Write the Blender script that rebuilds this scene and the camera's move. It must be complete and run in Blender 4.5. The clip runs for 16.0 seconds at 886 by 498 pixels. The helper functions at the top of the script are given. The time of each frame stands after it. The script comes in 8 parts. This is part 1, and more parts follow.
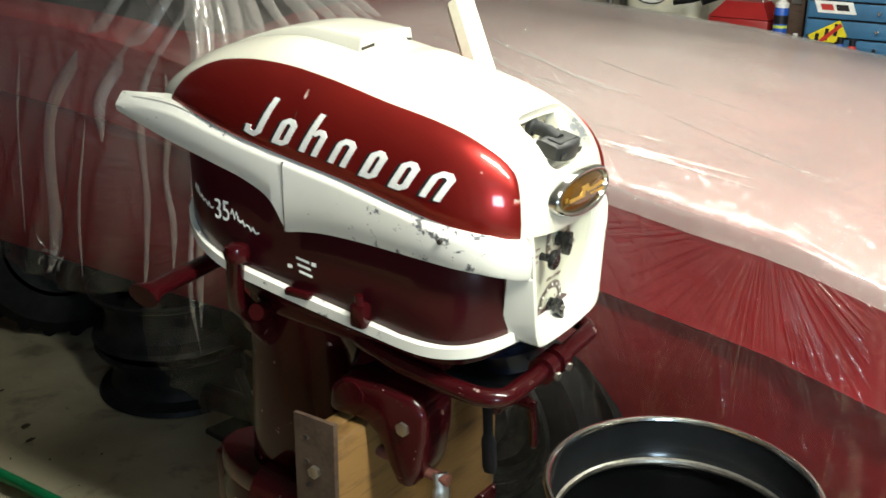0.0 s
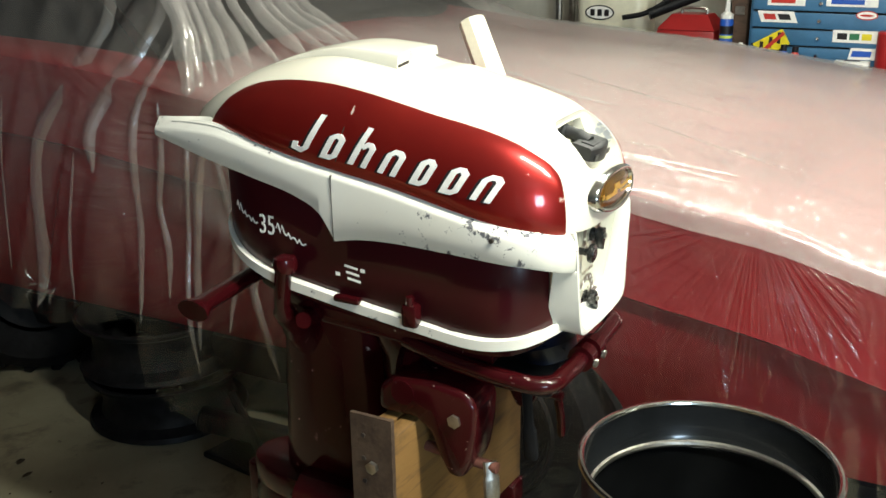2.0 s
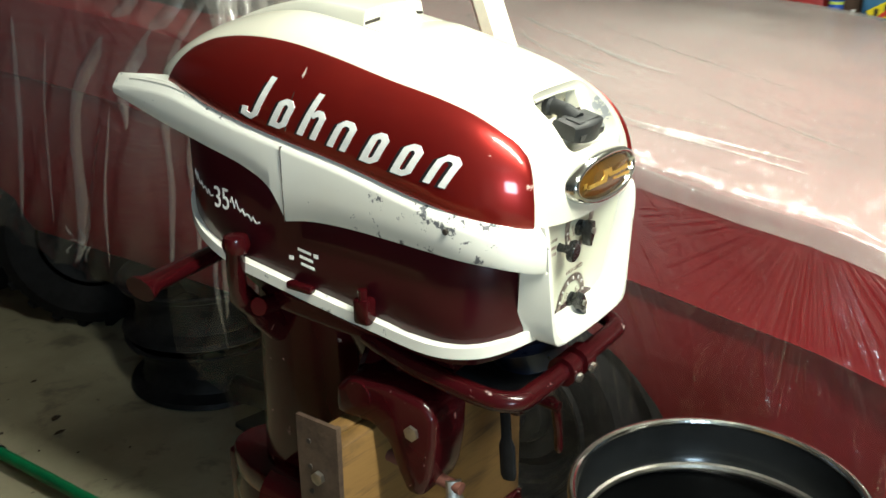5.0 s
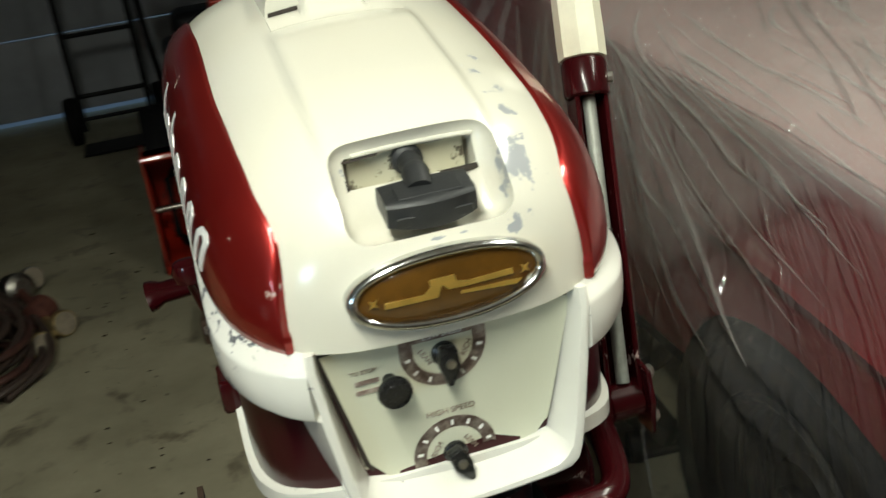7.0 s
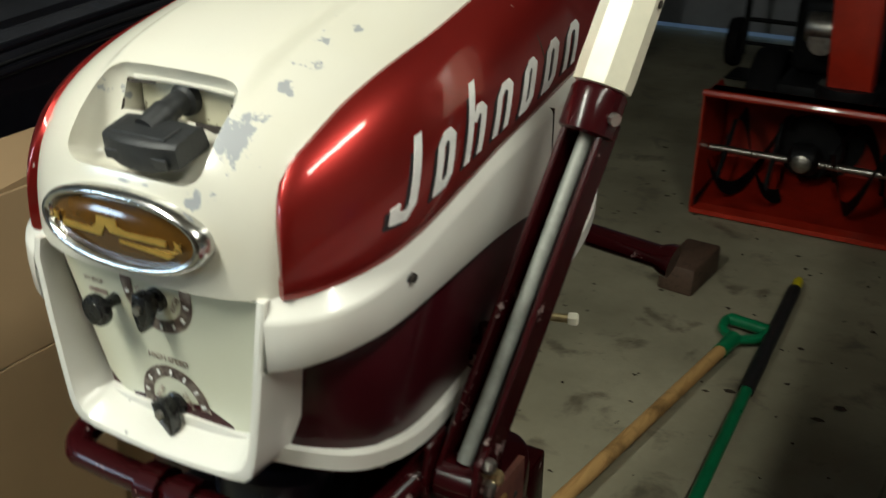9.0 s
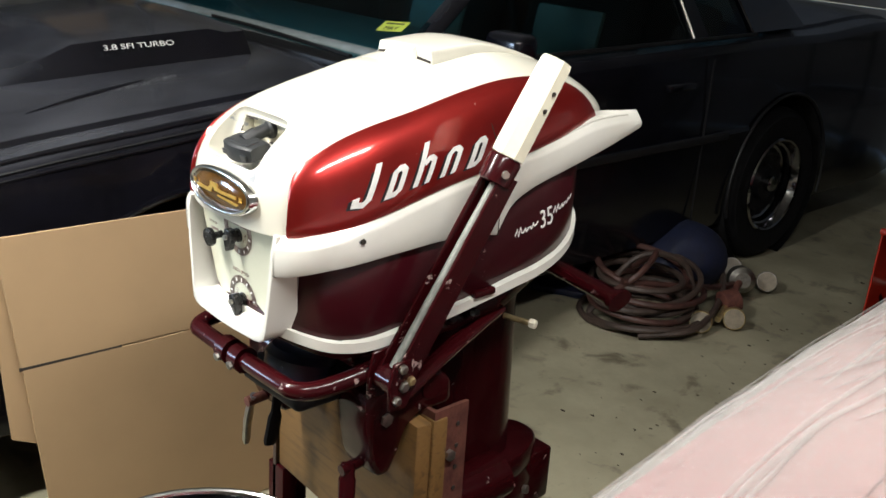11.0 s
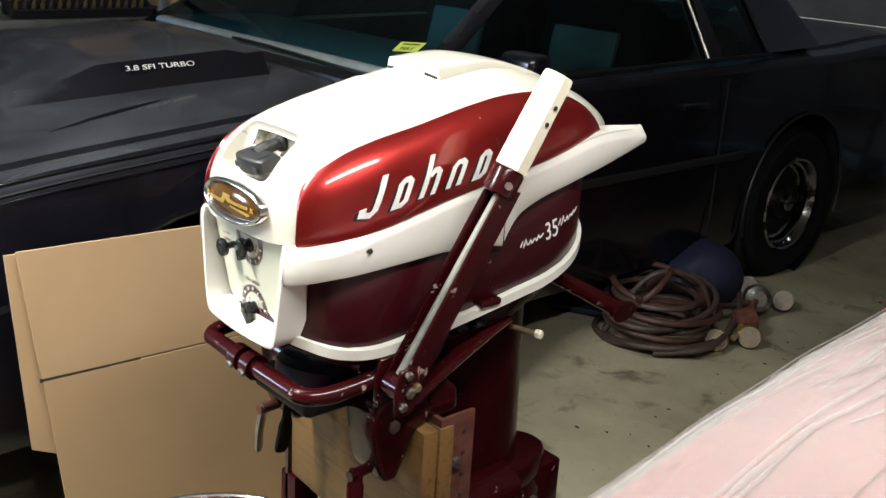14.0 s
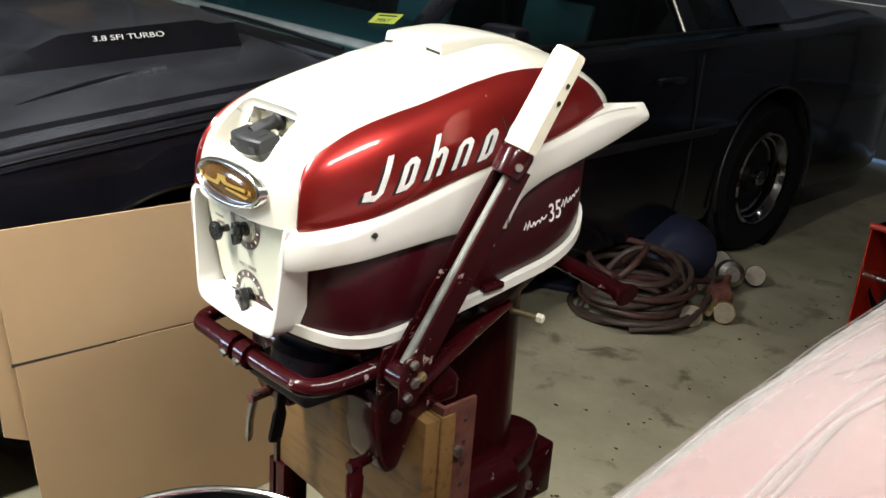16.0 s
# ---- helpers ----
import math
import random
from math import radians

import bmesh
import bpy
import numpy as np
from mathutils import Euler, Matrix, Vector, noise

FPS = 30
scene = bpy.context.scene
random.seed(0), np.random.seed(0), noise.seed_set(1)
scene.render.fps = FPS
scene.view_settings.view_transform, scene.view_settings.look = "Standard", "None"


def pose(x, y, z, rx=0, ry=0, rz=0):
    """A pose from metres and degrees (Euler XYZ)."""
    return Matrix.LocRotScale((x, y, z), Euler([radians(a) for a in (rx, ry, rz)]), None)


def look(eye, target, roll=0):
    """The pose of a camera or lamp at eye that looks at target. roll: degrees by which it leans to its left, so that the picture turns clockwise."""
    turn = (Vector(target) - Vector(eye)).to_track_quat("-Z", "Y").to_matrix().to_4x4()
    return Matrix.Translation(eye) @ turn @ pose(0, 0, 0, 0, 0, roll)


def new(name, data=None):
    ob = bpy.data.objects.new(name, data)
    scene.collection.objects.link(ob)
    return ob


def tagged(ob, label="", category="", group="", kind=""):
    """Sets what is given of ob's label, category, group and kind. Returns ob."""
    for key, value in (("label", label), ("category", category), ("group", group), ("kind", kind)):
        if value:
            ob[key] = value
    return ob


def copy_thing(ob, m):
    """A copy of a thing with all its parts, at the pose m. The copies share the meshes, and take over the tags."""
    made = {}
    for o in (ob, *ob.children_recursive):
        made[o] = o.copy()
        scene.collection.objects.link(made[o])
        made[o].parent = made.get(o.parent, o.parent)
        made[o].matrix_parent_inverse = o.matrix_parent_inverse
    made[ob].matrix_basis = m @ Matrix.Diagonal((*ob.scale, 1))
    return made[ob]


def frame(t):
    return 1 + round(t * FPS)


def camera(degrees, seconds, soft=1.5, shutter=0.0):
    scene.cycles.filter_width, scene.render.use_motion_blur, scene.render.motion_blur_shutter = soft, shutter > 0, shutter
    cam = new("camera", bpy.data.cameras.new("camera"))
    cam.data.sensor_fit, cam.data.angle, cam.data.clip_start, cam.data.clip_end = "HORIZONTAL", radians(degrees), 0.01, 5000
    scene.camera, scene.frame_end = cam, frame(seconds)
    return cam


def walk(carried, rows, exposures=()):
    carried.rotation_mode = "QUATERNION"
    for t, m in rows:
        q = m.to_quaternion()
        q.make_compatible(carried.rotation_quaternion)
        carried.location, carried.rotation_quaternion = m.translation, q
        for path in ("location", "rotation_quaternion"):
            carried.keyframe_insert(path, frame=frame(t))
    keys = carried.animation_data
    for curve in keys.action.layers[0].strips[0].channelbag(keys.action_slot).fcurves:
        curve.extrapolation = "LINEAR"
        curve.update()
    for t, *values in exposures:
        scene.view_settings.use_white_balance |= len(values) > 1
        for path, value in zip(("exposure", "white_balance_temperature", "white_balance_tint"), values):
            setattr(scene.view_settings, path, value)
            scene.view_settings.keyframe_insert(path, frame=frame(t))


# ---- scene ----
cam = camera(47.6, 16.0, shutter=0.5)
PATH = [
    (0, (-1.059, -0.66, 1.412), (0.52, 0.351, 0.718), 0.7),
    (0.5, (-1.134, -0.595, 1.419), (0.489, 0.356, 0.74), 0.1),
    (1, (-1.202, -0.565, 1.416), (0.445, 0.349, 0.744), -0.7),
    (1.5, (-1.211, -0.577, 1.415), (0.442, 0.337, 0.759), -0.7),
    (2, (-1.206, -0.583, 1.414), (0.455, 0.322, 0.763), -0.9),
    (2.5, (-1.204, -0.586, 1.417), (0.459, 0.319, 0.773), -0.7),
    (3, (-1.205, -0.587, 1.412), (0.451, 0.32, 0.752), -1.1),
    (3.5, (-1.201, -0.583, 1.412), (0.455, 0.324, 0.754), -1.0),
    (3.7, (-1.194, -0.576, 1.409), (0.469, 0.322, 0.757), -0.9),
    (5.8, (-0.647, -0.688, 1.369), (0.563, 0.709, 0.606), -3.2),
    (6, (-0.556, -0.688, 1.366), (0.545, 0.798, 0.604), -4.4),
    (6.5, (-0.357, -0.683, 1.356), (0.451, 0.958, 0.546), -5.5),
    (7, (-0.144, -0.767, 1.353), (0.291, 1.014, 0.553), -7.9),
    (7.5, (0.017, -0.762, 1.351), (0.134, 1.052, 0.517), -6.9),
    (8, (0.178, -0.659, 1.34), (-0.051, 1.12, 0.456), -4.1),
    (8.5, (0.29, -0.617, 1.339), (-0.293, 1.093, 0.481), -4.1),
    (9, (0.468, -0.6, 1.329), (-0.4, 0.989, 0.48), 0.5),
    (9.2, (0.519, -0.614, 1.333), (-0.422, 0.931, 0.479), 1.9),
    (11.3, (1.094, -0.799, 1.432), (-0.292, 0.485, 0.776), 3.4),
    (11.5, (1.109, -0.796, 1.432), (-0.282, 0.484, 0.78), 3.2),
    (12, (1.12, -0.803, 1.431), (-0.285, 0.461, 0.779), 3.5),
    (12.5, (1.12, -0.804, 1.427), (-0.292, 0.455, 0.778), 3.6),
    (13, (1.116, -0.804, 1.426), (-0.299, 0.449, 0.773), 3.7),
    (13.5, (1.108, -0.804, 1.426), (-0.308, 0.453, 0.784), 3.6),
    (14, (1.09, -0.801, 1.425), (-0.316, 0.472, 0.791), 3.4),
    (14.5, (1.049, -0.801, 1.423), (-0.337, 0.49, 0.781), 3.6),
    (15, (1.025, -0.806, 1.416), (-0.331, 0.509, 0.759), 4.4),
    (15.5, (1.014, -0.804, 1.414), (-0.319, 0.521, 0.731), 4.7),
    (16, (1.009, -0.81, 1.419), (-0.324, 0.516, 0.737), 4.2),
]
walk(cam, [(t, look(eye, target, roll)) for t, eye, target, roll in PATH],
     exposures=[(0.0, 0.34, 6400, 0), (3.7, 0.34, 6400, -1), (6.0, 0.04, 6350, -5), (7.0, -0.66, 6350, -3), (9.2, -0.84, 6250, 0), (11.3, 0.3, 6050, 9), (16.0, 0.36, 6100, 9)])

# ---- world and lights ----
world = bpy.data.worlds.new("world")
scene.world = world
world.use_nodes = True
sky = world.node_tree.nodes.new("ShaderNodeTexSky")
sky.sky_type, sky.sun_disc = "NISHITA", False
sky.sun_elevation, sky.sun_rotation = radians(30), radians(200)
world.node_tree.links.new(sky.outputs[0], world.node_tree.nodes["Background"].inputs[0])
world.node_tree.nodes["Background"].inputs[1].default_value = 0.15


def area_lamp(name, eye, target, sx, sy, watts, color):
    d = bpy.data.lights.new(name, "AREA")
    d.shape, d.size, d.size_y, d.energy, d.color = "RECTANGLE", sx, sy, watts, color
    ob = new(name, d)
    ob.matrix_world = look(eye, target)
    return ob


WARM = (1.0, 0.94, 0.85)
# tubes under the ceiling: each lamp sits in its own fixture, built below
TUBES = [(-0.40, -1.10, 2.36, 79), (1.0, -0.25, 2.36, 34)]
for lx, ly, lz, w in TUBES:
    area_lamp("tube_lamp", (lx, ly, lz - 0.07), (lx, ly, 0), 0.12, 1.2, w, WARM)
# area lamp for bluish south-west daylight; the unseen south window around it is added
area_lamp("added_daylight", (-3.10, -3.14, 1.5), (-0.5, 0.0, 1.0), 0.9, 0.7, 58, (0.62, 0.78, 1.0))


# ---- materials ----
def nodes_of(name):
    m = bpy.data.materials.new(name)
    m.use_nodes = True
    nt = m.node_tree
    return m, nt, nt.nodes["Principled BSDF"]


def ramp(nt, src, stops):
    r = nt.nodes.new("ShaderNodeValToRGB")
    els = r.color_ramp.elements
    els[0].position, els[1].position = stops[0][0], stops[-1][0]
    els[0].color, els[1].color = (*stops[0][1], 1), (*stops[-1][1], 1)
    for p, c in stops[1:-1]:
        els.new(p).color = (*c, 1)
    nt.links.new(src, r.inputs[0])
    return r.outputs[0]


def noise_of(nt, scale, detail=4.0, rough=0.55, stretch=(1, 1, 1), distort=0.0):
    tc = nt.nodes.new("ShaderNodeTexCoord")
    mp = nt.nodes.new("ShaderNodeMapping")
    mp.inputs["Scale"].default_value = stretch
    n = nt.nodes.new("ShaderNodeTexNoise")
    n.inputs["Scale"].default_value, n.inputs["Detail"].default_value = scale, detail
    n.inputs["Roughness"].default_value, n.inputs["Distortion"].default_value = rough, distort
    nt.links.new(tc.outputs["Object"], mp.inputs[0])
    nt.links.new(mp.outputs[0], n.inputs["Vector"])
    return n.outputs["Fac"]


def mixc(nt, fac, a, b):
    m = nt.nodes.new("ShaderNodeMix")
    m.data_type = "RGBA"
    for sock, v in ((m.inputs[0], fac), (m.inputs[6], a), (m.inputs[7], b)):
        if isinstance(v, (int, float)):
            sock.default_value = v
        elif isinstance(v, tuple):
            sock.default_value = (*v, 1)
        else:
            nt.links.new(v, sock)
    return m.outputs[2]


def maths(nt, op, a, b, clamp=True):
    m = nt.nodes.new("ShaderNodeMath")
    m.operation, m.use_clamp = op, clamp
    for sock, v in zip(m.inputs, (a, b)):
        if isinstance(v, (int, float)):
            sock.default_value = v
        else:
            nt.links.new(v, sock)
    return m.outputs[0]


def bump_of(nt, bsdf, height, strength, dist=0.002):
    b = nt.nodes.new("ShaderNodeBump")
    b.inputs["Strength"].default_value, b.inputs["Distance"].default_value = strength, dist
    nt.links.new(height, b.inputs["Height"])
    nt.links.new(b.outputs[0], bsdf.inputs["Normal"])


def near(nt, centre, radius, stretch=(1, 1, 1)):
    """1 at a place, falling to 0 at a distance from it."""
    tc = nt.nodes.new("ShaderNodeTexCoord")
    mp = nt.nodes.new("ShaderNodeMapping")
    mp.vector_type = "POINT"
    mp.inputs["Location"].default_value = tuple(-c * s for c, s in zip(centre, stretch))
    mp.inputs["Scale"].default_value = stretch
    ln = nt.nodes.new("ShaderNodeVectorMath")
    ln.operation = "LENGTH"
    nt.links.new(tc.outputs["Object"], mp.inputs[0])
    nt.links.new(mp.outputs[0], ln.inputs[0])
    mr = nt.nodes.new("ShaderNodeMapRange")
    mr.inputs[1].default_value, mr.inputs[2].default_value = 0.0, radius
    mr.inputs[3].default_value, mr.inputs[4].default_value = 1.0, 0.0
    nt.links.new(ln.outputs["Value"], mr.inputs[0])
    return mr.outputs[0]


def plain(name, color, rough=0.5, metal=0.0, var=0.15, scale=30.0, bump=0.0, bscale=200.0, coat=0.0, dark=None, stretch=(1, 1, 1)):
    """Paint, metal or plastic with a slow and a fine variation."""
    m, nt, b = nodes_of(name)
    d = dark or tuple(c * (1 - var * 2) for c in color)
    slow = ramp(nt, noise_of(nt, scale, 6, 0.6, stretch), [(0.35, d), (0.6, color)])
    fine = noise_of(nt, scale * 9, 3, 0.6, stretch)
    c = mixc(nt, maths(nt, "MULTIPLY", fine, var), slow, tuple(min(1, v * (1 + var) + 0.01) for v in color))
    nt.links.new(c, b.inputs["Base Color"])
    b.inputs["Metallic"].default_value = metal
    r = nt.nodes.new("ShaderNodeMapRange")
    r.inputs[3].default_value, r.inputs[4].default_value = max(0.02, rough - 0.08), min(1, rough + 0.1)
    nt.links.new(noise_of(nt, scale * 2.3, 4), r.inputs[0])
    nt.links.new(r.outputs[0], b.inputs["Roughness"])
    if coat:
        b.inputs["Coat Weight"].default_value, b.inputs["Coat Roughness"].default_value = coat, 0.06
    if bump:
        bump_of(nt, b, noise_of(nt, bscale, 3), bump, 0.001)
    return m


def worn_paint(name, color, chip, rough=0.25, spots=(), amount=0.62, coat=0.4, tint=None, metal=0.0, edge=0.0):
    """Old enamel: chips where a fine noise passes a threshold, far more of them round the given spots."""
    m, nt, b = nodes_of(name)
    base = mixc(nt, ramp(nt, noise_of(nt, 7, 5), [(0.3, (0, 0, 0)), (0.7, (1, 1, 1))]), color, tint or tuple(c * 0.86 for c in color))
    n = noise_of(nt, 42, 8, 0.72)
    lift = None
    for centre, radius, stretch, gain in spots:
        s = maths(nt, "MULTIPLY", near(nt, centre, radius, stretch), gain)
        lift = s if lift is None else maths(nt, "MAXIMUM", lift, s)
    if edge:
        geo = nt.nodes.new("ShaderNodeNewGeometry")
        s = maths(nt, "MULTIPLY", ramp(nt, geo.outputs["Pointiness"], [(0.52, (0, 0, 0)), (0.60, (1, 1, 1))]), edge)
        lift = s if lift is None else maths(nt, "MAXIMUM", lift, s)
    v = n if lift is None else maths(nt, "ADD", n, lift)
    mask = ramp(nt, v, [(amount, (0, 0, 0)), (amount + 0.025, (1, 1, 1))])
    nt.links.new(mixc(nt, mask, base, chip), b.inputs["Base Color"])
    rr = nt.nodes.new("ShaderNodeMapRange")
    rr.inputs[3].default_value, rr.inputs[4].default_value = rough, 0.6
    nt.links.new(mask, rr.inputs[0])
    nt.links.new(rr.outputs[0], b.inputs["Roughness"])
    b.inputs["Coat Weight"].default_value, b.inputs["Coat Roughness"].default_value = coat, 0.08
    inv = maths(nt, "SUBTRACT", 1.0, mask)
    if metal:
        nt.links.new(maths(nt, "MULTIPLY", inv, metal), b.inputs["Metallic"])
    bump_of(nt, b, inv, 0.35, 0.0006)
    return m


WHITE = worn_paint("cream_enamel", (0.625, 0.607, 0.53), (0.30, 0.31, 0.32), 0.24,
                   [((0.069, -0.138, 1.122), 0.034, (1.0, 0.9, 0.8), 0.34), ((0.069, -0.098, 1.155), 0.016, (1, 1, 1), 0.22), ((0.074, -0.048, 1.17), 0.020, (1, 1, 1), 0.24), ((0.062, -0.012, 1.18), 0.016, (1, 1, 1), 0.22),
                    ((0.073, -0.078, 1.165), 0.014, (1, 1, 1), 0.22), ((0.055, -0.168, 1.093), 0.020, (1, 1, 1), 0.2), ((-0.05, -0.11, 1.13), 0.02, (1, 1, 1), 0.2),
                    ((0.04, -0.168, 1.09), 0.02, (1, 1, 1), 0.2), ((-0.052, -0.128, 1.136), 0.014, (1, 1, 1), 0.34), ((0.050, -0.126, 1.134), 0.012, (1, 1, 1), 0.30), ((-0.050, -0.136, 1.118), 0.012, (1, 1, 1), 0.30),
                    ((0.004, -0.170, 1.0935), 0.030, (0.8, 1, 9.0), 0.30), ((0.052, -0.170, 1.088), 0.012, (1, 1, 1), 0.30), ((-0.085, -0.150, 1.100), 0.010, (1, 1, 1.6), 0.30), ((-0.036, 0.098, 1.206), 0.012, (1, 1, 1), 0.26), ((0.078, -0.10, 1.150), 0.013, (1, 1, 1), 0.34), ((0.090, -0.075, 1.160), 0.014, (1, 1, 1), 0.32), ((0.085, -0.02, 1.172), 0.012, (1, 1, 1), 0.30), ((0.062, -0.130, 1.105), 0.014, (1, 1, 1), 0.30)], 0.70, tint=(0.625, 0.60, 0.50))
BAND = worn_paint("band_enamel", (0.69, 0.68, 0.63), (0.10, 0.10, 0.11), 0.26,
                  [((-0.15, -0.12, 1.02), 0.08, (0.6, 1, 1.4), 0.20), ((-0.157, -0.05, 1.03), 0.16, (1, 0.5, 4.0), 0.15), ((-0.15, -0.02, 0.999), 0.16, (1, 0.8, 9.0), 0.15), ((0.104, -0.168, 1.006), 0.008, (1, 1, 1.5), 0.32), ((-0.104, -0.168, 1.006), 0.009, (1, 1, 1.5), 0.30),
                   ((-0.155, 0.30, 1.115), 0.16, (1, 0.8, 4.0), 0.12), ((-0.15, 0.455, 1.125), 0.025, (1, 1, 1), 0.2),
                   ((0.161, -0.081, 1.025), 0.009, (1, 0.8, 1.3), 0.4), ((0.0, -0.15, 0.885), 0.06, (0.6, 1, 2.0), 0.14), ((-0.15, 0.10, 0.885), 0.30, (1, 0.8, 8.0), 0.11)], 0.70, tint=(0.65, 0.635, 0.57))
MAROON_TUB = worn_paint("dark_maroon_enamel", (0.036, 0.003, 0.006), (0.35, 0.25, 0.23), 0.3, [((-0.15, 0.03, 0.93), 0.03, (1, 1, 1), 0.12),
                        ((0.15, 0.14, 0.95), 0.05, (1, 3, 0.7), 0.16)], 0.73, coat=0.3, tint=(0.028, 0.0025, 0.0045))
RED = worn_paint("metallic_red_enamel", (0.30, 0.016, 0.012), (0.55, 0.42, 0.36), 0.34,
                 [((-0.13, -0.12, 1.10), 0.03, (1, 1, 1), 0.14), ((-0.11, -0.15, 1.075), 0.02, (1, 1, 1), 0.2),
                  ((-0.14, 0.215, 1.15), 0.035, (1, 2.5, 0.7), 0.17), ((-0.14, 0.125, 1.17), 0.03, (1, 7, 0.6), 0.19),
                  ((0.14, 0.115, 1.15), 0.04, (1, 7, 0.6), 0.2)], 0.73, coat=0.8, tint=(0.24, 0.011, 0.010), metal=0.75)
MAROON = worn_paint("maroon_casting_paint", (0.028, 0.0019, 0.0031), (0.36, 0.28, 0.26), 0.24, [((-0.1, -0.15, 0.81), 0.12, (1, 1, 1), 0.07), ((0.17, 0.0, 0.86), 0.16, (1, 1, 1), 0.06), ((0.10, -0.16, 0.83), 0.05, (1, 1, 1), 0.10)], 0.652, coat=0.25, tint=(0.023, 0.0017, 0.0027))
for _m in (MAROON, MAROON_TUB):
    next(n for n in _m.node_tree.nodes if n.type == "BSDF_PRINCIPLED").inputs["Specular IOR Level"].default_value = 0.17
BLACK_RUBBER = plain("black_rubber", (0.014, 0.015, 0.016), 0.5, 0, 0.2, 40, 0.3, 300)
BLACK_KNOB = plain("black_bakelite", (0.012, 0.012, 0.012), 0.25, 0, 0.2, 60)
CHROME = plain("pitted_chrome", (0.72, 0.72, 0.70), 0.16, 1.0, 0.12, 60, 0.12, 260)
STEEL = plain("dull_steel", (0.42, 0.40, 0.36), 0.38, 1.0, 0.2, 50, 0.2, 200)
DULL_ROD = plain("dull_zinc", (0.30, 0.31, 0.28), 0.5, 0.25, 0.15, 60, 0.15, 200)
AMBER = plain("amber_plastic", (0.085, 0.038, 0.005), 0.12, 0, 0.2, 30, coat=0.6)
GOLD = plain("gold_emblem", (0.80, 0.52, 0.12), 0.3, 0.8, 0.1, 60)
SILVER = plain("silver_letter_paint", (0.80, 0.79, 0.76), 0.35, 0.1, 0.08, 60)
INK = plain("black_ink", (0.012, 0.010, 0.012), 0.4, 0, 0.1, 50)
DECAL_WHITE = plain("white_decal", (0.85, 0.84, 0.80), 0.4, 0, 0.06, 60)
DIAL_BROWN = plain("worn_dial_print", (0.15, 0.10, 0.08), 0.45, 0, 0.35, 120, dark=(0.42, 0.36, 0.30))
PLATE = worn_paint("cream_panel_enamel", (0.66, 0.67, 0.54), (0.34, 0.27, 0.16), 0.26, [((0, -0.14, 0.90), 0.04, (0.8, 1, 2.0), 0.13)], 0.70, tint=(0.62, 0.62, 0.48))
LINER = worn_paint("speckled_liner", (0.50, 0.48, 0.36), (0.09, 0.075, 0.05), 0.5, [], 0.535)
# grime, and the painted shade inside slots, holes and gaps
GRIME_GAP_SHADE = plain("grime_and_gap_shade", (0.03, 0.022, 0.016), 0.8, 0, 0.3, 80)
IVORY = plain("ivory_plastic", (0.74, 0.71, 0.56), 0.32, 0, 0.07, 25, 0.05, 80)
RUST = plain("rusty_steel", (0.15, 0.055, 0.038), 0.68, 0.35, 0.3, 35, 0.7, 120, dark=(0.07, 0.022, 0.018))
RUST_PALE = plain("rusty_galvanised_steel", (0.070, 0.044, 0.028), 0.65, 0.12, 0.3, 40, 0.8, 140, dark=(0.030, 0.016, 0.010))
BLUE_CAP = plain("dark_blue_plastic", (0.006, 0.010, 0.028), 0.3, 0, 0.2, 40)
BRASS = plain("brass", (0.62, 0.50, 0.26), 0.35, 0.9, 0.2, 60)


def wood_mat(name, light, dark, along=(1, 12, 12), scale=6):
    m, nt, b = nodes_of(name)
    n = noise_of(nt, scale, 8, 0.6, along, 0.6)
    c = ramp(nt, n, [(0.3, dark), (0.5, light), (0.75, tuple(v * 0.8 for v in light))])
    stain = ramp(nt, noise_of(nt, 9, 4, 0.6), [(0.55, (0, 0, 0)), (0.75, (1, 1, 1))])
    nt.links.new(mixc(nt, stain, c, tuple(v * 0.35 for v in dark)), b.inputs["Base Color"])
    b.inputs["Roughness"].default_value = 0.6
    bump_of(nt, b, n, 0.3, 0.001)
    return m


BOARD = wood_mat("varnished_board", (0.165, 0.088, 0.024), (0.075, 0.038, 0.012))
HANDLE_WOOD = wood_mat("ash_handle", (0.55, 0.33, 0.12), (0.40, 0.22, 0.075), (10, 1, 10), 5)
BLOCK_WOOD = wood_mat("weathered_block", (0.10, 0.06, 0.04), (0.045, 0.028, 0.02), (12, 2, 12), 8)


def concrete_mat():
    m, nt, b = nodes_of("oil_stained_concrete")
    slow = ramp(nt, noise_of(nt, 1.3, 6, 0.6), [(0.36, (0.215, 0.198, 0.128)), (0.64, (0.42, 0.388, 0.268))])
    grain = noise_of(nt, 60, 5, 0.7)
    c = mixc(nt, maths(nt, "MULTIPLY", grain, 0.5), slow, (0.24, 0.22, 0.16))
    st = ramp(nt, noise_of(nt, 7.5, 5, 0.62, (1, 1, 1), 0.4), [(0.56, (0, 0, 0)), (0.68, (1, 1, 1))])
    c = mixc(nt, maths(nt, "MULTIPLY", st, 0.7), c, (0.075, 0.058, 0.038))
    st2 = ramp(nt, noise_of(nt, 24, 4, 0.6), [(0.68, (0, 0, 0)), (0.73, (1, 1, 1))])
    c = mixc(nt, maths(nt, "MULTIPLY", st2, 0.8), c, (0.04, 0.032, 0.022))
    nt.links.new(c, b.inputs["Base Color"])
    r = nt.nodes.new("ShaderNodeMapRange")
    r.inputs[3].default_value, r.inputs[4].default_value = 0.75, 0.4
    nt.links.new(st, r.inputs[0])
    nt.links.new(r.outputs[0], b.inputs["Roughness"])
    bump_of(nt, b, grain, 0.35, 0.002)
    return m


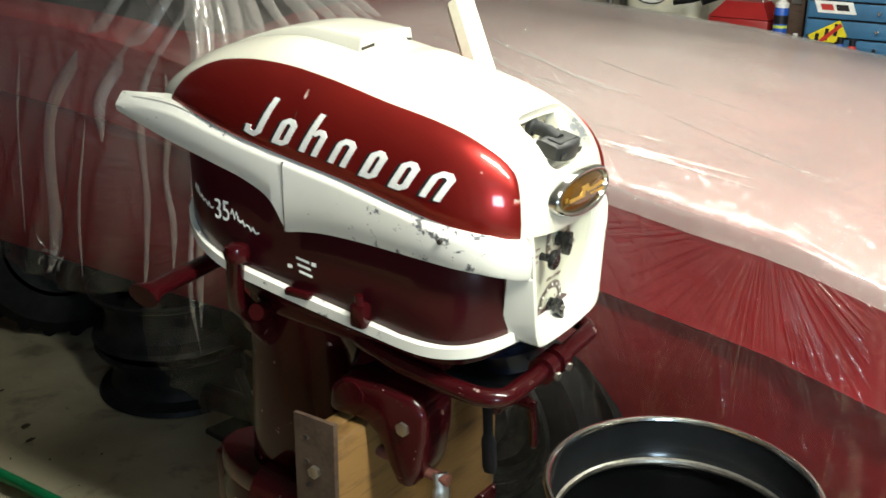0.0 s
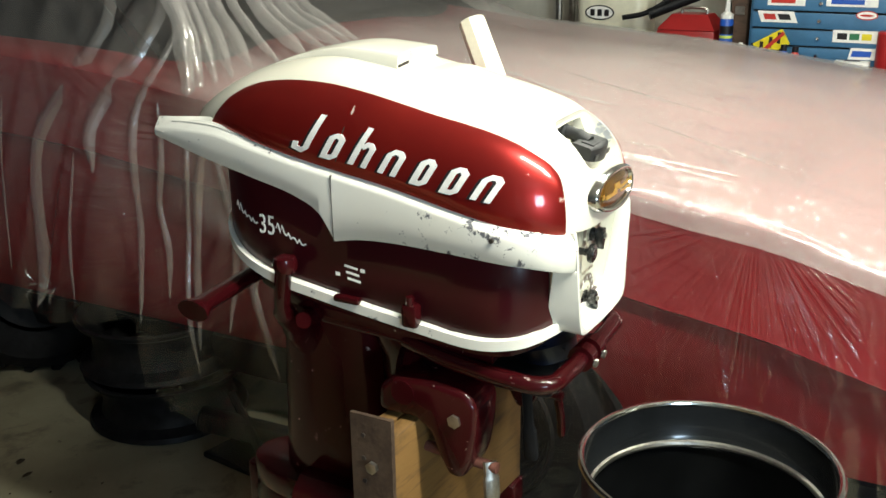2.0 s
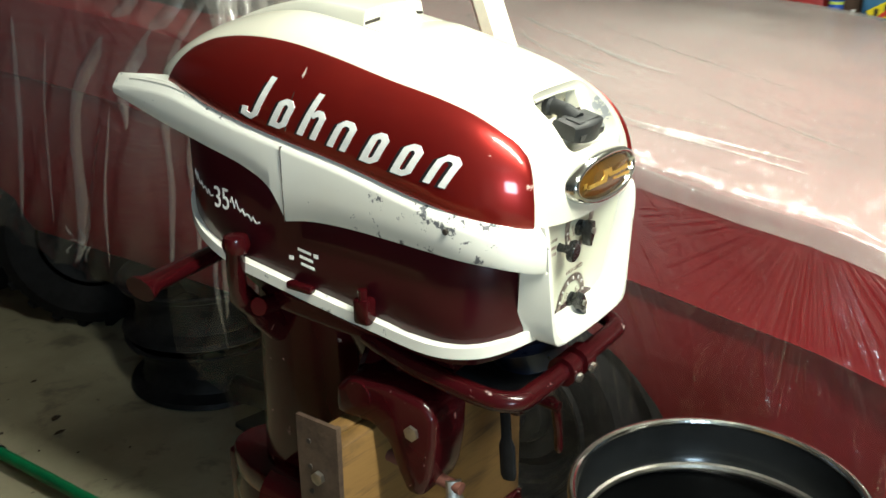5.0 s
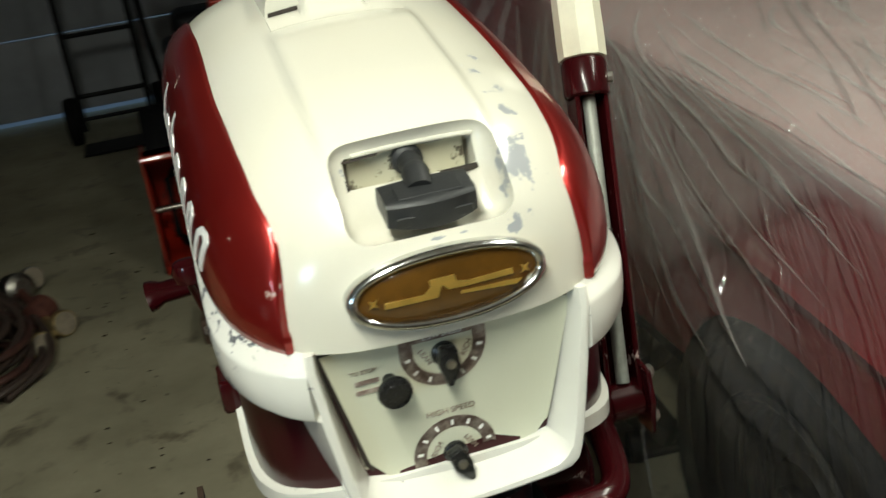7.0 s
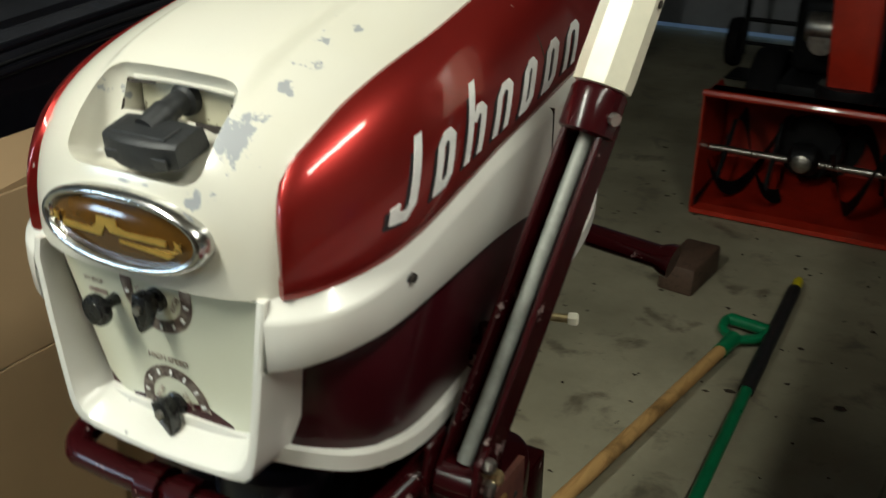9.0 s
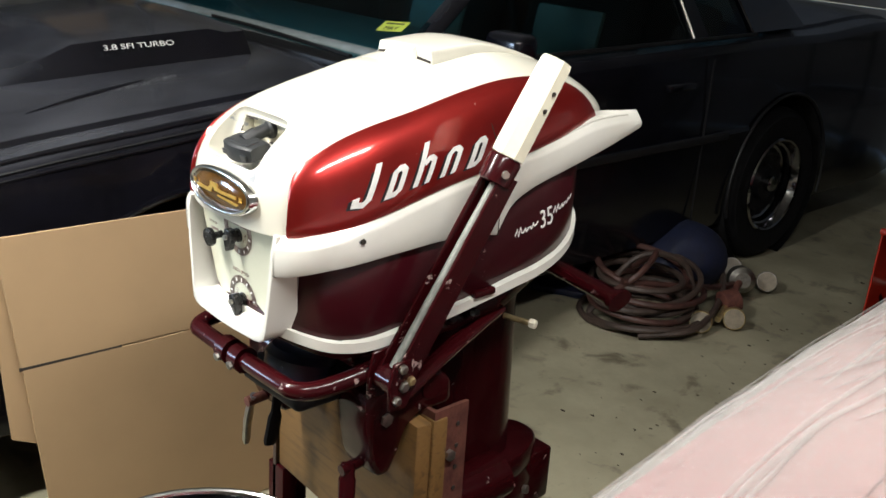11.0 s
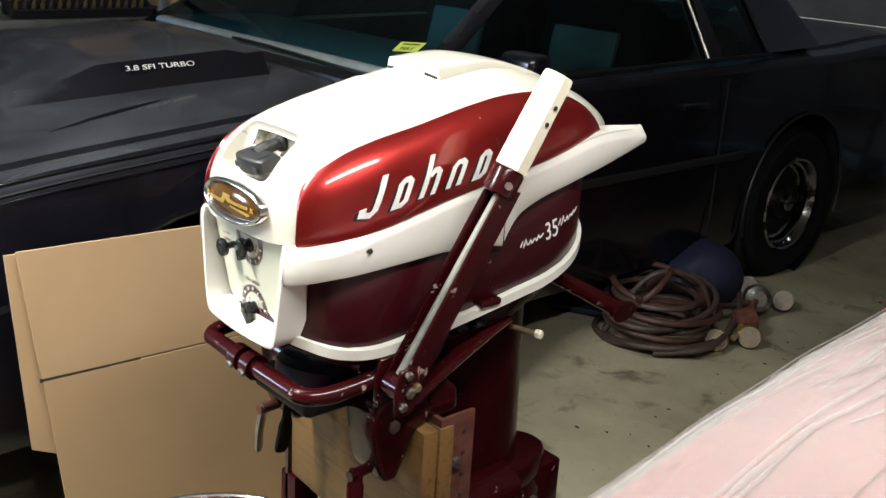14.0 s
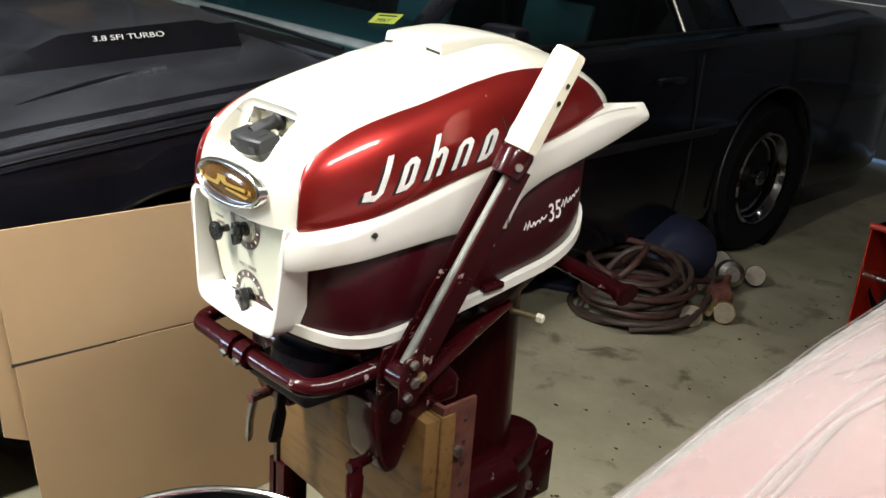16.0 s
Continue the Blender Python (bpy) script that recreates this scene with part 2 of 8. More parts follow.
CONCRETE = concrete_mat()
WALL = plain("aged_white_wallboard", (0.52, 0.50, 0.43), 0.75, 0, 0.12, 3, 0.15, 60)
DARKWALL = plain("bare_brown_board", (0.10, 0.075, 0.055), 0.8, 0, 0.2, 5, 0.2, 60)
DOOR_GREY = plain("grey_garage_door", (0.36, 0.38, 0.42), 0.5, 0, 0.1, 4, 0.1, 60)
CEIL = plain("bare_ceiling_board", (0.46, 0.43, 0.37), 0.8, 0, 0.08, 3, 0.1, 60)
CARDBOARD = plain("corrugated_cardboard", (0.42, 0.285, 0.155), 0.8, 0, 0.035, 4, 0.06, 260)
CAR_RED = plain("red_car_paint", (0.23, 0.011, 0.015), 0.5, 0, 0.1, 5)
next(n for n in CAR_RED.node_tree.nodes if n.type == "BSDF_PRINCIPLED").inputs["Specular IOR Level"].default_value = 0.15
CAR_BLACK = plain("dusty_sheen_black_car_paint", (0.003, 0.003, 0.006), 0.2, 0, 0.4, 5, coat=0.25)
# grey on the panels facing up: dust, with the ceiling's sheen painted in
_nt = CAR_BLACK.node_tree
next(n for n in _nt.nodes if n.type == "BSDF_PRINCIPLED").inputs["Specular IOR Level"].default_value = 0.3
_b = next(n for n in _nt.nodes if n.type == "BSDF_PRINCIPLED")
_old = _b.inputs["Base Color"].links[0].from_socket
_g, _sp = _nt.nodes.new("ShaderNodeNewGeometry"), _nt.nodes.new("ShaderNodeSeparateXYZ")
_nt.links.new(_g.outputs["Normal"], _sp.inputs[0])
_up = maths(_nt, "POWER", maths(_nt, "MAXIMUM", _sp.outputs["Z"], 0.0), 6.0)
_dust_sheen = maths(_nt, "MULTIPLY", _up, ramp(_nt, noise_of(_nt, 3.5, 6, 0.62), [(0.30, (0.25, 0.25, 0.25)), (0.70, (1, 1, 1))]))
_nt.links.new(mixc(_nt, maths(_nt, "MULTIPLY", _dust_sheen, 0.42), _old, (0.16, 0.165, 0.19)), _b.inputs["Base Color"])
# glossier copy of the black paint, without the top grey, so creases catch highlights
CAR_GLOSS = plain("glossy_black_crease_paint", (0.004, 0.004, 0.007), 0.12, 0, 0.2, 5, coat=1.0)
CAR_TRIM = plain("black_trim", (0.006, 0.006, 0.007), 0.5, 0, 0.2, 30)
# near-black for undersides, and for shade painted into openings and holes
DARK = plain("dark_underside_and_openings", (0.01, 0.01, 0.01), 0.9, 0, 0.3, 20)
TYRE = plain("tyre_rubber", (0.008, 0.008, 0.009), 0.75, 0, 0.25, 30, 0.3, 150)
CHROME_RIM = plain("chrome_rim", (0.30, 0.30, 0.31), 0.1, 1.0, 0.1, 20)
DASH = plain("grey_dashboard_vinyl", (0.22, 0.25, 0.25), 0.6, 0, 0.1, 20)
SEAT_DARK = plain("black_velour", (0.012, 0.012, 0.013), 0.9, 0, 0.2, 40)
SEAT = plain("grey_velour", (0.42, 0.47, 0.46), 0.9, 0, 0.1, 40, 0.3, 400)
DRUM_BLACK = plain("black_drum_enamel", (0.008, 0.009, 0.010), 0.22, 0, 0.3, 15, 0.05, 60, coat=0.3)
DRUM_BLUE = plain("dark_blue_drum_enamel", (0.008, 0.012, 0.06), 0.3, 0, 0.2, 15, coat=0.3)
BLOWER = plain("orange_red_enamel", (0.46, 0.026, 0.010), 0.35, 0, 0.12, 12, 0.05, 80, coat=0.3)
BLACK_METAL = plain("black_painted_steel", (0.012, 0.012, 0.013), 0.45, 0.2, 0.3, 25)
for _m in (BLACK_METAL, TYRE):
    next(n for n in _m.node_tree.nodes if n.type == "BSDF_PRINCIPLED").inputs["Specular IOR Level"].default_value = 0.18
GREEN = plain("green_plastic", (0.01, 0.20, 0.075), 0.3, 0, 0.1, 20)
YELLOW = plain("yellow_plastic", (0.75, 0.62, 0.02), 0.4, 0, 0.08, 30)
BLUE_CHEST = plain("blue_drawer_paint", (0.055, 0.16, 0.30), 0.4, 0, 0.12, 10, 0.05, 80)
RED_BOX = plain("red_toolbox_paint", (0.33, 0.014, 0.015), 0.4, 0, 0.1, 14)
for dull in (DARK, TYRE, BLACK_METAL):  # shine cut so the shaded wheels and underside stay black
    dull.node_tree.nodes["Principled BSDF"].inputs["Specular IOR Level"].default_value = 0.12
HOSE_MAT = plain("brown_rubber_hose", (0.055, 0.036, 0.028), 0.55, 0, 0.25, 25, 0.2, 120)
HOSE_RED = plain("dark_red_hose", (0.065, 0.026, 0.02), 0.55, 0, 0.25, 25)
BLUE_TARP = plain("blue_bag_fabric", (0.004, 0.008, 0.034), 0.7, 0, 0.3, 14, 0.5, 30)
GAUGE = plain("gauge_face", (0.27, 0.23, 0.17), 0.4, 0, 0.15, 50)
PLASTIC_WHITE = plain("white_plastic", (0.78, 0.77, 0.73), 0.4, 0, 0.06, 20)
LABEL_BLUE = plain("blue_label", (0.02, 0.09, 0.45), 0.4, 0, 0.1, 40)
LABEL_GREEN = plain("green_label", (0.03, 0.16, 0.07), 0.45, 0, 0.1, 40)
LABEL_RED = plain("red_label", (0.5, 0.03, 0.02), 0.45, 0, 0.1, 40)
LIME = plain("lime_sticker", (0.55, 0.66, 0.10), 0.5, 0, 0.06, 40)


def sheen(nt, low, high, normal=None):
    """Gloss that rises towards grazing angles, alike on both faces of a thin film."""
    lw = nt.nodes.new("ShaderNodeLayerWeight")
    lw.inputs["Blend"].default_value = 0.5
    if normal:
        nt.links.new(normal, lw.inputs["Normal"])
    p = maths(nt, "POWER", lw.outputs["Facing"], 4.5)
    mr = nt.nodes.new("ShaderNodeMapRange")
    mr.inputs[3].default_value, mr.inputs[4].default_value = low, high
    nt.links.new(p, mr.inputs[0])
    return mr.outputs[0]


def glass_mat(name, color, rough=0.03, alpha=0.75):
    m, nt, b = nodes_of(name)
    out = nt.nodes["Material Output"]
    tr = nt.nodes.new("ShaderNodeBsdfTransparent")
    tr.inputs[0].default_value = (*color, 1)
    gl = nt.nodes.new("ShaderNodeBsdfGlossy")
    gl.inputs["Roughness"].default_value = rough
    mx = nt.nodes.new("ShaderNodeMixShader")
    nt.links.new(sheen(nt, 0.05, 0.85), mx.inputs[0])
    nt.links.new(tr.outputs[0], mx.inputs[1])
    nt.links.new(gl.outputs[0], mx.inputs[2])
    nt.links.new(mx.outputs[0], out.inputs[0])
    return m


CAR_GLASS = glass_mat("tinted_car_glass", (0.47, 0.68, 0.72))
SIDE_GLASS = glass_mat("dark_tinted_car_glass", (0.40, 0.47, 0.46))


def ridged(nt, vector, scale, sharp, detail=2.0):
    """Sparse sharp creases: 1 on the lines where a noise passes its middle, falling off quickly beside them."""
    n = nt.nodes.new("ShaderNodeTexNoise")
    n.inputs["Scale"].default_value, n.inputs["Detail"].default_value = scale, detail
    nt.links.new(vector, n.inputs["Vector"])
    m = nt.nodes.new("ShaderNodeMath")
    m.operation = "SUBTRACT"
    nt.links.new(n.outputs["Fac"], m.inputs[0])
    m.inputs[1].default_value = 0.5
    a = nt.nodes.new("ShaderNodeMath")
    a.operation = "ABSOLUTE"
    nt.links.new(m.outputs[0], a.inputs[0])
    return maths(nt, "POWER", maths(nt, "SUBTRACT", 1.0, maths(nt, "MULTIPLY", a.outputs[0], 2.0)), sharp)


def drape_vector(nt, across, along):
    """Coordinates that run along the taut lines of the sheet: from the windscreen over the hood, and down the side."""
    tc, sp, cb = nt.nodes.new("ShaderNodeTexCoord"), nt.nodes.new("ShaderNodeSeparateXYZ"), nt.nodes.new("ShaderNodeCombineXYZ")
    nt.links.new(tc.outputs["Object"], sp.inputs[0])

    def mad(a, ka, b, kb):
        p, q = nt.nodes.new("ShaderNodeMath"), nt.nodes.new("ShaderNodeMath")
        p.operation, q.operation = "MULTIPLY", "MULTIPLY_ADD"
        nt.links.new(b, p.inputs[0])
        p.inputs[1].default_value = kb
        nt.links.new(a, q.inputs[0])
        q.inputs[1].default_value = ka
        nt.links.new(p.outputs[0], q.inputs[2])
        return q.outputs[0]

    nt.links.new(mad(sp.outputs["X"], 0.9 * across, sp.outputs["Y"], -0.45 * across), cb.inputs[0])
    nt.links.new(mad(sp.outputs["X"], 0.45 * along, sp.outputs["Y"], 0.9 * along), cb.inputs[1])
    nt.links.new(mad(sp.outputs["Z"], along, sp.outputs["Z"], 0.0), cb.inputs[2])
    return cb.outputs[0]


def ray_creases(nt, cy, cz, scale, sharp, reach, fall, twist=0.0):
    """Taut creases on the side that spread like rays from a gathered spot, bending as they run and dying out with distance."""
    tc, sp, cb = nt.nodes.new("ShaderNodeTexCoord"), nt.nodes.new("ShaderNodeSeparateXYZ"), nt.nodes.new("ShaderNodeCombineXYZ")
    mp = nt.nodes.new("ShaderNodeMapping")
    mp.inputs["Location"].default_value = (0.0, -cy, -cz)
    nt.links.new(tc.outputs["Object"], mp.inputs[0])
    nt.links.new(mp.outputs[0], sp.inputs[0])
    y, z = sp.outputs["Y"], sp.outputs["Z"]
    r = maths(nt, "SQRT", maths(nt, "ADD", maths(nt, "MULTIPLY", y, y, False), maths(nt, "MULTIPLY", z, z, False), False), 0.0, False)
    nt.links.new(maths(nt, "ADD", maths(nt, "ARCTAN2", y, z, False), maths(nt, "MULTIPLY", r, twist), False), cb.inputs[0])
    nt.links.new(maths(nt, "MULTIPLY", r, 0.12), cb.inputs[1])
    lines = ridged(nt, cb.outputs[0], scale, sharp, 3.0)
    return maths(nt, "MULTIPLY", lines, ramp(nt, near(nt, (0.53, cy, cz), reach, (0.4, 1, 1)), fall))


def nose_creases(nt):
    return ray_creases(nt, -0.26, 0.885, 9.0, 5.0, 0.42, [(0.0, (0, 0, 0)), (0.45, (1, 1, 1)), (0.78, (1, 1, 1)), (0.94, (0, 0, 0))])


def gather_creases(nt):
    return ray_creases(nt, 0.70, 1.06, 11.0, 4.0, 1.0, [(0.0, (0, 0, 0)), (0.25, (0.8, 0.8, 0.8)), (0.55, (1, 1, 1)), (0.90, (1, 1, 1)), (0.97, (0.3, 0.3, 0.3))], 0.80)


def film_mat(name, h0, h1, fade=False, gloss=0.05, edge=0.34, rough=0.12, creases=0.0, nose=False, haze_by_place=False):
    """Thin milky polythene: part clear, part white scatter, with a sharp gloss and taut creases."""
    m, nt, b = nodes_of(name)
    out = nt.nodes["Material Output"]
    tr = nt.nodes.new("ShaderNodeBsdfTransparent")
    tr.inputs[0].default_value = (0.93, 0.93, 0.93, 1)
    df = nt.nodes.new("ShaderNodeBsdfDiffuse")
    df.inputs[0].default_value = (0.86, 0.82, 0.78, 1)
    gl = nt.nodes.new("ShaderNodeBsdfGlossy")
    gl.inputs["Roughness"].default_value = rough
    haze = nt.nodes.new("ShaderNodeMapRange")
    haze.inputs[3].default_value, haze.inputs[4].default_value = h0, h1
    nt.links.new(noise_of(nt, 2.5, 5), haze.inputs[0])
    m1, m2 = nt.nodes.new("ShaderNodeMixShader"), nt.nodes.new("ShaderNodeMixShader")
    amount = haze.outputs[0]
    if haze_by_place:  # haze painted by position: less low down in the dark, more at the shoulder
        tc, sp = nt.nodes.new("ShaderNodeTexCoord"), nt.nodes.new("ShaderNodeSeparateXYZ")
        nt.links.new(tc.outputs["Object"], sp.inputs[0])
        for axis, table in (("Y", ((-0.1, 0.3), (0.3, 1.5), (0.70, 1.4), (0.95, 0.9), (1.4, 0.75))), ("Z", ((0.40, 0.12), (0.65, 0.8), (0.92, 2.0), (1.15, 1.2)))):
            lo, hi = table[0][0], table[-1][0]
            mr = nt.nodes.new("ShaderNodeMapRange")
            nt.links.new(sp.outputs[axis], mr.inputs[0])
            mr.inputs[1].default_value, mr.inputs[2].default_value = lo, hi
            amount = maths(nt, "MULTIPLY", amount, maths(nt, "MULTIPLY", ramp(nt, mr.outputs[0], [((p - lo) / (hi - lo), (k / 2, k / 2, k / 2)) for p, k in table]), 2.0, False))
    if fade:  # the painted haze fades out towards the layer's edges, by its sheet coordinates
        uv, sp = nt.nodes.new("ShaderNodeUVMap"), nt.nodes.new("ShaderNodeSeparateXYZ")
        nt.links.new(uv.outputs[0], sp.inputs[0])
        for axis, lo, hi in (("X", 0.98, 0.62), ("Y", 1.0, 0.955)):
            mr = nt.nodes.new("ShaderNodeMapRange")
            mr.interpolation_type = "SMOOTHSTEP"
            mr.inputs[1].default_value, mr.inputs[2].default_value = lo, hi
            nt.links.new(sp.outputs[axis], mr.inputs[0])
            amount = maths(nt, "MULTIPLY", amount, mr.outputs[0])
    nt.links.new(amount, m1.inputs[0])
    nt.links.new(tr.outputs[0], m1.inputs[1])
    nt.links.new(df.outputs[0], m1.inputs[2])
    nt.links.new(m1.outputs[0], m2.inputs[1])
    nt.links.new(gl.outputs[0], m2.inputs[2])
    nt.links.new(m2.outputs[0], out.inputs[0])
    bp = nt.nodes.new("ShaderNodeBump")
    bp.inputs["Strength"].default_value, bp.inputs["Distance"].default_value = 0.35, 0.01
    relief = noise_of(nt, 14, 4, 0.5, (1, 0.35, 1), 0.8)
    if creases:
        bp.inputs["Strength"].default_value, bp.inputs["Distance"].default_value = creases, 0.012
        lines = maths(nt, "MULTIPLY", ridged(nt, drape_vector(nt, 16.0, 1.5), 1.0, 6.0), ramp(nt, noise_of(nt, 3.1, 3), [(0.42, (0.1, 0.1, 0.1)), (0.60, (1, 1, 1))]))
        add = nt.nodes.new("ShaderNodeMath")
        add.operation = "MULTIPLY_ADD"
        nt.links.new(maths(nt, "MAXIMUM", maths(nt, "MAXIMUM", lines, nose_creases(nt)), gather_creases(nt)) if nose else lines, add.inputs[0])
        add.inputs[1].default_value = 0.55
        nt.links.new(relief, add.inputs[2])
        relief = add.outputs[0]
    nt.links.new(relief, bp.inputs["Height"])
    for s in (df, gl):
        nt.links.new(bp.outputs[0], s.inputs["Normal"])
    nt.links.new(sheen(nt, gloss, edge, bp.outputs[0]), m2.inputs[0])
    return m


FILM = film_mat("polythene_sheet", 0.045, 0.105, gloss=0.075, edge=0.42, rough=0.12, creases=1.0, nose=True, haze_by_place=True)
# film of the added hood layer; its haze paints in the lit, milky look
FILM_HAZE = film_mat("hood_haze_sheet", 0.17, 0.25, True, gloss=0.05, edge=0.24, rough=0.2, creases=0.5)
FOLD = film_mat("folded_polythene", 0.05, 0.14, gloss=0.19, edge=0.45)
FOLD_SOFT = film_mat("creased_polythene", 0.06, 0.15, gloss=0.15, edge=0.45, rough=0.18)
# whiter film for gathered folds and for highlights painted as streaks
FOLD_WHITE = film_mat("fold_and_glint_polythene", 0.16, 0.34, gloss=0.22, edge=0.5)


def glow(name, color, strength):
    m, nt, b = nodes_of(name)
    b.inputs["Emission Color"].default_value, b.inputs["Emission Strength"].default_value = (*color, 1), strength
    return m


TUBE_GLOW = glow("fluorescent_tube", (1.0, 0.93, 0.80), 8.0)


# ---- building helpers ----
def world_of(ob):
    m = ob.matrix_basis.copy()
    if ob.parent:
        m = world_of(ob.parent) @ ob.matrix_parent_inverse @ m
    return m


def thing(name, at, label, category, group="", kind=""):
    ob = new(name)
    ob.location = at
    ob.empty_display_size = 0.05
    return tagged(ob, label, category, group, kind)


def to_mesh(bm, name, mat, smooth=True, angle=35):
    bmesh.ops.recalc_face_normals(bm, faces=bm.faces)
    me = bpy.data.meshes.new(name)
    bm.to_mesh(me)
    bm.free()
    for mt in (mat if isinstance(mat, (list, tuple)) else [mat]):
        me.materials.append(mt)
    if smooth:
        me.shade_smooth()
        me.set_sharp_from_angle(angle=radians(angle))
    return me


def part(name, bm, mat, parent, label="", smooth=True, angle=35):
    """Links a bmesh, given in world places, as one mesh under a thing or a part."""
    me = bm if isinstance(bm, bpy.types.Mesh) else to_mesh(bm, name, mat, smooth, angle)
    ob = new(name, me)
    if parent:
        ob.parent = parent
        ob.matrix_parent_inverse = world_of(parent).inverted()
    return tagged(ob, label)


def solo(name, bm, mat, label, category="", group="", kind="", smooth=True, angle=35):
    return tagged(new(name, to_mesh(bm, name, mat, smooth, angle)), label, category, group, kind)


def bm_box(size, m=None, bevel=0.0, seg=2, bm=None):
    bm = bm or bmesh.new()
    made = bmesh.ops.create_cube(bm, size=1.0, matrix=(m or Matrix()) @ Matrix.Diagonal((*size, 1)))
    if bevel:
        es = list({e for v in made["verts"] for e in v.link_edges})
        bmesh.ops.bevel(bm, geom=es, offset=bevel, segments=seg, profile=0.5, affect="EDGES")
    return bm


def box_at(x0, x1, y0, y1, z0, z1, bevel=0.0, seg=2, bm=None):
    return bm_box((x1 - x0, y1 - y0, z1 - z0), Matrix.Translation(((x0 + x1) / 2, (y0 + y1) / 2, (z0 + z1) / 2)), bevel, seg, bm)


def smooth_path(pts, per=6):
    """Points of a Catmull-Rom curve through pts."""
    p = [Vector(q) for q in pts]
    p = [2 * p[0] - p[1]] + p + [2 * p[-1] - p[-2]]
    out = []
    for i in range(1, len(p) - 2):
        for k in range(per):
            t = k / per
            out.append(0.5 * (2 * p[i] + (p[i + 1] - p[i - 1]) * t + (2 * p[i - 1] - 5 * p[i] + 4 * p[i + 1] - p[i + 2]) * t * t
                              + (3 * p[i] - p[i - 1] - 3 * p[i + 1] + p[i + 2]) * t ** 3))
    out.append(p[-2])
    return out


def bm_tube(pts, radius, sides=12, bm=None, closed=False, flat=1.0, up=None):
    """A tube along points; radius may be a list. flat squeezes it along the second normal."""
    bm = bm or bmesh.new()
    pts = [Vector(p) for p in pts]
    n = len(pts)
    rad = radius if isinstance(radius, (list, tuple)) else [radius] * n
    rings, side = [], None
    for i, p in enumerate(pts):
        a, b = pts[(i - 1) % n if closed else max(i - 1, 0)], pts[(i + 1) % n if closed else min(i + 1, n - 1)]
        d = (b - a).normalized()
        ref = Vector(up) if up else (side or Vector((0, 0, 1)))
        if abs(d.dot(ref)) > 0.98:
            ref = Vector((1, 0, 0)) if abs(d.x) < 0.9 else Vector((0, 1, 0))
        u = (ref - d * d.dot(ref)).normalized()
        v = d.cross(u)
        side = u
        rings.append([bm.verts.new(p + rad[i] * (math.cos(k * 2 * math.pi / sides) * v + flat * math.sin(k * 2 * math.pi / sides) * u)) for k in range(sides)])
    for i in range(n if closed else n - 1):
        r0, r1 = rings[i], rings[(i + 1) % n]
        for k in range(sides):
            bm.faces.new((r0[k], r0[(k + 1) % sides], r1[(k + 1) % sides], r1[k]))
    if not closed:
        bm.faces.new(rings[0][::-1])
        bm.faces.new(rings[-1])
    return bm


def bm_lathe(profile, m=None, sides=32, bm=None, cap=True):
    """Turns (radius, height) points round z, then moves them by m."""
    bm = bm or bmesh.new()
    m = m or Matrix()
    rings = []
    for r, h in profile:
        rings.append([bm.verts.new(m @ Vector((r * math.cos(k * 2 * math.pi / sides), r * math.sin(k * 2 * math.pi / sides), h))) for k in range(sides)])
    for r0, r1 in zip(rings, rings[1:]):
        for k in range(sides):
            bm.faces.new((r0[k], r0[(k + 1) % sides], r1[(k + 1) % sides], r1[k]))
    if cap:
        bm.faces.new(rings[0][::-1])
        bm.faces.new(rings[-1])
    return bm


def bm_grid(fn, us, vs, bm=None, wrap=False):
    """A sheet of quads through fn(u, v)."""
    bm = bm or bmesh.new()
    rows = [[bm.verts.new(fn(u, v)) for v in vs] for u in us]
    for a, b in zip(rows, rows[1:]):
        for j in range(len(vs) - (0 if wrap else 1)):
            k = (j + 1) % len(vs)
            bm.faces.new((a[j], a[k], b[k], b[j]))
    return bm, rows


def bm_prism(poly, depth_vec, bm=None, bevel=0.0, seg=2):
    """A closed polygon of world points pushed along a vector."""
    bm = bm or bmesh.new()
    a = [bm.verts.new(p) for p in poly]
    b = [bm.verts.new(Vector(p) + Vector(depth_vec)) for p in poly]
    n = len(a)
    bm.faces.new(a)
    bm.faces.new(b[::-1])
    for i in range(n):
        bm.faces.new((a[i], b[i], b[(i + 1) % n], a[(i + 1) % n]))
    if bevel:
        bmesh.ops.recalc_face_normals(bm, faces=bm.faces)
        es = [e for e in bm.edges if e.verts[0] in set(a + b)]
        bmesh.ops.bevel(bm, geom=es, offset=bevel, segments=seg, profile=0.5, affect="EDGES")
    return bm


def cut(bm, cutters):
    """Boolean difference of a closed bmesh with others; returns the baked mesh."""
    def temp(b):
        bmesh.ops.recalc_face_normals(b, faces=b.faces)
        me = bpy.data.meshes.new("shape")
        b.to_mesh(me)
        b.free()
        return new("shape", me)
    base = temp(bm)
    extra = [temp(c) for c in cutters]
    for c in extra:
        md = base.modifiers.new("cut", "BOOLEAN")
        md.operation, md.object, md.solver = "DIFFERENCE", c, "EXACT"
    dg = bpy.context.evaluated_depsgraph_get()
    dg.update()
    me = bpy.data.meshes.new_from_object(base.evaluated_get(dg))
    for o in [base] + extra:
        old = o.data
        bpy.data.objects.remove(o)
        bpy.data.meshes.remove(old)
    out = bmesh.new()
    out.from_mesh(me)
    bpy.data.meshes.remove(me)
    return out


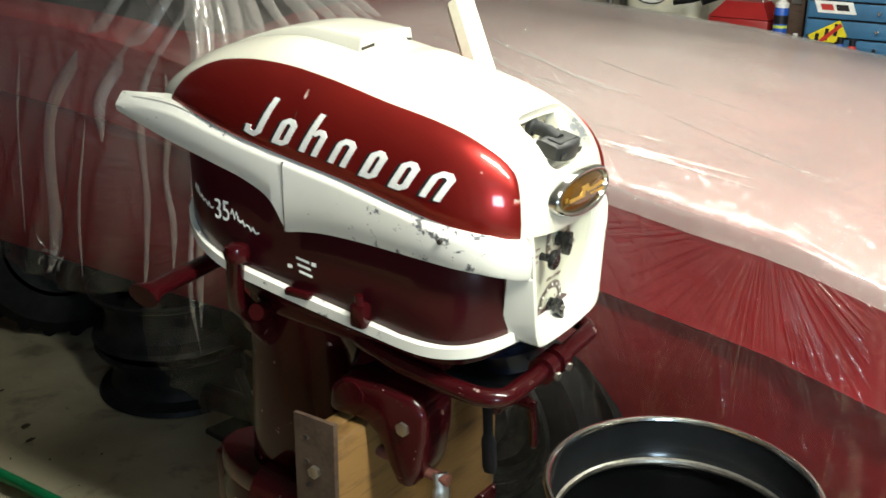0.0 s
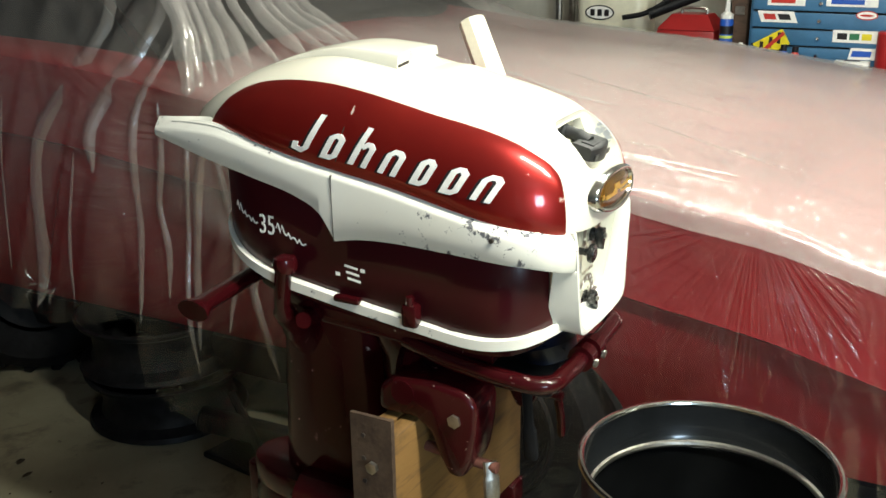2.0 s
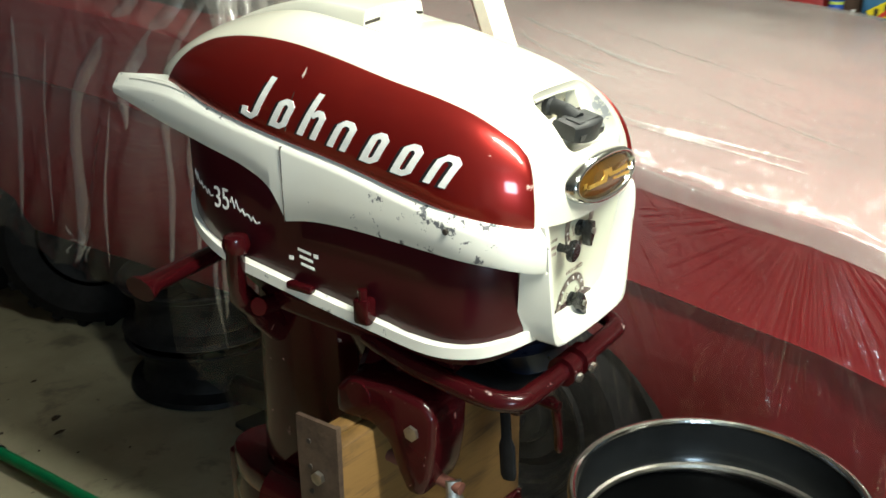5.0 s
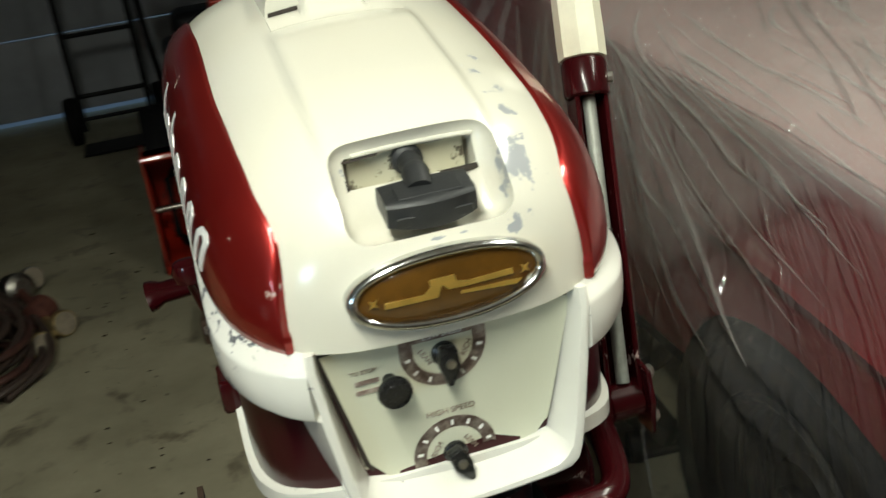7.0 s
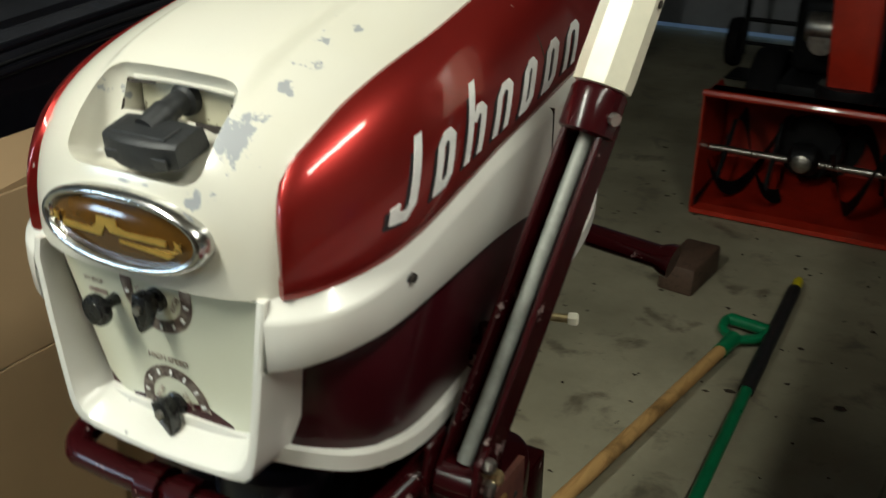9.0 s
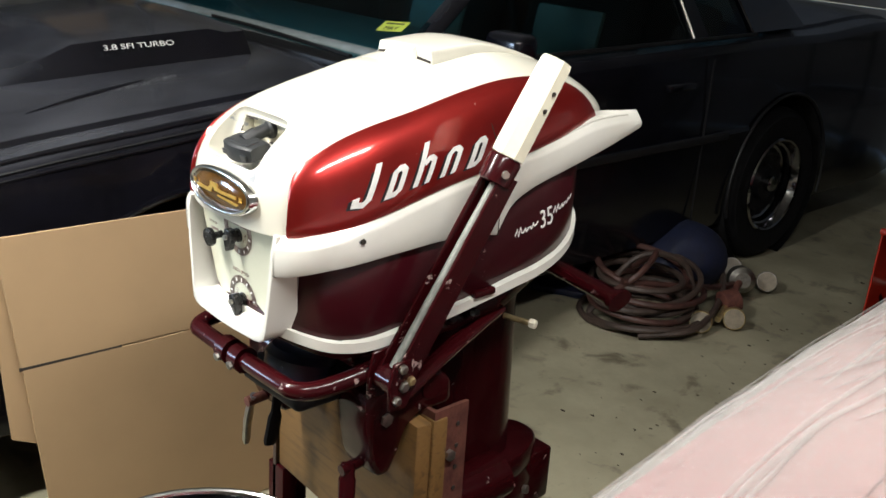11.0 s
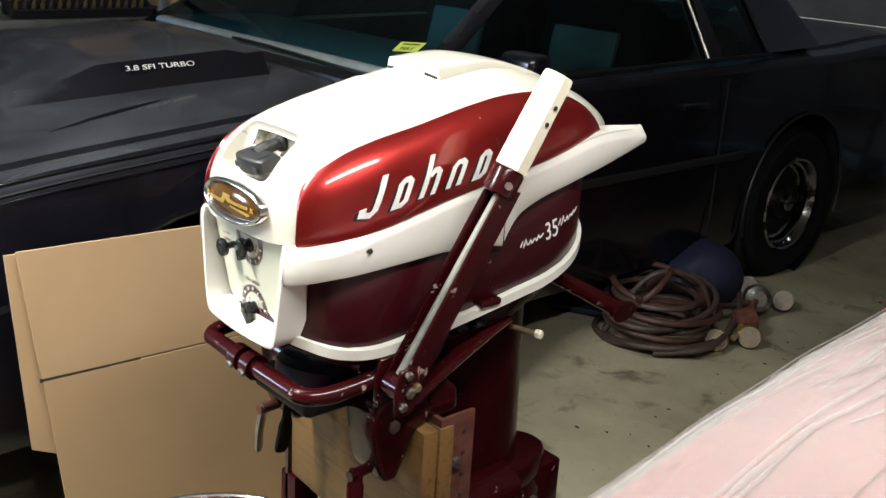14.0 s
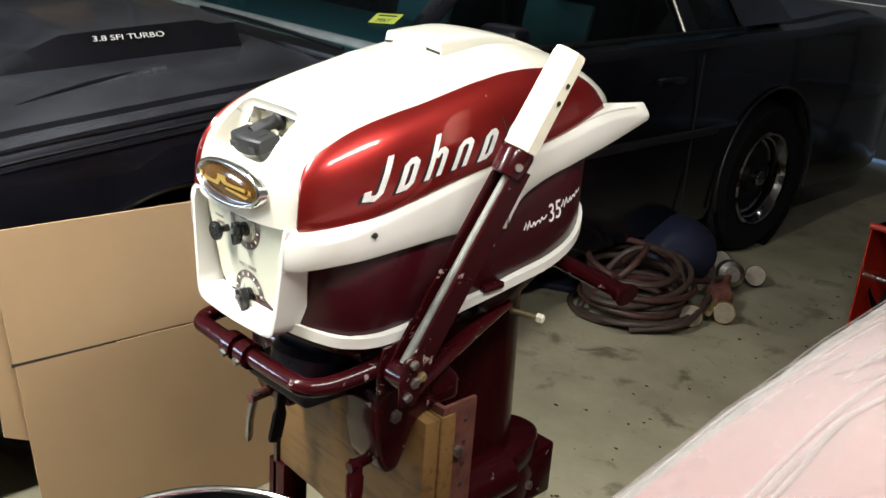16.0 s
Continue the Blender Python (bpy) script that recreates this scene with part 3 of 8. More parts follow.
def curve1(table):
    """Smooth interpolation through (x, y) pairs."""
    xs, ys = [p[0] for p in table], [p[1] for p in table]
    n = len(xs)
    ms = []
    for i in range(n):
        if i in (0, n - 1):
            j = min(i, n - 2)
            ms.append((ys[j + 1] - ys[j]) / (xs[j + 1] - xs[j]))
        else:
            ms.append(0.5 * ((ys[i + 1] - ys[i]) / (xs[i + 1] - xs[i]) + (ys[i] - ys[i - 1]) / (xs[i] - xs[i - 1])))

    def f(x):
        if x <= xs[0]:
            return ys[0]
        if x >= xs[-1]:
            return ys[-1]
        i = max(k for k in range(n - 1) if xs[k] <= x)
        h = xs[i + 1] - xs[i]
        t = (x - xs[i]) / h
        return ((2 * t ** 3 - 3 * t * t + 1) * ys[i] + (t ** 3 - 2 * t * t + t) * h * ms[i]
                + (-2 * t ** 3 + 3 * t * t) * ys[i + 1] + (t ** 3 - t * t) * h * ms[i + 1])
    return f


def text_mesh(body, size, depth, m, mat, name, parent, shear=0.0, label=""):
    """Lettering in the built-in font, as a mesh at m (x along the line, z out of the surface)."""
    cu = bpy.data.curves.new(name, "FONT")
    cu.body, cu.size, cu.extrude, cu.shear = body, size, depth, shear
    cu.align_x, cu.align_y = "CENTER", "CENTER"
    tmp = new(name, cu)
    dg = bpy.context.evaluated_depsgraph_get()
    dg.update()
    me = bpy.data.meshes.new_from_object(tmp.evaluated_get(dg))
    bpy.data.objects.remove(tmp)
    bpy.data.curves.remove(cu)
    me.transform(m)
    me.materials.clear()
    me.materials.append(mat)
    return part(name, me, mat, parent, label)


def frame_of(origin, xdir, normal):
    """A pose whose x runs along xdir and whose z is the normal."""
    x = Vector(xdir).normalized()
    z = Vector(normal).normalized()
    y = z.cross(x).normalized()
    x = y.cross(z)
    return Matrix.Translation(origin) @ Matrix((x, y, z)).transposed().to_4x4()


def bolt(parent, at, normal, r=0.007, h=0.006, mat=None, name="bolt"):
    m = frame_of(at, (0.31, 0.2, 0.9) if abs(normal[2]) < 0.8 else (1, 0, 0), normal)
    return part(name, bm_lathe([(r, 0), (r, h), (r * 0.8, h * 1.15)], m, 6), mat or STEEL, parent)


# ---- setting ----
X0, X1, Y0, Y1, ZC = -4.3, 3.1, -3.2, 5.22, 2.5
floor = solo("floor", box_at(X0 - 0.2, X1 + 0.2, Y0 - 0.2, Y1 + 0.08, -0.12, 0.0), CONCRETE, "oil-stained grey concrete garage floor", kind="structure", smooth=False)
solo("wall_west", box_at(X0 - 0.15, X0, Y0, Y1, 0, ZC), WALL, "off-white garage wall behind the black car", kind="structure", smooth=False)
solo("wall_east", box_at(X1, X1 + 0.15, Y0, Y1, 0, ZC), WALL, "off-white garage wall behind the bench", kind="structure", smooth=False)
bm = cut(box_at(X0 - 0.15, X1 + 0.15, Y0 - 0.15, Y0, 0, ZC), [box_at(-3.57, -2.63, Y0 - 0.4, Y0 + 0.2, 1.13, 1.87)])
solo("wall_south", bm, DARKWALL, "bare brown board garage wall with an added small window", kind="structure", smooth=False)
# unseen window, added to hold the daylight lamp
win = thing("window_1", (-3.10, Y0 - 0.08, 1.13), "added, unseen garage window with a white frame for bluish daylight", "window", kind="structure")
for x0, x1, z0, z1 in ((-3.57, -2.63, 1.13, 1.17), (-3.57, -2.63, 1.83, 1.87), (-3.57, -3.53, 1.17, 1.83), (-2.67, -2.63, 1.17, 1.83), (-3.12, -3.08, 1.17, 1.83)):
    part("frame_bar", box_at(x0, x1, Y0 - 0.12, Y0 - 0.08, z0, z1, 0.003), PLASTIC_WHITE, win)
solo("ceiling", box_at(X0 - 0.15, X1 + 0.15, Y0 - 0.15, Y1 + 0.15, ZC, ZC + 0.1), CEIL, "plain white garage ceiling", kind="structure", smooth=False)
# north wall: piers and a wide sectional door with a gap of daylight under it
solo("wall_north", box_at(2.3, X1 + 0.15, Y1, Y1 + 0.15, 0, ZC), WALL, "off-white wall beside the garage door", kind="structure", smooth=False)
solo("wall_lintel", box_at(X0 - 0.15, 2.3, Y1, Y1 + 0.15, 2.25, ZC), WALL, "off-white lintel above the garage door", kind="structure", smooth=False)
door = thing("garage_door", (-1.0, Y1 + 0.05, 0), "closed grey sectional garage door with daylight under it", "garage door", kind="structure")
for i in range(5):
    z0 = 0.035 + i * 0.445
    part("panel", box_at(X0, 2.3, Y1 + 0.02, Y1 + 0.07, z0, z0 + 0.437, 0.006), DOOR_GREY, door)
solo("driveway", box_at(X0 - 3, X1 + 3, Y1 + 0.081, Y1 + 8, -0.12, 0.0), plain("pale_driveway", (0.55, 0.56, 0.58), 0.8, 0, 0.1, 3), "pale concrete driveway outside the garage door", kind="structure", smooth=False)

for lx, ly, lz, w in TUBES:
    fx = thing("ceiling_light", (lx, ly, ZC), "white fluorescent ceiling light with two tubes", "ceiling light", "ceiling lights")
    part("fixture_body", box_at(lx - 0.09, lx + 0.09, ly - 0.63, ly + 0.63, ZC - 0.06, ZC - 0.001, 0.01), PLASTIC_WHITE, fx)
    for s in (-1, 1):
        part("tube", bm_tube([(lx + s * 0.045, ly - 0.6, ZC - 0.085), (lx + s * 0.045, ly + 0.6, ZC - 0.085)], 0.013, 10), TUBE_GLOW, fx)
        part("socket", box_at(lx - 0.07, lx + 0.07, ly + s * 0.62 - 0.012, ly + s * 0.62 + 0.012, ZC - 0.11, ZC - 0.055, 0.003), PLASTIC_WHITE, fx)


# ---- outboard motor: shape of the cowl ----
def plan_w(y):
    """Half width of the cowl at the band."""
    if y < 0.0:
        return 0.153 * max(0.0, 1 - min(1, abs(y) / 0.175) ** 3.2) ** (1 / 3.2)
    if y > 0.17:
        return 0.153 * max(0.0, 1 - min(1, (y - 0.17) / 0.285) ** 2.8) ** (1 / 2.8)
    return 0.153


CREST = curve1([(-0.175, 1.060), (-0.172, 1.086), (-0.165, 1.108), (-0.155, 1.123), (-0.14, 1.137), (-0.12, 1.150), (-0.075, 1.168), (0.0, 1.187),
                (0.08, 1.205), (0.15, 1.217), (0.2, 1.222), (0.28, 1.212), (0.34, 1.195), (0.40, 1.163), (0.44, 1.130), (0.455, 1.105)])
BAND_TOP = curve1([(-0.18, 1.031), (-0.163, 1.033), (-0.093, 1.046), (-0.016, 1.062), (0.064, 1.079), (0.149, 1.093), (0.239, 1.109), (0.295, 1.120), (0.347, 1.130), (0.40, 1.132), (0.47, 1.127)])
BAND_LOW = curve1([(-0.18, 0.976), (-0.168, 0.978), (-0.150, 0.985), (-0.13, 0.990), (-0.10, 0.993), (-0.02, 0.997), (0.063, 0.999), (0.115, 0.996), (0.152, 0.989)])
BAND_AFT = curve1([(0.152, 0.989), (0.160, 1.003), (0.176, 1.025), (0.21, 1.043), (0.284, 1.061), (0.366, 1.078), (0.457, 1.100), (0.47, 1.103)])
TUB_LOW = curve1([(-0.16, 0.905), (-0.141, 0.902), (-0.111, 0.892), (-0.059, 0.886), (0.023, 0.893), (0.145, 0.908), (0.2, 0.916), (0.258, 0.925), (0.335, 0.950), (0.385, 0.982)])
NH = 2.7


def hood_base(y):
    return BAND_TOP(y) - 0.012 + 0.006 * max(0, min(1, (-0.14 - y) / 0.02))


def hood_x(y, z):
    """Half width of the hood at a height."""
    zb, zc = hood_base(y), CREST(y)
    q = min(1, max(0, (z - zb) / max(1e-4, zc - zb)))
    return plan_w(y) * max(0.0, 1 - q ** NH) ** (1 / NH)


def hood_z(x, y):
    zb, zc = hood_base(y), CREST(y)
    q = min(1, abs(x) / max(1e-4, plan_w(y)))
    return zb + (zc - zb) * max(0.0, 1 - q ** NH) ** (1 / NH)


motor = thing("outboard_motor", (0.0, 0.26, 0.0), "vintage cream and maroon outboard motor clamped on a stand", "outboard motor")

# hood shell, closed underneath, with the pocket of the starter grip cut out
ys = [-0.1749 + 0.02 * (i / 14) ** 2 for i in range(15)] + [-0.1549 + (0.40 + 0.1549) * i / 64 for i in range(1, 65)] + [0.40 + 0.0548 * math.sin(i / 12 * math.pi / 2) for i in range(1, 13)]
NS = 120
bm = bmesh.new()
rows = []
for y in ys:
    w, zb, zc = plan_w(y), hood_base(y), CREST(y)
    row = []
    for k in range(NS + 1):
        a = math.pi * k / NS
        c, s = math.cos(a), math.sin(a)
        hx = math.copysign(abs(c) ** (2 / NH), c) * w
        ridge = 0.0042 * max(0, min(1, (0.064 - abs(hx)) / 0.006)) * max(0, min(1, (y + 0.13) / 0.03)) * max(0, min(1, (0.082 - y) / 0.03))
        row.append(bm.verts.new((hx, y, zb + (zc - zb) * abs(s) ** (2 / NH) + ridge)))
    rows.append(row)
for a, b in zip(rows, rows[1:]):
    for k in range(NS):
        bm.faces.new((a[k], a[k + 1], b[k + 1], b[k]))
    bm.faces.new((a[NS], a[0], b[0], b[NS]))
bm.faces.new(rows[0])
bm.faces.new(rows[-1][::-1])
pocket = bm_box((0.118, 0.095, 0.075), pose(0.0, -0.165, 1.137, -24, 0, 0), 0.016, 4)
slot = bm_box((0.094, 0.05, 0.022), pose(0.0, -0.108, 1.128, -24, 0, 0), 0.002, 1)
hood = part("hood", cut(bm, [pocket, slot]), WHITE, motor, "cream enamelled hood with chipped paint", angle=40)
part("slot_liner", box_at(-0.043, 0.043, -0.104, -0.088, 1.105, 1.142, 0.001), LINER, hood, "rust-spotted cream liner in the starter slot")

# the sheet metal round the slot: torn, blackened corners and a bright lip
WALL = pose(0.0, -0.165, 1.137, -24, 0, 0) @ Matrix.Translation((0, 0.0476, 0))
for poly, mat in (([(-0.046, 0.0240), (-0.050, 0.0285), (-0.0565, 0.0315), (-0.0575, 0.0255), (-0.0545, 0.0225), (-0.040, 0.0228), (-0.022, 0.0238), (-0.021, 0.0255), (-0.038, 0.0252)], GRIME_GAP_SHADE),
                  ([(-0.0465, 0.0110), (-0.051, 0.0125), (-0.0530, 0.0085), (-0.0560, 0.0060), (-0.0535, 0.0015), (-0.0485, 0.0020), (-0.0455, 0.0035)], GRIME_GAP_SHADE),
                  # dark strip for the gap below the slot's right end
                  ([(0.019, 0.0042), (0.047, 0.0046), (0.0475, 0.0005), (0.036, -0.0008), (0.030, 0.0008), (0.020, 0.0016)], GRIME_GAP_SHADE)):
    part("torn_edge", bm_prism([WALL @ Vector((x, 0, z)) for x, z in poly], WALL.to_3x3() @ Vector((0, -0.0010, 0))), mat, hood, "torn blackened edge of the slot", smooth=False)
part("slot_lip", bm_tube([WALL @ Vector((x, -0.0012, 0.0262 + 0.0016 * (1 - (x / 0.047) ** 2))) for x in (-0.040, -0.02, 0.0, 0.02, 0.04, 0.048)], 0.0019, 8), WHITE, hood, "bent cream lip over the slot")

# red side panels
PANEL_TOP = curve1([(-0.1536, 1.036), (-0.1533, 1.050), (-0.152, 1.068), (-0.149, 1.084), (-0.143, 1.099), (-0.133, 1.111), (-0.115, 1.123), (-0.080, 1.139), (0.028, 1.164), (0.12, 1.183),
                    (0.19, 1.192), (0.255, 1.190), (0.300, 1.181), (0.335, 1.163), (0.356, 1.140), (0.362, 1.131)])


def panel_xyz(y, v, lift, side):
    z0, z1 = BAND_TOP(y) - 0.006, PANEL_TOP(y)
    z = z0 + (z1 - z0) * v
    e = 0.003 + lift * (1 - (2 * v - 1) ** 6)
    x = hood_x(y, z)
    n = Vector((1.0, (hood_x(y - 0.004, z) - hood_x(y + 0.004, z)) / 0.008 if y > -0.165 else 1.5, max(0, (hood_x(y, z - 0.003) - hood_x(y, z + 0.003)) / 0.006))).normalized()
    p = Vector((x, y, z)) + n * e
    return (side * p.x, p.y, p.z)


pys = [-0.1534 + 0.012 * (i / 10) ** 2 for i in range(11)] + [-0.1414 + (0.33 + 0.1414) * i / 60 for i in range(1, 61)] + [0.33 + 0.0318 * math.sin(i / 8 * math.pi / 2) for i in range(1, 9)]
for side in (-1, 1):
    bm, rr = bm_grid(lambda y, v: panel_xyz(y, v, 0.0035, side), pys, [0, 0.02, 0.06] + [0.06 + 0.88 * i / 14 for i in range(1, 15)] + [0.98, 1.0])
    # an edge turned in to the hood all round
    rim = [e for e in bm.edges if e.is_boundary]
    ext = bmesh.ops.extrude_edge_only(bm, edges=rim)
    for v in ext["geom"]:
        if isinstance(v, bmesh.types.BMVert):
            v.co.x -= side * 0.009
            v.co.z -= 0.003
            v.co.y += 0.005 * max(0, min(1, (-0.120 - v.co.y) / 0.030))
    part("side_panel", bm, RED, motor, "glossy metallic red side panel")

# band that sweeps round the sides to the fins
def band_x(y):
    if y > 0.22:
        return 0.161 - 0.012 * ((y - 0.22) / 0.245) ** 1.5
    if y < -0.03:
        return 0.161 * (1 - min(1, (-0.03 - y) / 0.155) ** 3) ** (1 / 3)
    return 0.161


# plan of the band's outer face round the front corner, ending in a sharp edge at the frame
BAND_NOSE = [(0.161, -0.045), (0.1605, -0.075), (0.1580, -0.100), (0.1525, -0.121), (0.1425, -0.1405), (0.1290, -0.1545), (0.1165, -0.1630), (0.1040, -0.1690)]


def band_mesh(side):
    nose = smooth_path([(x, y, 0) for x, y in BAND_NOSE[::-1]], 4)
    stations = []
    for i, p in enumerate(nose):
        d = nose[min(i + 1, len(nose) - 1)] - nose[max(i - 1, 0)]
        stations.append((p.x, p.y, d.y / d.length, -d.x / d.length))
    back = [-0.040 + (0.152 + 0.040) * i / 26 for i in range(27)] + [0.152 + 0.024 * (i / 6) for i in range(1, 7)] + [0.176 + (0.464 - 0.176) * i / 30 for i in range(1, 31)]
    stations += [(band_x(y), y, 1.0, 0.0) for y in back]
    bm = bmesh.new()
    rings = []
    for xo, y, nx, ny in stations:
        zt, zl = BAND_TOP(y), (BAND_LOW(y) if y <= 0.152 else BAND_AFT(y))
        h = zt - zl
        if y < -0.04:
            deep = 0.026
        elif y < 0.33:
            deep = xo - max(0.05, (plan_w(y) if y < 0.3 else xo) - 0.016)
        else:
            deep = 0.016 + 0.03 * max(0, min(1, (0.42 - y) / 0.09))
        up = 0.002 * max(0, (y - 0.40) / 0.06)
        prof = [(-deep, zt + 0.001), (-0.0125, zt - 0.0015 + up), (-0.0022, zt - 0.0138 + up), (-0.0006, zt - 0.0156 + up * 0.6), (0.0, zt - 0.0185), (0.0005, zl + h * 0.40),
                (-0.0004, zl + 0.004), (-0.0022, zl + 0.0008), (-0.007, zl), (-deep, zl + 0.001)]
        rings.append([bm.verts.new((side * (xo + nx * o), y + ny * o, z)) for o, z in prof])
    n = len(rings[0])
    for a, b in zip(rings, rings[1:]):
        for k in range(n):
            bm.faces.new((a[k], a[(k + 1) % n], b[(k + 1) % n], b[k]))
    bm.faces.new(rings[0])
    bm.faces.new(rings[-1][::-1])
    return bm


for side in (-1, 1):
    part("band", band_mesh(side), BAND, motor, "chipped cream band ending in a tail fin")
# deck between the fins
bm, _ = bm_grid(lambda y, u: (u * (band_x(y) - 0.008), y, BAND_TOP(y) - 0.004 - 0.02 * (1 - abs(u)) * max(0, (y - 0.36) / 0.07)), [0.20 + 0.235 * i / 16 for i in range(17)], [-1 + 2 * i / 20 for i in range(21)])
ext = bmesh.ops.extrude_face_region(bm, geom=list(bm.faces))
for v in ext["geom"]:
    if isinstance(v, bmesh.types.BMVert):
        v.co.z -= 0.03
part("tail_deck", bm, BAND, motor)

# maroon tub with its cream rub strip
def tub_w(y, z):
    front, rear = -0.145, 0.392
    mid0, mid1 = 0.0, 0.20
    w = 0.151
    if y < mid0:
        w *= max(0, 1 - min(1, (mid0 - y) / (mid0 - front)) ** 3.4) ** (1 / 3.4)
    if y > mid1:
        w *= max(0, 1 - min(1, (y - mid1) / (rear - mid1)) ** 3.2) ** (1 / 3.2)
    return w


def ring_y(n=40, front=-0.1449, rear=0.3919):
    return [front + (rear - front) * (0.5 - 0.5 * math.cos(math.pi * i / n)) for i in range(n + 1)]


def shell(z_low, z_high, off, thick_bottom=True):
    """A closed wall of the tub's plan between two height curves, pushed out by off."""
    bm = bmesh.new()
    tys = ring_y()
    loop = [(1, y) for y in tys] + [(-1, y) for y in tys[::-1][1:-1]]
    rings = []
    for f in (0, 0.06, 0.5, 0.94, 1):
        ring = []
        for s, y in loop:
            z0, z1 = z_low(y), z_high(y)
            w = tub_w(y, 0) + (off if f not in (0, 1) else off - 0.004)
            yy = y + (off if y > 0.3 else -off if y < -0.1 else 0) * (abs(y - 0.12) / 0.27) ** 6
            ring.append(bm.verts.new((s * w, yy, z0 + (z1 - z0) * f)))
        rings.append(ring)
    n = len(loop)
    for a, b in zip(rings, rings[1:]):
        for k in range(n):
            bm.faces.new((a[k], a[(k + 1) % n], b[(k + 1) % n], b[k]))
    bm.faces.new(rings[0])
    bm.faces.new(rings[-1][::-1])
    return bm


part("tub", shell(lambda y: TUB_LOW(y) - 0.004, lambda y: (BAND_LOW(y) if y <= 0.152 else BAND_AFT(y)) + 0.006, 0.0), MAROON_TUB, motor, "dark maroon lower cowl")
part("rub_strip", shell(lambda y: TUB_LOW(y) - 0.0155, lambda y: TUB_LOW(y), 0.006), BAND, motor, "cream strip along the lower edge")
part("base_pan", shell(lambda y: TUB_LOW(y) - 0.03, lambda y: TUB_LOW(y) - 0.013, -0.012), MAROON, motor)

# front frame, a tapered shield round the control panel
def shield(w0, z0, w1, z1, y0, y1):
    return [Vector((-w1, y1, z1)), Vector((w1, y1, z1)), Vector((w0 + 0.004, y0 + (y1 - y0) * 0.1, z0 + 0.02)), Vector((w0 - 0.012, y0, z0)), Vector((-w0 + 0.012, y0, z0)), Vector((-w0 - 0.004, y0 + (y1 - y0) * 0.1, z0 + 0.02))]


# a U of sheet that stands out round the panel: a flat front, creased back to flat side facets and a bottom apron
EDGE = [(0.1035, 1.0290, -0.1660), (0.1040, 1.0150, -0.1690), (0.1020, 1.0000, -0.1695), (0.0995, 0.9790, -0.1700), (0.0994, 0.9770, -0.1700), (0.0960, 0.9500, -0.1705), (0.0915, 0.9180, -0.1712),
        (0.0885, 0.9010, -0.1718), (0.0850, 0.8905, -0.1722), (0.0785, 0.8845, -0.1725), (0.0640, 0.8818, -0.1728), (0.0300, 0.8797, -0.1730), (0.0, 0.8790, -0.1730)]
rim_path = EDGE + [(-x, z, y) for x, z, y in EDGE[::-1][1:]]
bm = bmesh.new()
rows = []
for x, z, yf in rim_path:
    s = 1 if x > 0 else -1 if x < 0 else 0
    f = max(0, min(1, (1.0 - z) / 0.11))           # 0 at the top corners, 1 at the bottom
    low = max(0, min(1, (0.905 - z) / 0.02))       # the bottom run leans forward as an apron
    if z > 0.978:                                  # inside the end of the band
        back = (x - s * 0.003, -0.150, z)
    else:                                          # facet that meets the tub
        g = (0.977 - z) / 0.098
        back = (x + s * (0.0135 - 0.0095 * g) * (1 - low) + s * 0.003 * low, -0.1425 + 0.0185 * g, z + 0.003 * low)
    xi = x - s * (0.0065 + 0.004 * low)
    xp = x - s * (0.0105 + 0.0070 * f)
    zp = z + 0.019 * low
    yp = -0.1412 - (zp - 0.893) / 0.147 * 0.012 - 0.0015
    edge = Vector((x, yf, z))
    away = (Vector(back) - edge).normalized()
    rows.append([bm.verts.new(p) for p in (back, edge + away * 0.0028, edge + away * 0.0008 + Vector((0, -0.0004, 0)), (x - s * 0.0022, yf - 0.0006, z + 0.0018 * low), (xi, yf, z + 0.005 * low),
                                           (xi - s * 0.0012, yf + 0.003, z + 0.007 * low), (xp, yp, zp), (xp, -0.118, zp))])
for a, b in zip(rows, rows[1:]):
    for k in range(8):
        bm.faces.new((a[k], a[(k + 1) % 8], b[(k + 1) % 8], b[k]))
bm.faces.new(rows[0])
bm.faces.new(rows[-1][::-1])
bmesh.ops.recalc_face_normals(bm, faces=list(bm.faces))
part("front_frame", bm, BAND, motor, "cream frame round the control panel", angle=32)
bm = bm_prism(shield(0.0695, 0.893, 0.096, 1.04, -0.1405, -0.1525), (0, 0.006, 0))
panel = part("control_panel", bm, PLATE, motor, "cream control panel with stained edges")
seam = bm_prism(shield(0.0690, 0.8945, 0.0955, 1.022, -0.1412, -0.153), (0, 0.003, 0))
part("panel_gasket", seam, GRIME_GAP_SHADE, panel, "dark gap round the control panel")


def on_panel(x, z, out=0.0):
    return Vector((x, -0.1412 - (z - 0.893) / (1.04 - 0.893) * 0.012 - 0.0012 - out, z))


bm = bm_prism([on_panel(p.x + 0.0018, p.z, -0.0004) for p in shield(0.0672, 0.8975, 0.0938, 1.0190, 0, 0)], (0, -0.0012, 0))
part("panel_face", bm, PLATE, panel)


def arc_ring(cx, cz, r0, r1, a0, a1, mat, name, parent, out=0.0012, n=36):
    bm = bmesh.new()
    prev = None
    for i in range(n + 1):
        a = radians(a0 + (a1 - a0) * i / n)
        pa, pb = (on_panel(cx + r * math.cos(a), cz + r * math.sin(a), out) for r in (r0, r1))
        cur = (bm.verts.new(pa), bm.verts.new(pb))
        if prev:
            bm.faces.new((prev[0], prev[1], cur[1], cur[0]))
        prev = cur
    bmesh.ops.solidify(bm, geom=list(bm.faces), thickness=0.0004)
    return part(name, bm, mat, parent)


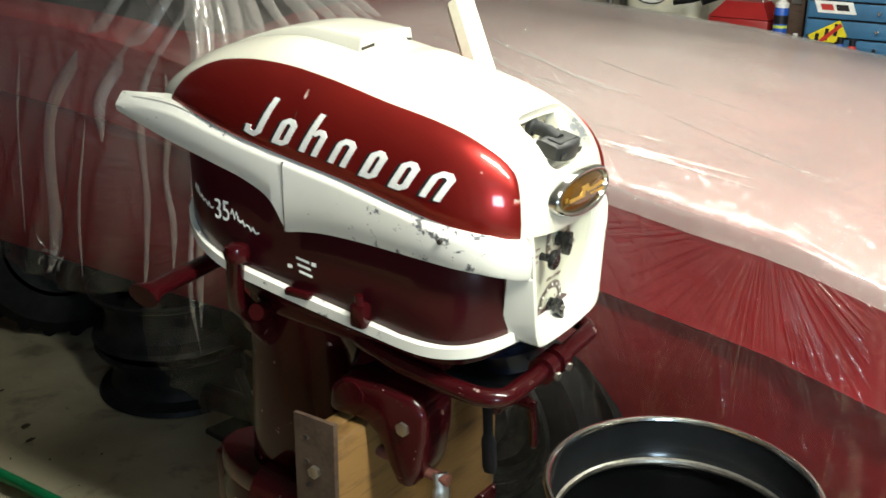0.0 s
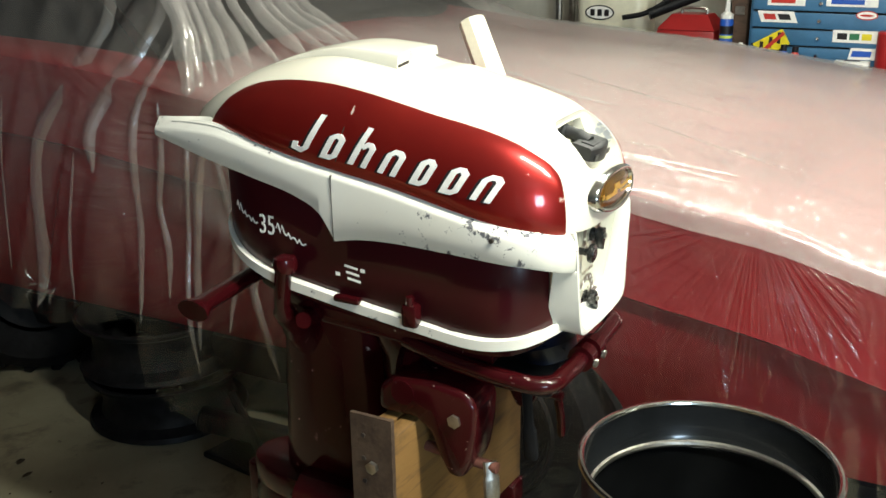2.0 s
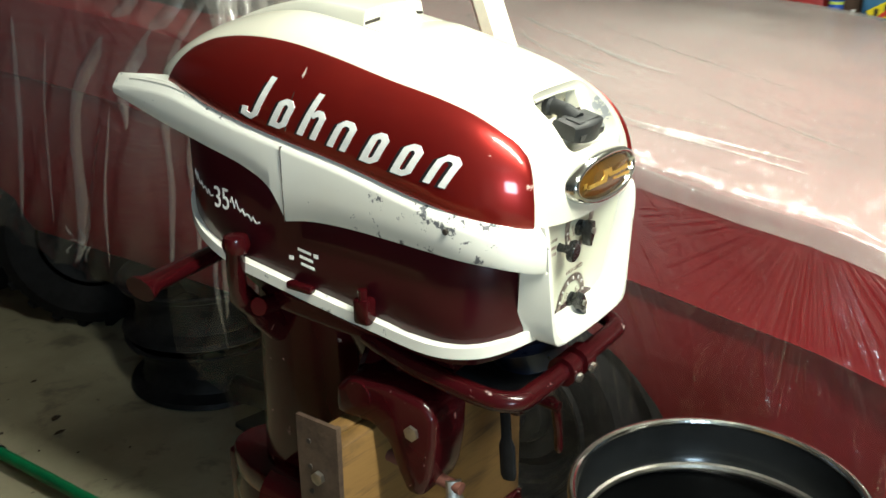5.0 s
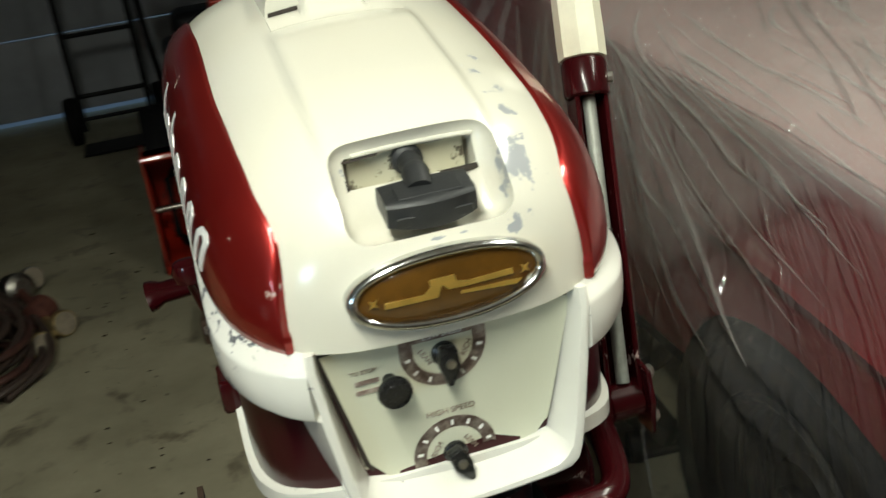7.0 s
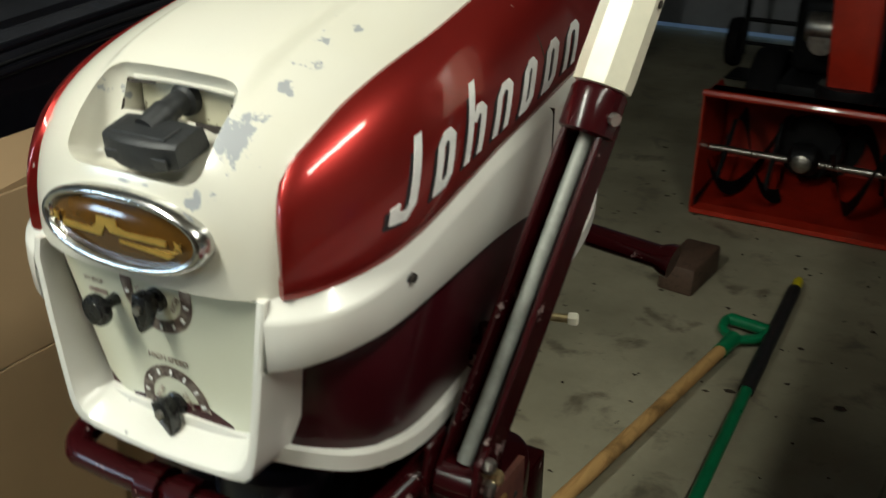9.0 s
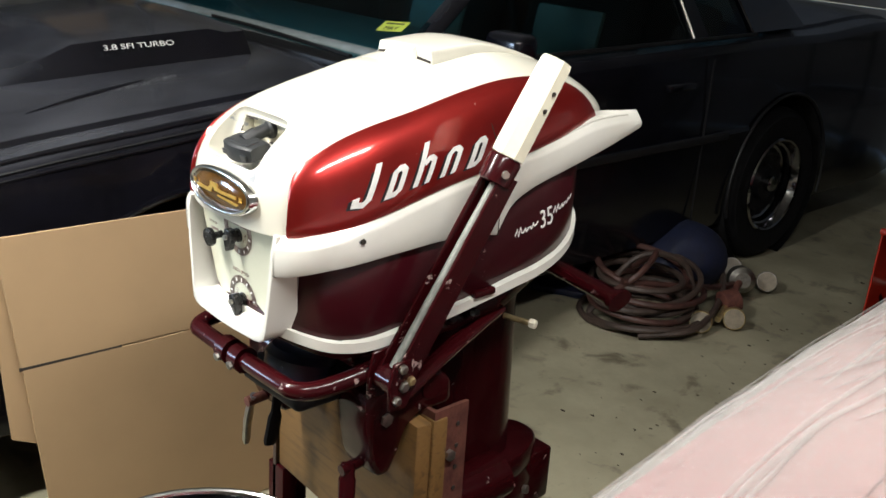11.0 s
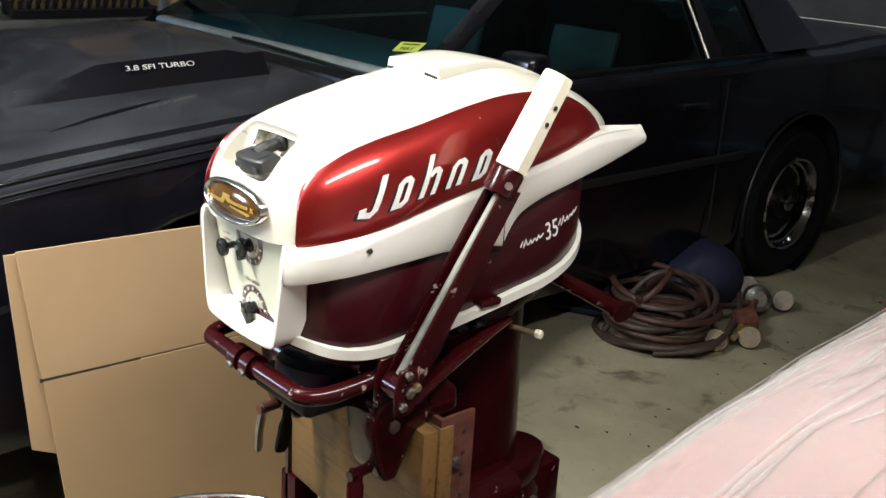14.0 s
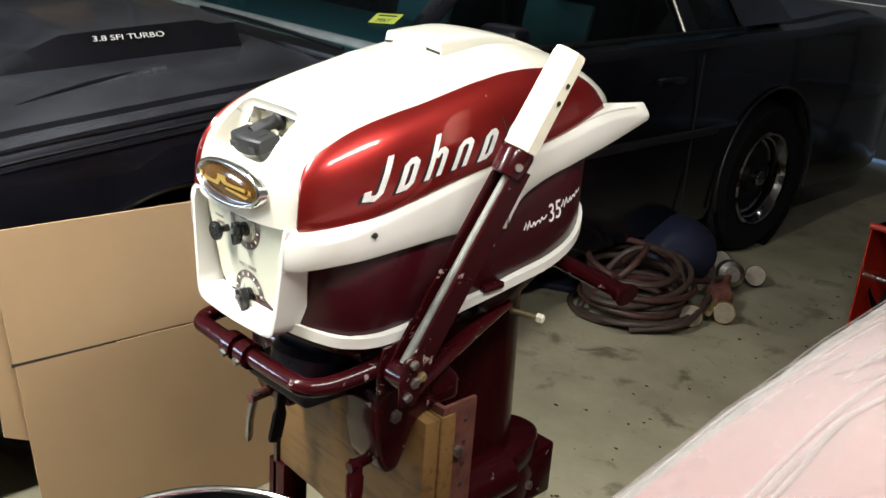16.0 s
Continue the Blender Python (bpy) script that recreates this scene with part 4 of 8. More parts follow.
arc_ring(-0.004, 1.003, 0.0225, 0.0325, -180, 0, DIAL_BROWN, "dial", panel)
for x0, x1, z0, z1 in ((-0.0365, -0.0266, 1.0032, 1.0172), (0.0186, 0.0285, 1.0032, 1.0172), (-0.0264, 0.0184, 1.0108, 1.0172)):
    part("dial_bar", bm_prism([on_panel(x, z, 0.0012) for x, z in ((x0, z0), (x1, z0), (x1, z1), (x0, z1))], (0, -0.0004, 0)), DIAL_BROWN, panel)
arc_ring(-0.004, 0.908, 0.0225, 0.0325, -14, 194, DIAL_BROWN, "dial", panel)
rx = (1, 0, 0)
nrm = (0, -1, -0.08)
for body, x, z, size, rot in (("HIGH SPEED", -0.004, 0.947, 0.0070, 0), ("LOW SPEED", -0.004, 1.0140, 0.0056, 0), ("LEAN", -0.018, 0.998, 0.0062, -62), ("RICH", 0.013, 0.998, 0.0062, 62),
                              ("LEAN", 0.009, 0.914, 0.0062, -58), ("RICH", -0.018, 0.914, 0.0062, 58), ("TO STOP", -0.064, 0.999, 0.0048, 0)):
    text_mesh(body, size, 0.0002, frame_of(on_panel(x, z, 0.0020), rx, nrm) @ pose(0, 0, 0, 0, 0, rot), DECAL_WHITE if body == "LOW SPEED" else DIAL_BROWN, "lettering", panel)
for dz in (0.009, 0.017):
    part("print_bar", bm_box((0.018, 0.0005, 0.0035), Matrix.Translation(on_panel(-0.062, 0.999 - dz, 0.0016))), DIAL_BROWN, panel)
for cx, cz, a0, a1 in ((-0.004, 1.003, -170, -10), (-0.004, 0.908, 10, 170)):
    for i in range(7):
        a = radians(a0 + (a1 - a0) * i / 6)
        part("dial_mark", bm_box((0.0022, 0.0005, 0.0042), Matrix.Translation(on_panel(cx + 0.0275 * math.cos(a), cz + 0.0275 * math.sin(a), 0.0020)) @ pose(0, 0, 0, 0, 90 - math.degrees(a), 0)), DECAL_WHITE, panel)


def lever_knob(cx, cz, name, tip):
    base = on_panel(cx, cz, 0.0)
    m = frame_of(base, rx, (0, -1, -0.05))
    hub = part(name, bm_lathe([(0.0095, 0), (0.0095, 0.004), (0.0065, 0.006), (0.006, 0.016), (0.0035, 0.018)], m, 20), BLACK_KNOB, panel, "black pointer knob")
    d = Vector((math.sin(radians(tip)), 0, -math.cos(radians(tip))))
    q = Vector((d.z, 0, -d.x))
    o = base + Vector((0, -0.008, 0))
    pts = [o - d * 0.010 + q * 0.006, o + d * 0.004 + q * 0.0075, o + d * 0.019 + q * 0.002, o + d * 0.019 - q * 0.002, o + d * 0.004 - q * 0.0075, o - d * 0.010 - q * 0.006]
    part("pointer", bm_prism(pts, (0, -0.011, 0), None, 0.0015, 2), BLACK_KNOB, hub)
    part("screw", bm_lathe([(0.0035, 0), (0.0035, 0.003)], frame_of(o + Vector((0, -0.011, 0)), rx, (0, -1, 0)), 10), STEEL, hub)


lever_knob(-0.004, 0.998, "mixture_knob", -4)
lever_knob(-0.004, 0.908, "mixture_knob", 24)
m = frame_of(on_panel(-0.046, 0.987, 0), rx, (0, -1, -0.05)) @ Matrix.Diagonal((0.88, 0.88, 0.72, 1))
choke = part("choke_knob", bm_lathe([(0.006, 0), (0.005, 0.010), (0.006, 0.018), (0.0135, 0.022), (0.0145, 0.026), (0.0135, 0.030), (0.0095, 0.0315)], m, 24), BLACK_KNOB, panel, "worn round black pull knob")
part("knob_cap", bm_lathe([(0.010, 0.0312), (0.0095, 0.0322), (0.006, 0.0326)], m, 20), BLACK_KNOB, choke, "worn glossy cap")

# oval badge
BADGE = frame_of((0.0, -0.1765, 1.063), (1, 0, 0.0), (0, -1, 0.10))


def oval(a, b, z, n=56, p=2.15):
    return [BADGE @ Vector((math.copysign(abs(math.cos(t)) ** (2 / p), math.cos(t)) * a, math.copysign(abs(math.sin(t)) ** (2 / p), math.sin(t)) * b, z - 0.75 * (math.cos(t) * a) ** 2)) for t in (2 * math.pi * i / n for i in range(n))]


bm = bmesh.new()
rings = [[bm.verts.new(p) for p in oval(a, b, z)] for a, b, z in ((0.0705, 0.0270, -0.012), (0.0705, 0.0270, 0.006), (0.0686, 0.0253, 0.0095), (0.0656, 0.0228, 0.0100), (0.0632, 0.0208, 0.0082), (0.0620, 0.0198, 0.0045))]
for a, b in zip(rings, rings[1:]):
    for k in range(56):
        bm.faces.new((a[k], a[(k + 1) % 56], b[(k + 1) % 56], b[k]))
bm.faces.new(rings[0])
badge = part("badge", bm, CHROME, motor, "oval badge with a pitted chrome rim", angle=60)
bm = bmesh.new()
lens = [[bm.verts.new(p) for p in oval(a, b, z)] for a, b, z in ((0.0627, 0.0204, 0.0048), (0.055, 0.0165, 0.0072), (0.035, 0.010, 0.0088), (0.012, 0.003, 0.0094))]
for a, b in zip(lens, lens[1:]):
    for k in range(56):
        bm.faces.new((a[k], a[(k + 1) % 56], b[(k + 1) % 56], b[k]))
bm.faces.new(lens[-1])
part("emblem_face", bm, AMBER, badge, "amber domed emblem face")


def emblem(poly, name="emblem_bar"):
    bm = bm_prism([BADGE @ Vector((x, y, 0.0088 - 0.75 * x * x - 4.0 * y * y)) for x, y in poly], BADGE.to_3x3() @ Vector((0, 0, 0.0014)))
    part(name, bm, GOLD, badge)


emblem([(-0.046, -0.0012), (-0.019, -0.0012), (-0.014, 0.0030), (-0.014, 0.0080), (0.003, 0.0080), (0.004, 0.0035), (0.012, 0.0018), (0.044, 0.0022), (0.044, -0.0016), (0.010, -0.0016), (-0.002, -0.0010), (-0.006, 0.0030), (-0.010, -0.0050), (-0.046, -0.0050)])
emblem([(0.006, -0.0062), (0.046, -0.0095), (0.050, -0.0065), (0.006, -0.0042)])
for s in (-1, 1):
    emblem([(s * (0.053 + 0.004 * math.cos(a) * (1 if i % 2 else 0.35)), 0.004 * math.sin(a) * (1 if i % 2 else 0.35)) for i, a in enumerate(2 * math.pi * k / 8 for k in range(8))], "emblem_star")

# starter grip
GRIP = pose(0.002, -0.146, 1.113, 14, 0, 0)
bm = bmesh.new()
gr = []
for i in range(13):
    u = -1 + i / 6
    w, d, h, cy = 0.0310, 0.0180 - 0.003 * u * u, 0.0112 - 0.0026 * u * u, 0.004 * u * u
    gr.append([bm.verts.new(GRIP @ Vector((u * w * (1 if abs(u) < 0.99 else 1.02), cy + d * (1 - 0.16 * math.sin(a)) * math.copysign(abs(math.cos(a)) ** 0.24, math.cos(a)), h * math.copysign(abs(math.sin(a)) ** 0.24, math.sin(a)) - 0.001))) for a in (2 * math.pi * k / 20 for k in range(20))])
for a, b in zip(gr, gr[1:]):
    for k in range(20):
        bm.faces.new((a[k], a[(k + 1) % 20], b[(k + 1) % 20], b[k]))
bm.faces.new(gr[0])
bm.faces.new(gr[-1][::-1])
grip = part("starter_grip", bm, BLACK_RUBBER, motor, "black rubber recoil starter grip")
part("grip_rib", bm_box((0.054, 0.0016, 0.008), GRIP @ Matrix.Translation((0, -0.0158, -0.004)), 0.0007, 1), BLACK_RUBBER, grip)
part("grip_rib", bm_box((0.046, 0.018, 0.0016), GRIP @ Matrix.Translation((0, 0.000, 0.0096)), 0.0007, 1), BLACK_RUBBER, grip)
part("grip_neck", bm_tube(smooth_path([(-0.002, -0.144, 1.119), (0.0, -0.125, 1.128), (0.0, -0.110, 1.131), (0.0, -0.095, 1.130)]), [0.010] * 6 + [0.0085] * 6 + [0.0115] * 7, 16), BLACK_RUBBER, grip)

# raised air scoop on top of the hood: its lip stands over two slots and its middle runs out into the hood
SCOOP_W, SCOOP_Y = 0.0575, 0.108


def scoop(y, u):
    a = abs(u)
    x = u * SCOOP_W
    t = max(0, (y - SCOOP_Y) / 0.20)
    h = 0.0165 * max(0, 1 - t) ** 0.8
    middle = max(0, min(1, (0.50 - a) / 0.10))
    if y < SCOOP_Y:
        f = (SCOOP_Y - y) / 0.028
        h *= (1 - f) ** 2 * (3 - 2 * (1 - f)) * middle if f < 1 else 0
    wall = 1 - max(0, (a - 0.90) / 0.10) ** 2.2
    return Vector((x, y, hood_z(x, y) + 0.0008 + h * wall))


us = [-1 + 0.10 * i / 5 for i in range(5)] + [-0.90 + 1.80 * i / 36 for i in range(37)] + [0.92 + 0.02 * i for i in range(5)]
bm, _ = bm_grid(scoop, [SCOOP_Y - 0.030 + 0.030 * i / 8 for i in range(8)] + [SCOOP_Y - 0.0004] + [SCOOP_Y + 0.20 * i / 22 for i in range(23)], us)
ext = bmesh.ops.extrude_edge_only(bm, edges=[e for e in bm.edges if e.is_boundary])
for v in ext["geom"]:
    if isinstance(v, bmesh.types.BMVert):
        v.co.z -= 0.012
part("air_scoop", bm, WHITE, hood, "raised cream air scoop on top of the hood", angle=48)
# dark blocks in place of the shade inside the two slots
for sx in (-1, 1):
    x0, x1 = sorted((sx * 0.0285, sx * 0.0545))
    part("scoop_slot", bm_prism([Vector((x, SCOOP_Y - 0.0016, hood_z(x, SCOOP_Y) + dz)) for x, dz in ((x0, 0.0012), (x1, 0.0012), (x1, 0.0046), (x0, 0.0046))], (0, 0.003, 0)), GRIME_GAP_SHADE, hood)


# ---- outboard motor: marks, handles, leg and clamp ----
def flank(y, z, side, lift=0.0):
    """A place on a side panel or on the tub below it."""
    if z > BAND_TOP(y) - 0.004:
        z0, z1 = BAND_TOP(y) - 0.006, PANEL_TOP(y)
        p = panel_xyz(y, min(1, max(0, (z - z0) / (z1 - z0))), 0.0035, side)
        return Vector((p[0] + side * lift, p[1], z))
    return Vector((side * (tub_w(y, z) + lift), y, z))


def ribbon(pts, w, closed=False):
    """Left and right edges of a mitred line of width w in (u, v), cut into short steps."""
    fine = []
    n = len(pts)
    for i in range(n if closed else n - 1):
        (u0, v0), (u1, v1) = pts[i], pts[(i + 1) % n]
        k = max(1, int(math.hypot(u1 - u0, v1 - v0) / 0.006))
        fine += [(u0 + (u1 - u0) * t / k, v0 + (v1 - v0) * t / k) for t in range(k)]
    if not closed:
        fine.append(pts[-1])
    left, right = [], []
    n = len(fine)
    for i, (u, v) in enumerate(fine):
        p = fine[(i - 1) % n] if closed or i else None
        q = fine[(i + 1) % n] if closed or i < n - 1 else None
        d0 = (u - p[0], v - p[1]) if p else (q[0] - u, q[1] - v)
        d1 = (q[0] - u, q[1] - v) if q else d0
        l0, l1 = math.hypot(*d0), math.hypot(*d1)
        n0, n1 = (-d0[1] / l0, d0[0] / l0), (-d1[1] / l1, d1[0] / l1)
        m0, m1 = n0[0] + n1[0], n0[1] + n1[1]
        k = w / max(0.6, (m0 * m0 + m1 * m1) / 2)
        left.append((u + m0 * k / 2, v + m1 * k / 2))
        right.append((u - m0 * k / 2, v - m1 * k / 2))
    return left, right, closed


def mark(rib, place, side, lift, thick, mat, name, parent, label=""):
    """A ribbon of paint on a flank, in one piece; place turns (u, v) into (y, z)."""
    left, right, closed = rib
    bm = bmesh.new()
    rows = []
    for a, b in zip(left, right):
        rows.append([bm.verts.new(flank(*place(*q), side, h)) for q, h in ((a, lift), (a, lift + thick), (b, lift + thick), (b, lift))])
    n = len(rows)
    for i in range(n if closed else n - 1):
        a, b = rows[i], rows[(i + 1) % n]
        for k in range(3):
            bm.faces.new((a[k], a[k + 1], b[k + 1], b[k]))
    if not closed:
        bm.faces.new(rows[0])
        bm.faces.new(rows[-1][::-1])
    return part(name, bm, mat, parent, label, smooth=False)


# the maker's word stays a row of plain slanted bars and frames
BAR_H, TALL_H = 0.031, 0.057


def slanted_frame(u, w, h):
    return ribbon([(u, 0.001), (u, h - 0.004), (u + 0.004, h), (u + w - 0.004, h), (u + w, h - 0.004), (u + w, 0.005), (u + w - 0.004, 0.001)], 0.0066, True)


def slanted_arch(u, w, h):
    return ribbon([(u, 0.0), (u, h - 0.005), (u + 0.004, h), (u + w - 0.004, h), (u + w, h - 0.004), (u + w, 0.0)], 0.0062)


glyphs = [ribbon([(0.001, 0.010), (0.002, 0.002), (0.011, 0.0), (0.015, 0.005), (0.015, TALL_H)], 0.0066), slanted_frame(0.038, 0.012, BAR_H),
          ribbon([(0.071, 0.0), (0.071, TALL_H)], 0.0064), ribbon([(0.0745, BAR_H - 0.006), (0.079, BAR_H), (0.082, BAR_H), (0.086, BAR_H - 0.004), (0.086, 0.0)], 0.0062), slanted_arch(0.106, 0.014, BAR_H),
          slanted_frame(0.143, 0.011, BAR_H), slanted_frame(0.176, 0.012, BAR_H), slanted_arch(0.208, 0.014, BAR_H)]
LINE = {-1: ((0.212, 1.1125), (-0.076, 1.0695)), 1: ((-0.092, 1.0665), (0.196, 1.1110))}
for side in (-1, 1):
    (ya, za), (yb, zb) = LINE[side]
    L = math.hypot(yb - ya, zb - za)
    dy, dz = (yb - ya) / L, (zb - za) / L

    def place(u, v):
        lean = 0.42 * v
        k = L / 0.226
        return (ya + dy * (u + lean) * k, za + dz * (u + lean) * k + v * (1.0 if side < 0 else 0.93))
    for g in glyphs:
        mark(g, lambda u, v: place(u - 0.0030, v - 0.0016), side, -0.002, 0.0028, INK, "mark_shadow", motor)
        mark(g, place, side, -0.002, 0.0032, SILVER, "mark_bar", motor)

# power figure with script strokes either side, drawn as plain wavy bars
for side in (-1, 1):
    s = -1 if side < 0 else 1
    yc = 0.271 if side < 0 else 0.262
    zc35 = 0.993
    m = frame_of(flank(yc, zc35, side, 0.0012), (0, s, -0.03 if side < 0 else 0.22), (side, 0, 0))
    text_mesh("35", 0.040, 0.0004, m @ Matrix.Diagonal((0.72, 1.0, 1.0, 1.0)), DECAL_WHITE, "power_figure", motor)
    for u0, u1, v0, v1 in ((-0.064, -0.018, 0.018, -0.001), (0.016, 0.066, -0.001, -0.020)):
        if side > 0:
            v0, v1 = (-0.016, -0.004) if u0 < 0 else (0.004, 0.020)
        pts = []
        for i in range(15):
            t = i / 14
            pts.append((yc + s * (u0 + (u1 - u0) * t), zc35 + v0 + (v1 - v0) * t + (0.0065 if i in (1, 3) else 0.0) + 0.0032 * math.sin(i * 2.4)))
        mark(ribbon(pts, 0.0022), lambda u, v: (u, v), side, 0.0004, 0.0006, DECAL_WHITE, "script_stroke", motor)

# shift decal on the left flank: three bars of print and two arrows
for i in range(3):
    z = 0.955 - 0.009 * i
    mark(ribbon([(0.143 - 0.002 * i, z), (0.122 - 0.002 * i, z - 0.003)], 0.0032), lambda u, v: (u, v), -1, 0.0004, 0.0006, DECAL_WHITE, "print_bar", motor)
for ya, yb, z in ((0.118, 0.111, 0.951), (0.151, 0.158, 0.941)):
    mark(ribbon([(ya, z), (yb, z)], 0.005), lambda u, v: (u, v), -1, 0.0004, 0.0006, DECAL_WHITE, "arrow_mark", motor)

# split line between the two halves of the cowl
for side in (-1, 1):
    mark(ribbon([(0.118, 1.180), (0.132, 1.150), (0.144, 1.100)], 0.0011), lambda u, v: (u, v), side, -0.0018, 0.0026, GRIME_GAP_SHADE if side < 0 else RUST_PALE, "seam_line", motor)
    part("seam_line", box_at(min(side * 0.150, side * 0.1622), max(side * 0.150, side * 0.1622), 0.1517, 0.1522, 0.990, 1.081), GRIME_GAP_SHADE, motor)

# latches and levers on the flanks
for side in (-1, 1):
    s = side
    lat = part("latch", box_at(s * 0.149 - 0.006, s * 0.149 + 0.012 * s + 0.006 * (s > 0), 0.026, 0.048, 0.888, 0.918, 0.004) if s > 0 else box_at(-0.167, -0.146, 0.026, 0.048, 0.888, 0.920, 0.004), MAROON, motor, "worn maroon latch")
    part("latch_pin", bm_tube([(s * 0.160, 0.037, 0.918), (s * 0.160, 0.037, 0.931)], 0.006, 10), MAROON, lat)
    part("seam_clip", box_at(min(s * 0.150, s * 0.162), max(s * 0.150, s * 0.162), 0.118, 0.158, 0.903, 0.913, 0.003), MAROON, motor)
    bolt(motor, (s * 0.1605, -0.081, 1.025), (s, 0, 0), 0.0035, 0.003, GRIME_GAP_SHADE, "band_screw")
# shift lever post on the left
lever = part("shift_lever", bm_tube(smooth_path([(-0.055, 0.285, 0.775), (-0.110, 0.268, 0.830), (-0.152, 0.252, 0.875), (-0.170, 0.232, 0.945)]), [0.020] * 6 + [0.016] * 6 + [0.012] * 7, 14), MAROON, motor, "maroon shift lever with a worn knob")
part("lever_knob", bm_lathe([(0.006, -0.012), (0.015, -0.010), (0.018, 0.0), (0.015, 0.010), (0.006, 0.013)], Matrix.Translation((-0.173, 0.226, 0.950)), 18), MAROON, lever)
part("lever_pivot", bm_tube([(-0.155, 0.215, 0.862), (-0.10, 0.226, 0.85)], 0.012, 12), MAROON, lever)

# rear lift handle: a flat bar across, ends flared
bm = bmesh.new()
pts = [(-0.228, 0.352, 0.878), (-0.221, 0.352, 0.879), (-0.211, 0.352, 0.880), (-0.10, 0.358, 0.884), (0.0, 0.362, 0.884), (0.10, 0.366, 0.876), (0.202, 0.369, 0.864), (0.213, 0.369, 0.863), (0.220, 0.369, 0.862)]
bm_tube(pts, [0.027, 0.026, 0.019, 0.018, 0.020, 0.018, 0.019, 0.026, 0.027], 14, bm, flat=0.62, up=(0, 0, 1))
part("lift_handle", bm, MAROON, motor, "maroon lift handle with flared ends")

# steering arm: a channel of two flanges and a rod, collar and ivory twist grip
P0, P1, P2 = Vector((0.179, -0.042, 0.851)), Vector((0.2200, 0.080, 1.101)), Vector((0.2395, 0.1486, 1.2413))
arm = part("steering_arm", bm_prism([P0 + Vector((-0.017, -0.012, -0.004)), P0 + Vector((-0.017, 0.018, -0.012)), P1 + Vector((-0.014, 0.014, -0.006)), P1 + Vector((-0.016, -0.010, 0.004))], (0.005, 0, 0), None, 0.0012, 1), MAROON, motor, "maroon steering arm folded upright")
part("arm_flange", bm_prism([P0 + Vector((0.014, -0.012, -0.004)), P0 + Vector((0.016, 0.018, -0.012)), P1 + Vector((0.014, 0.014, -0.006)), P1 + Vector((0.012, -0.010, 0.004))], (0.005, 0, 0), None, 0.0012, 1), MAROON, arm)
part("arm_web", bm_prism([P0 + Vector((-0.015, 0.018, -0.012)), P0 + Vector((0.020, 0.018, -0.012)), P1 + Vector((0.018, 0.014, -0.006)), P1 + Vector((-0.013, 0.014, -0.006))], (0, 0.004, -0.002)), MAROON, arm)
part("throttle_rod", bm_tube([P0 + Vector((0.004, 0.000, 0.004)), P1 + Vector((0.002, 0.002, 0.0))], 0.0062, 12), DULL_ROD, arm, "dull grey steel throttle rod")
d = (P2 - P1).normalized()
m = frame_of(P1 - d * 0.012, (1, 0, 0), d)
part("collar", bm_lathe([(0.019, 0), (0.0215, 0.002), (0.0215, 0.032), (0.019, 0.036)], m, 18), MAROON, arm)
part("collar_screw", bm_lathe([(0.005, 0), (0.005, 0.004)], frame_of(P1 + d * 0.006 + Vector((0.019, -0.010, 0)), d, (0.85, -0.5, 0)), 8), STEEL, arm)
grip2 = part("twist_grip", bm_lathe([(0.0200, 0.036), (0.0225, 0.037), (0.0228, 0.050), (0.0222, 0.100), (0.0214, 0.162), (0.0200, 0.1675), (0.016, 0.169)], m @ pose(0, 0, 0, 0, 0, 22), 8), IVORY, arm, "ivory plastic twist grip", angle=25)
# dark discs painted as the shade of two holes
for k in (0.105, 0.128):
    part("grip_hole", bm_lathe([(0.0032, 0), (0.0032, 0.0012)], frame_of(m @ Vector((0.0215 * 0.925, 0, k)) + Vector((0.001, 0, 0)), d, Vector((1, 0, 0)) - d * d.x), 10), GRIME_GAP_SHADE, grip2)
hub = part("arm_hub", bm_lathe([(0.015, -0.018), (0.018, -0.015), (0.018, 0.015), (0.015, 0.018)], frame_of(P0 + Vector((0.002, 0.0, -0.014)), (0, 1, 0), (1, 0, 0)), 24), MAROON, motor, "maroon steering arm pivot")
part("pivot_bolt", bm_lathe([(0.008, 0.018), (0.008, 0.026), (0.006, 0.028)], frame_of(P0 + Vector((0.002, 0.0, -0.014)), (0, 1, 0), (1, 0, 0)), 6), STEEL, hub)
for dx in (-0.022, 0.020):
    q = P0 + Vector((dx, 0, 0))
    part("fork_plate", bm_prism([q + Vector((0, -0.016, 0.020)), q + Vector((0, 0.014, 0.022)), q + Vector((0, 0.020, -0.020)), q + Vector((0, 0.006, -0.046)), q + Vector((0, -0.022, -0.044)), q + Vector((0, -0.024, -0.010))], (0.005, 0, 0), None, 0.0015, 1), MAROON, hub)
for k, (dy, dz) in enumerate(((-0.012, -0.030), (0.010, -0.008), (-0.004, 0.012))):
    part("nut", bm_lathe([(0.0065, 0), (0.0065, 0.005), (0.0045, 0.007)], frame_of(P0 + Vector((0.025, dy, dz)), (0, 1, 0), (1, 0, 0)), 6), (STEEL, BRASS, STEEL)[k], hub)
for k in range(3):
    part("linkage", bm_tube(smooth_path([P0 + Vector((-0.01 + 0.008 * k, -0.01, -0.01)), P0 + Vector((-0.03, 0.02 + 0.012 * k, 0.0)), (0.12, 0.06 + 0.02 * k, 0.868)]), 0.0035, 8), STEEL if k else BRASS, hub)
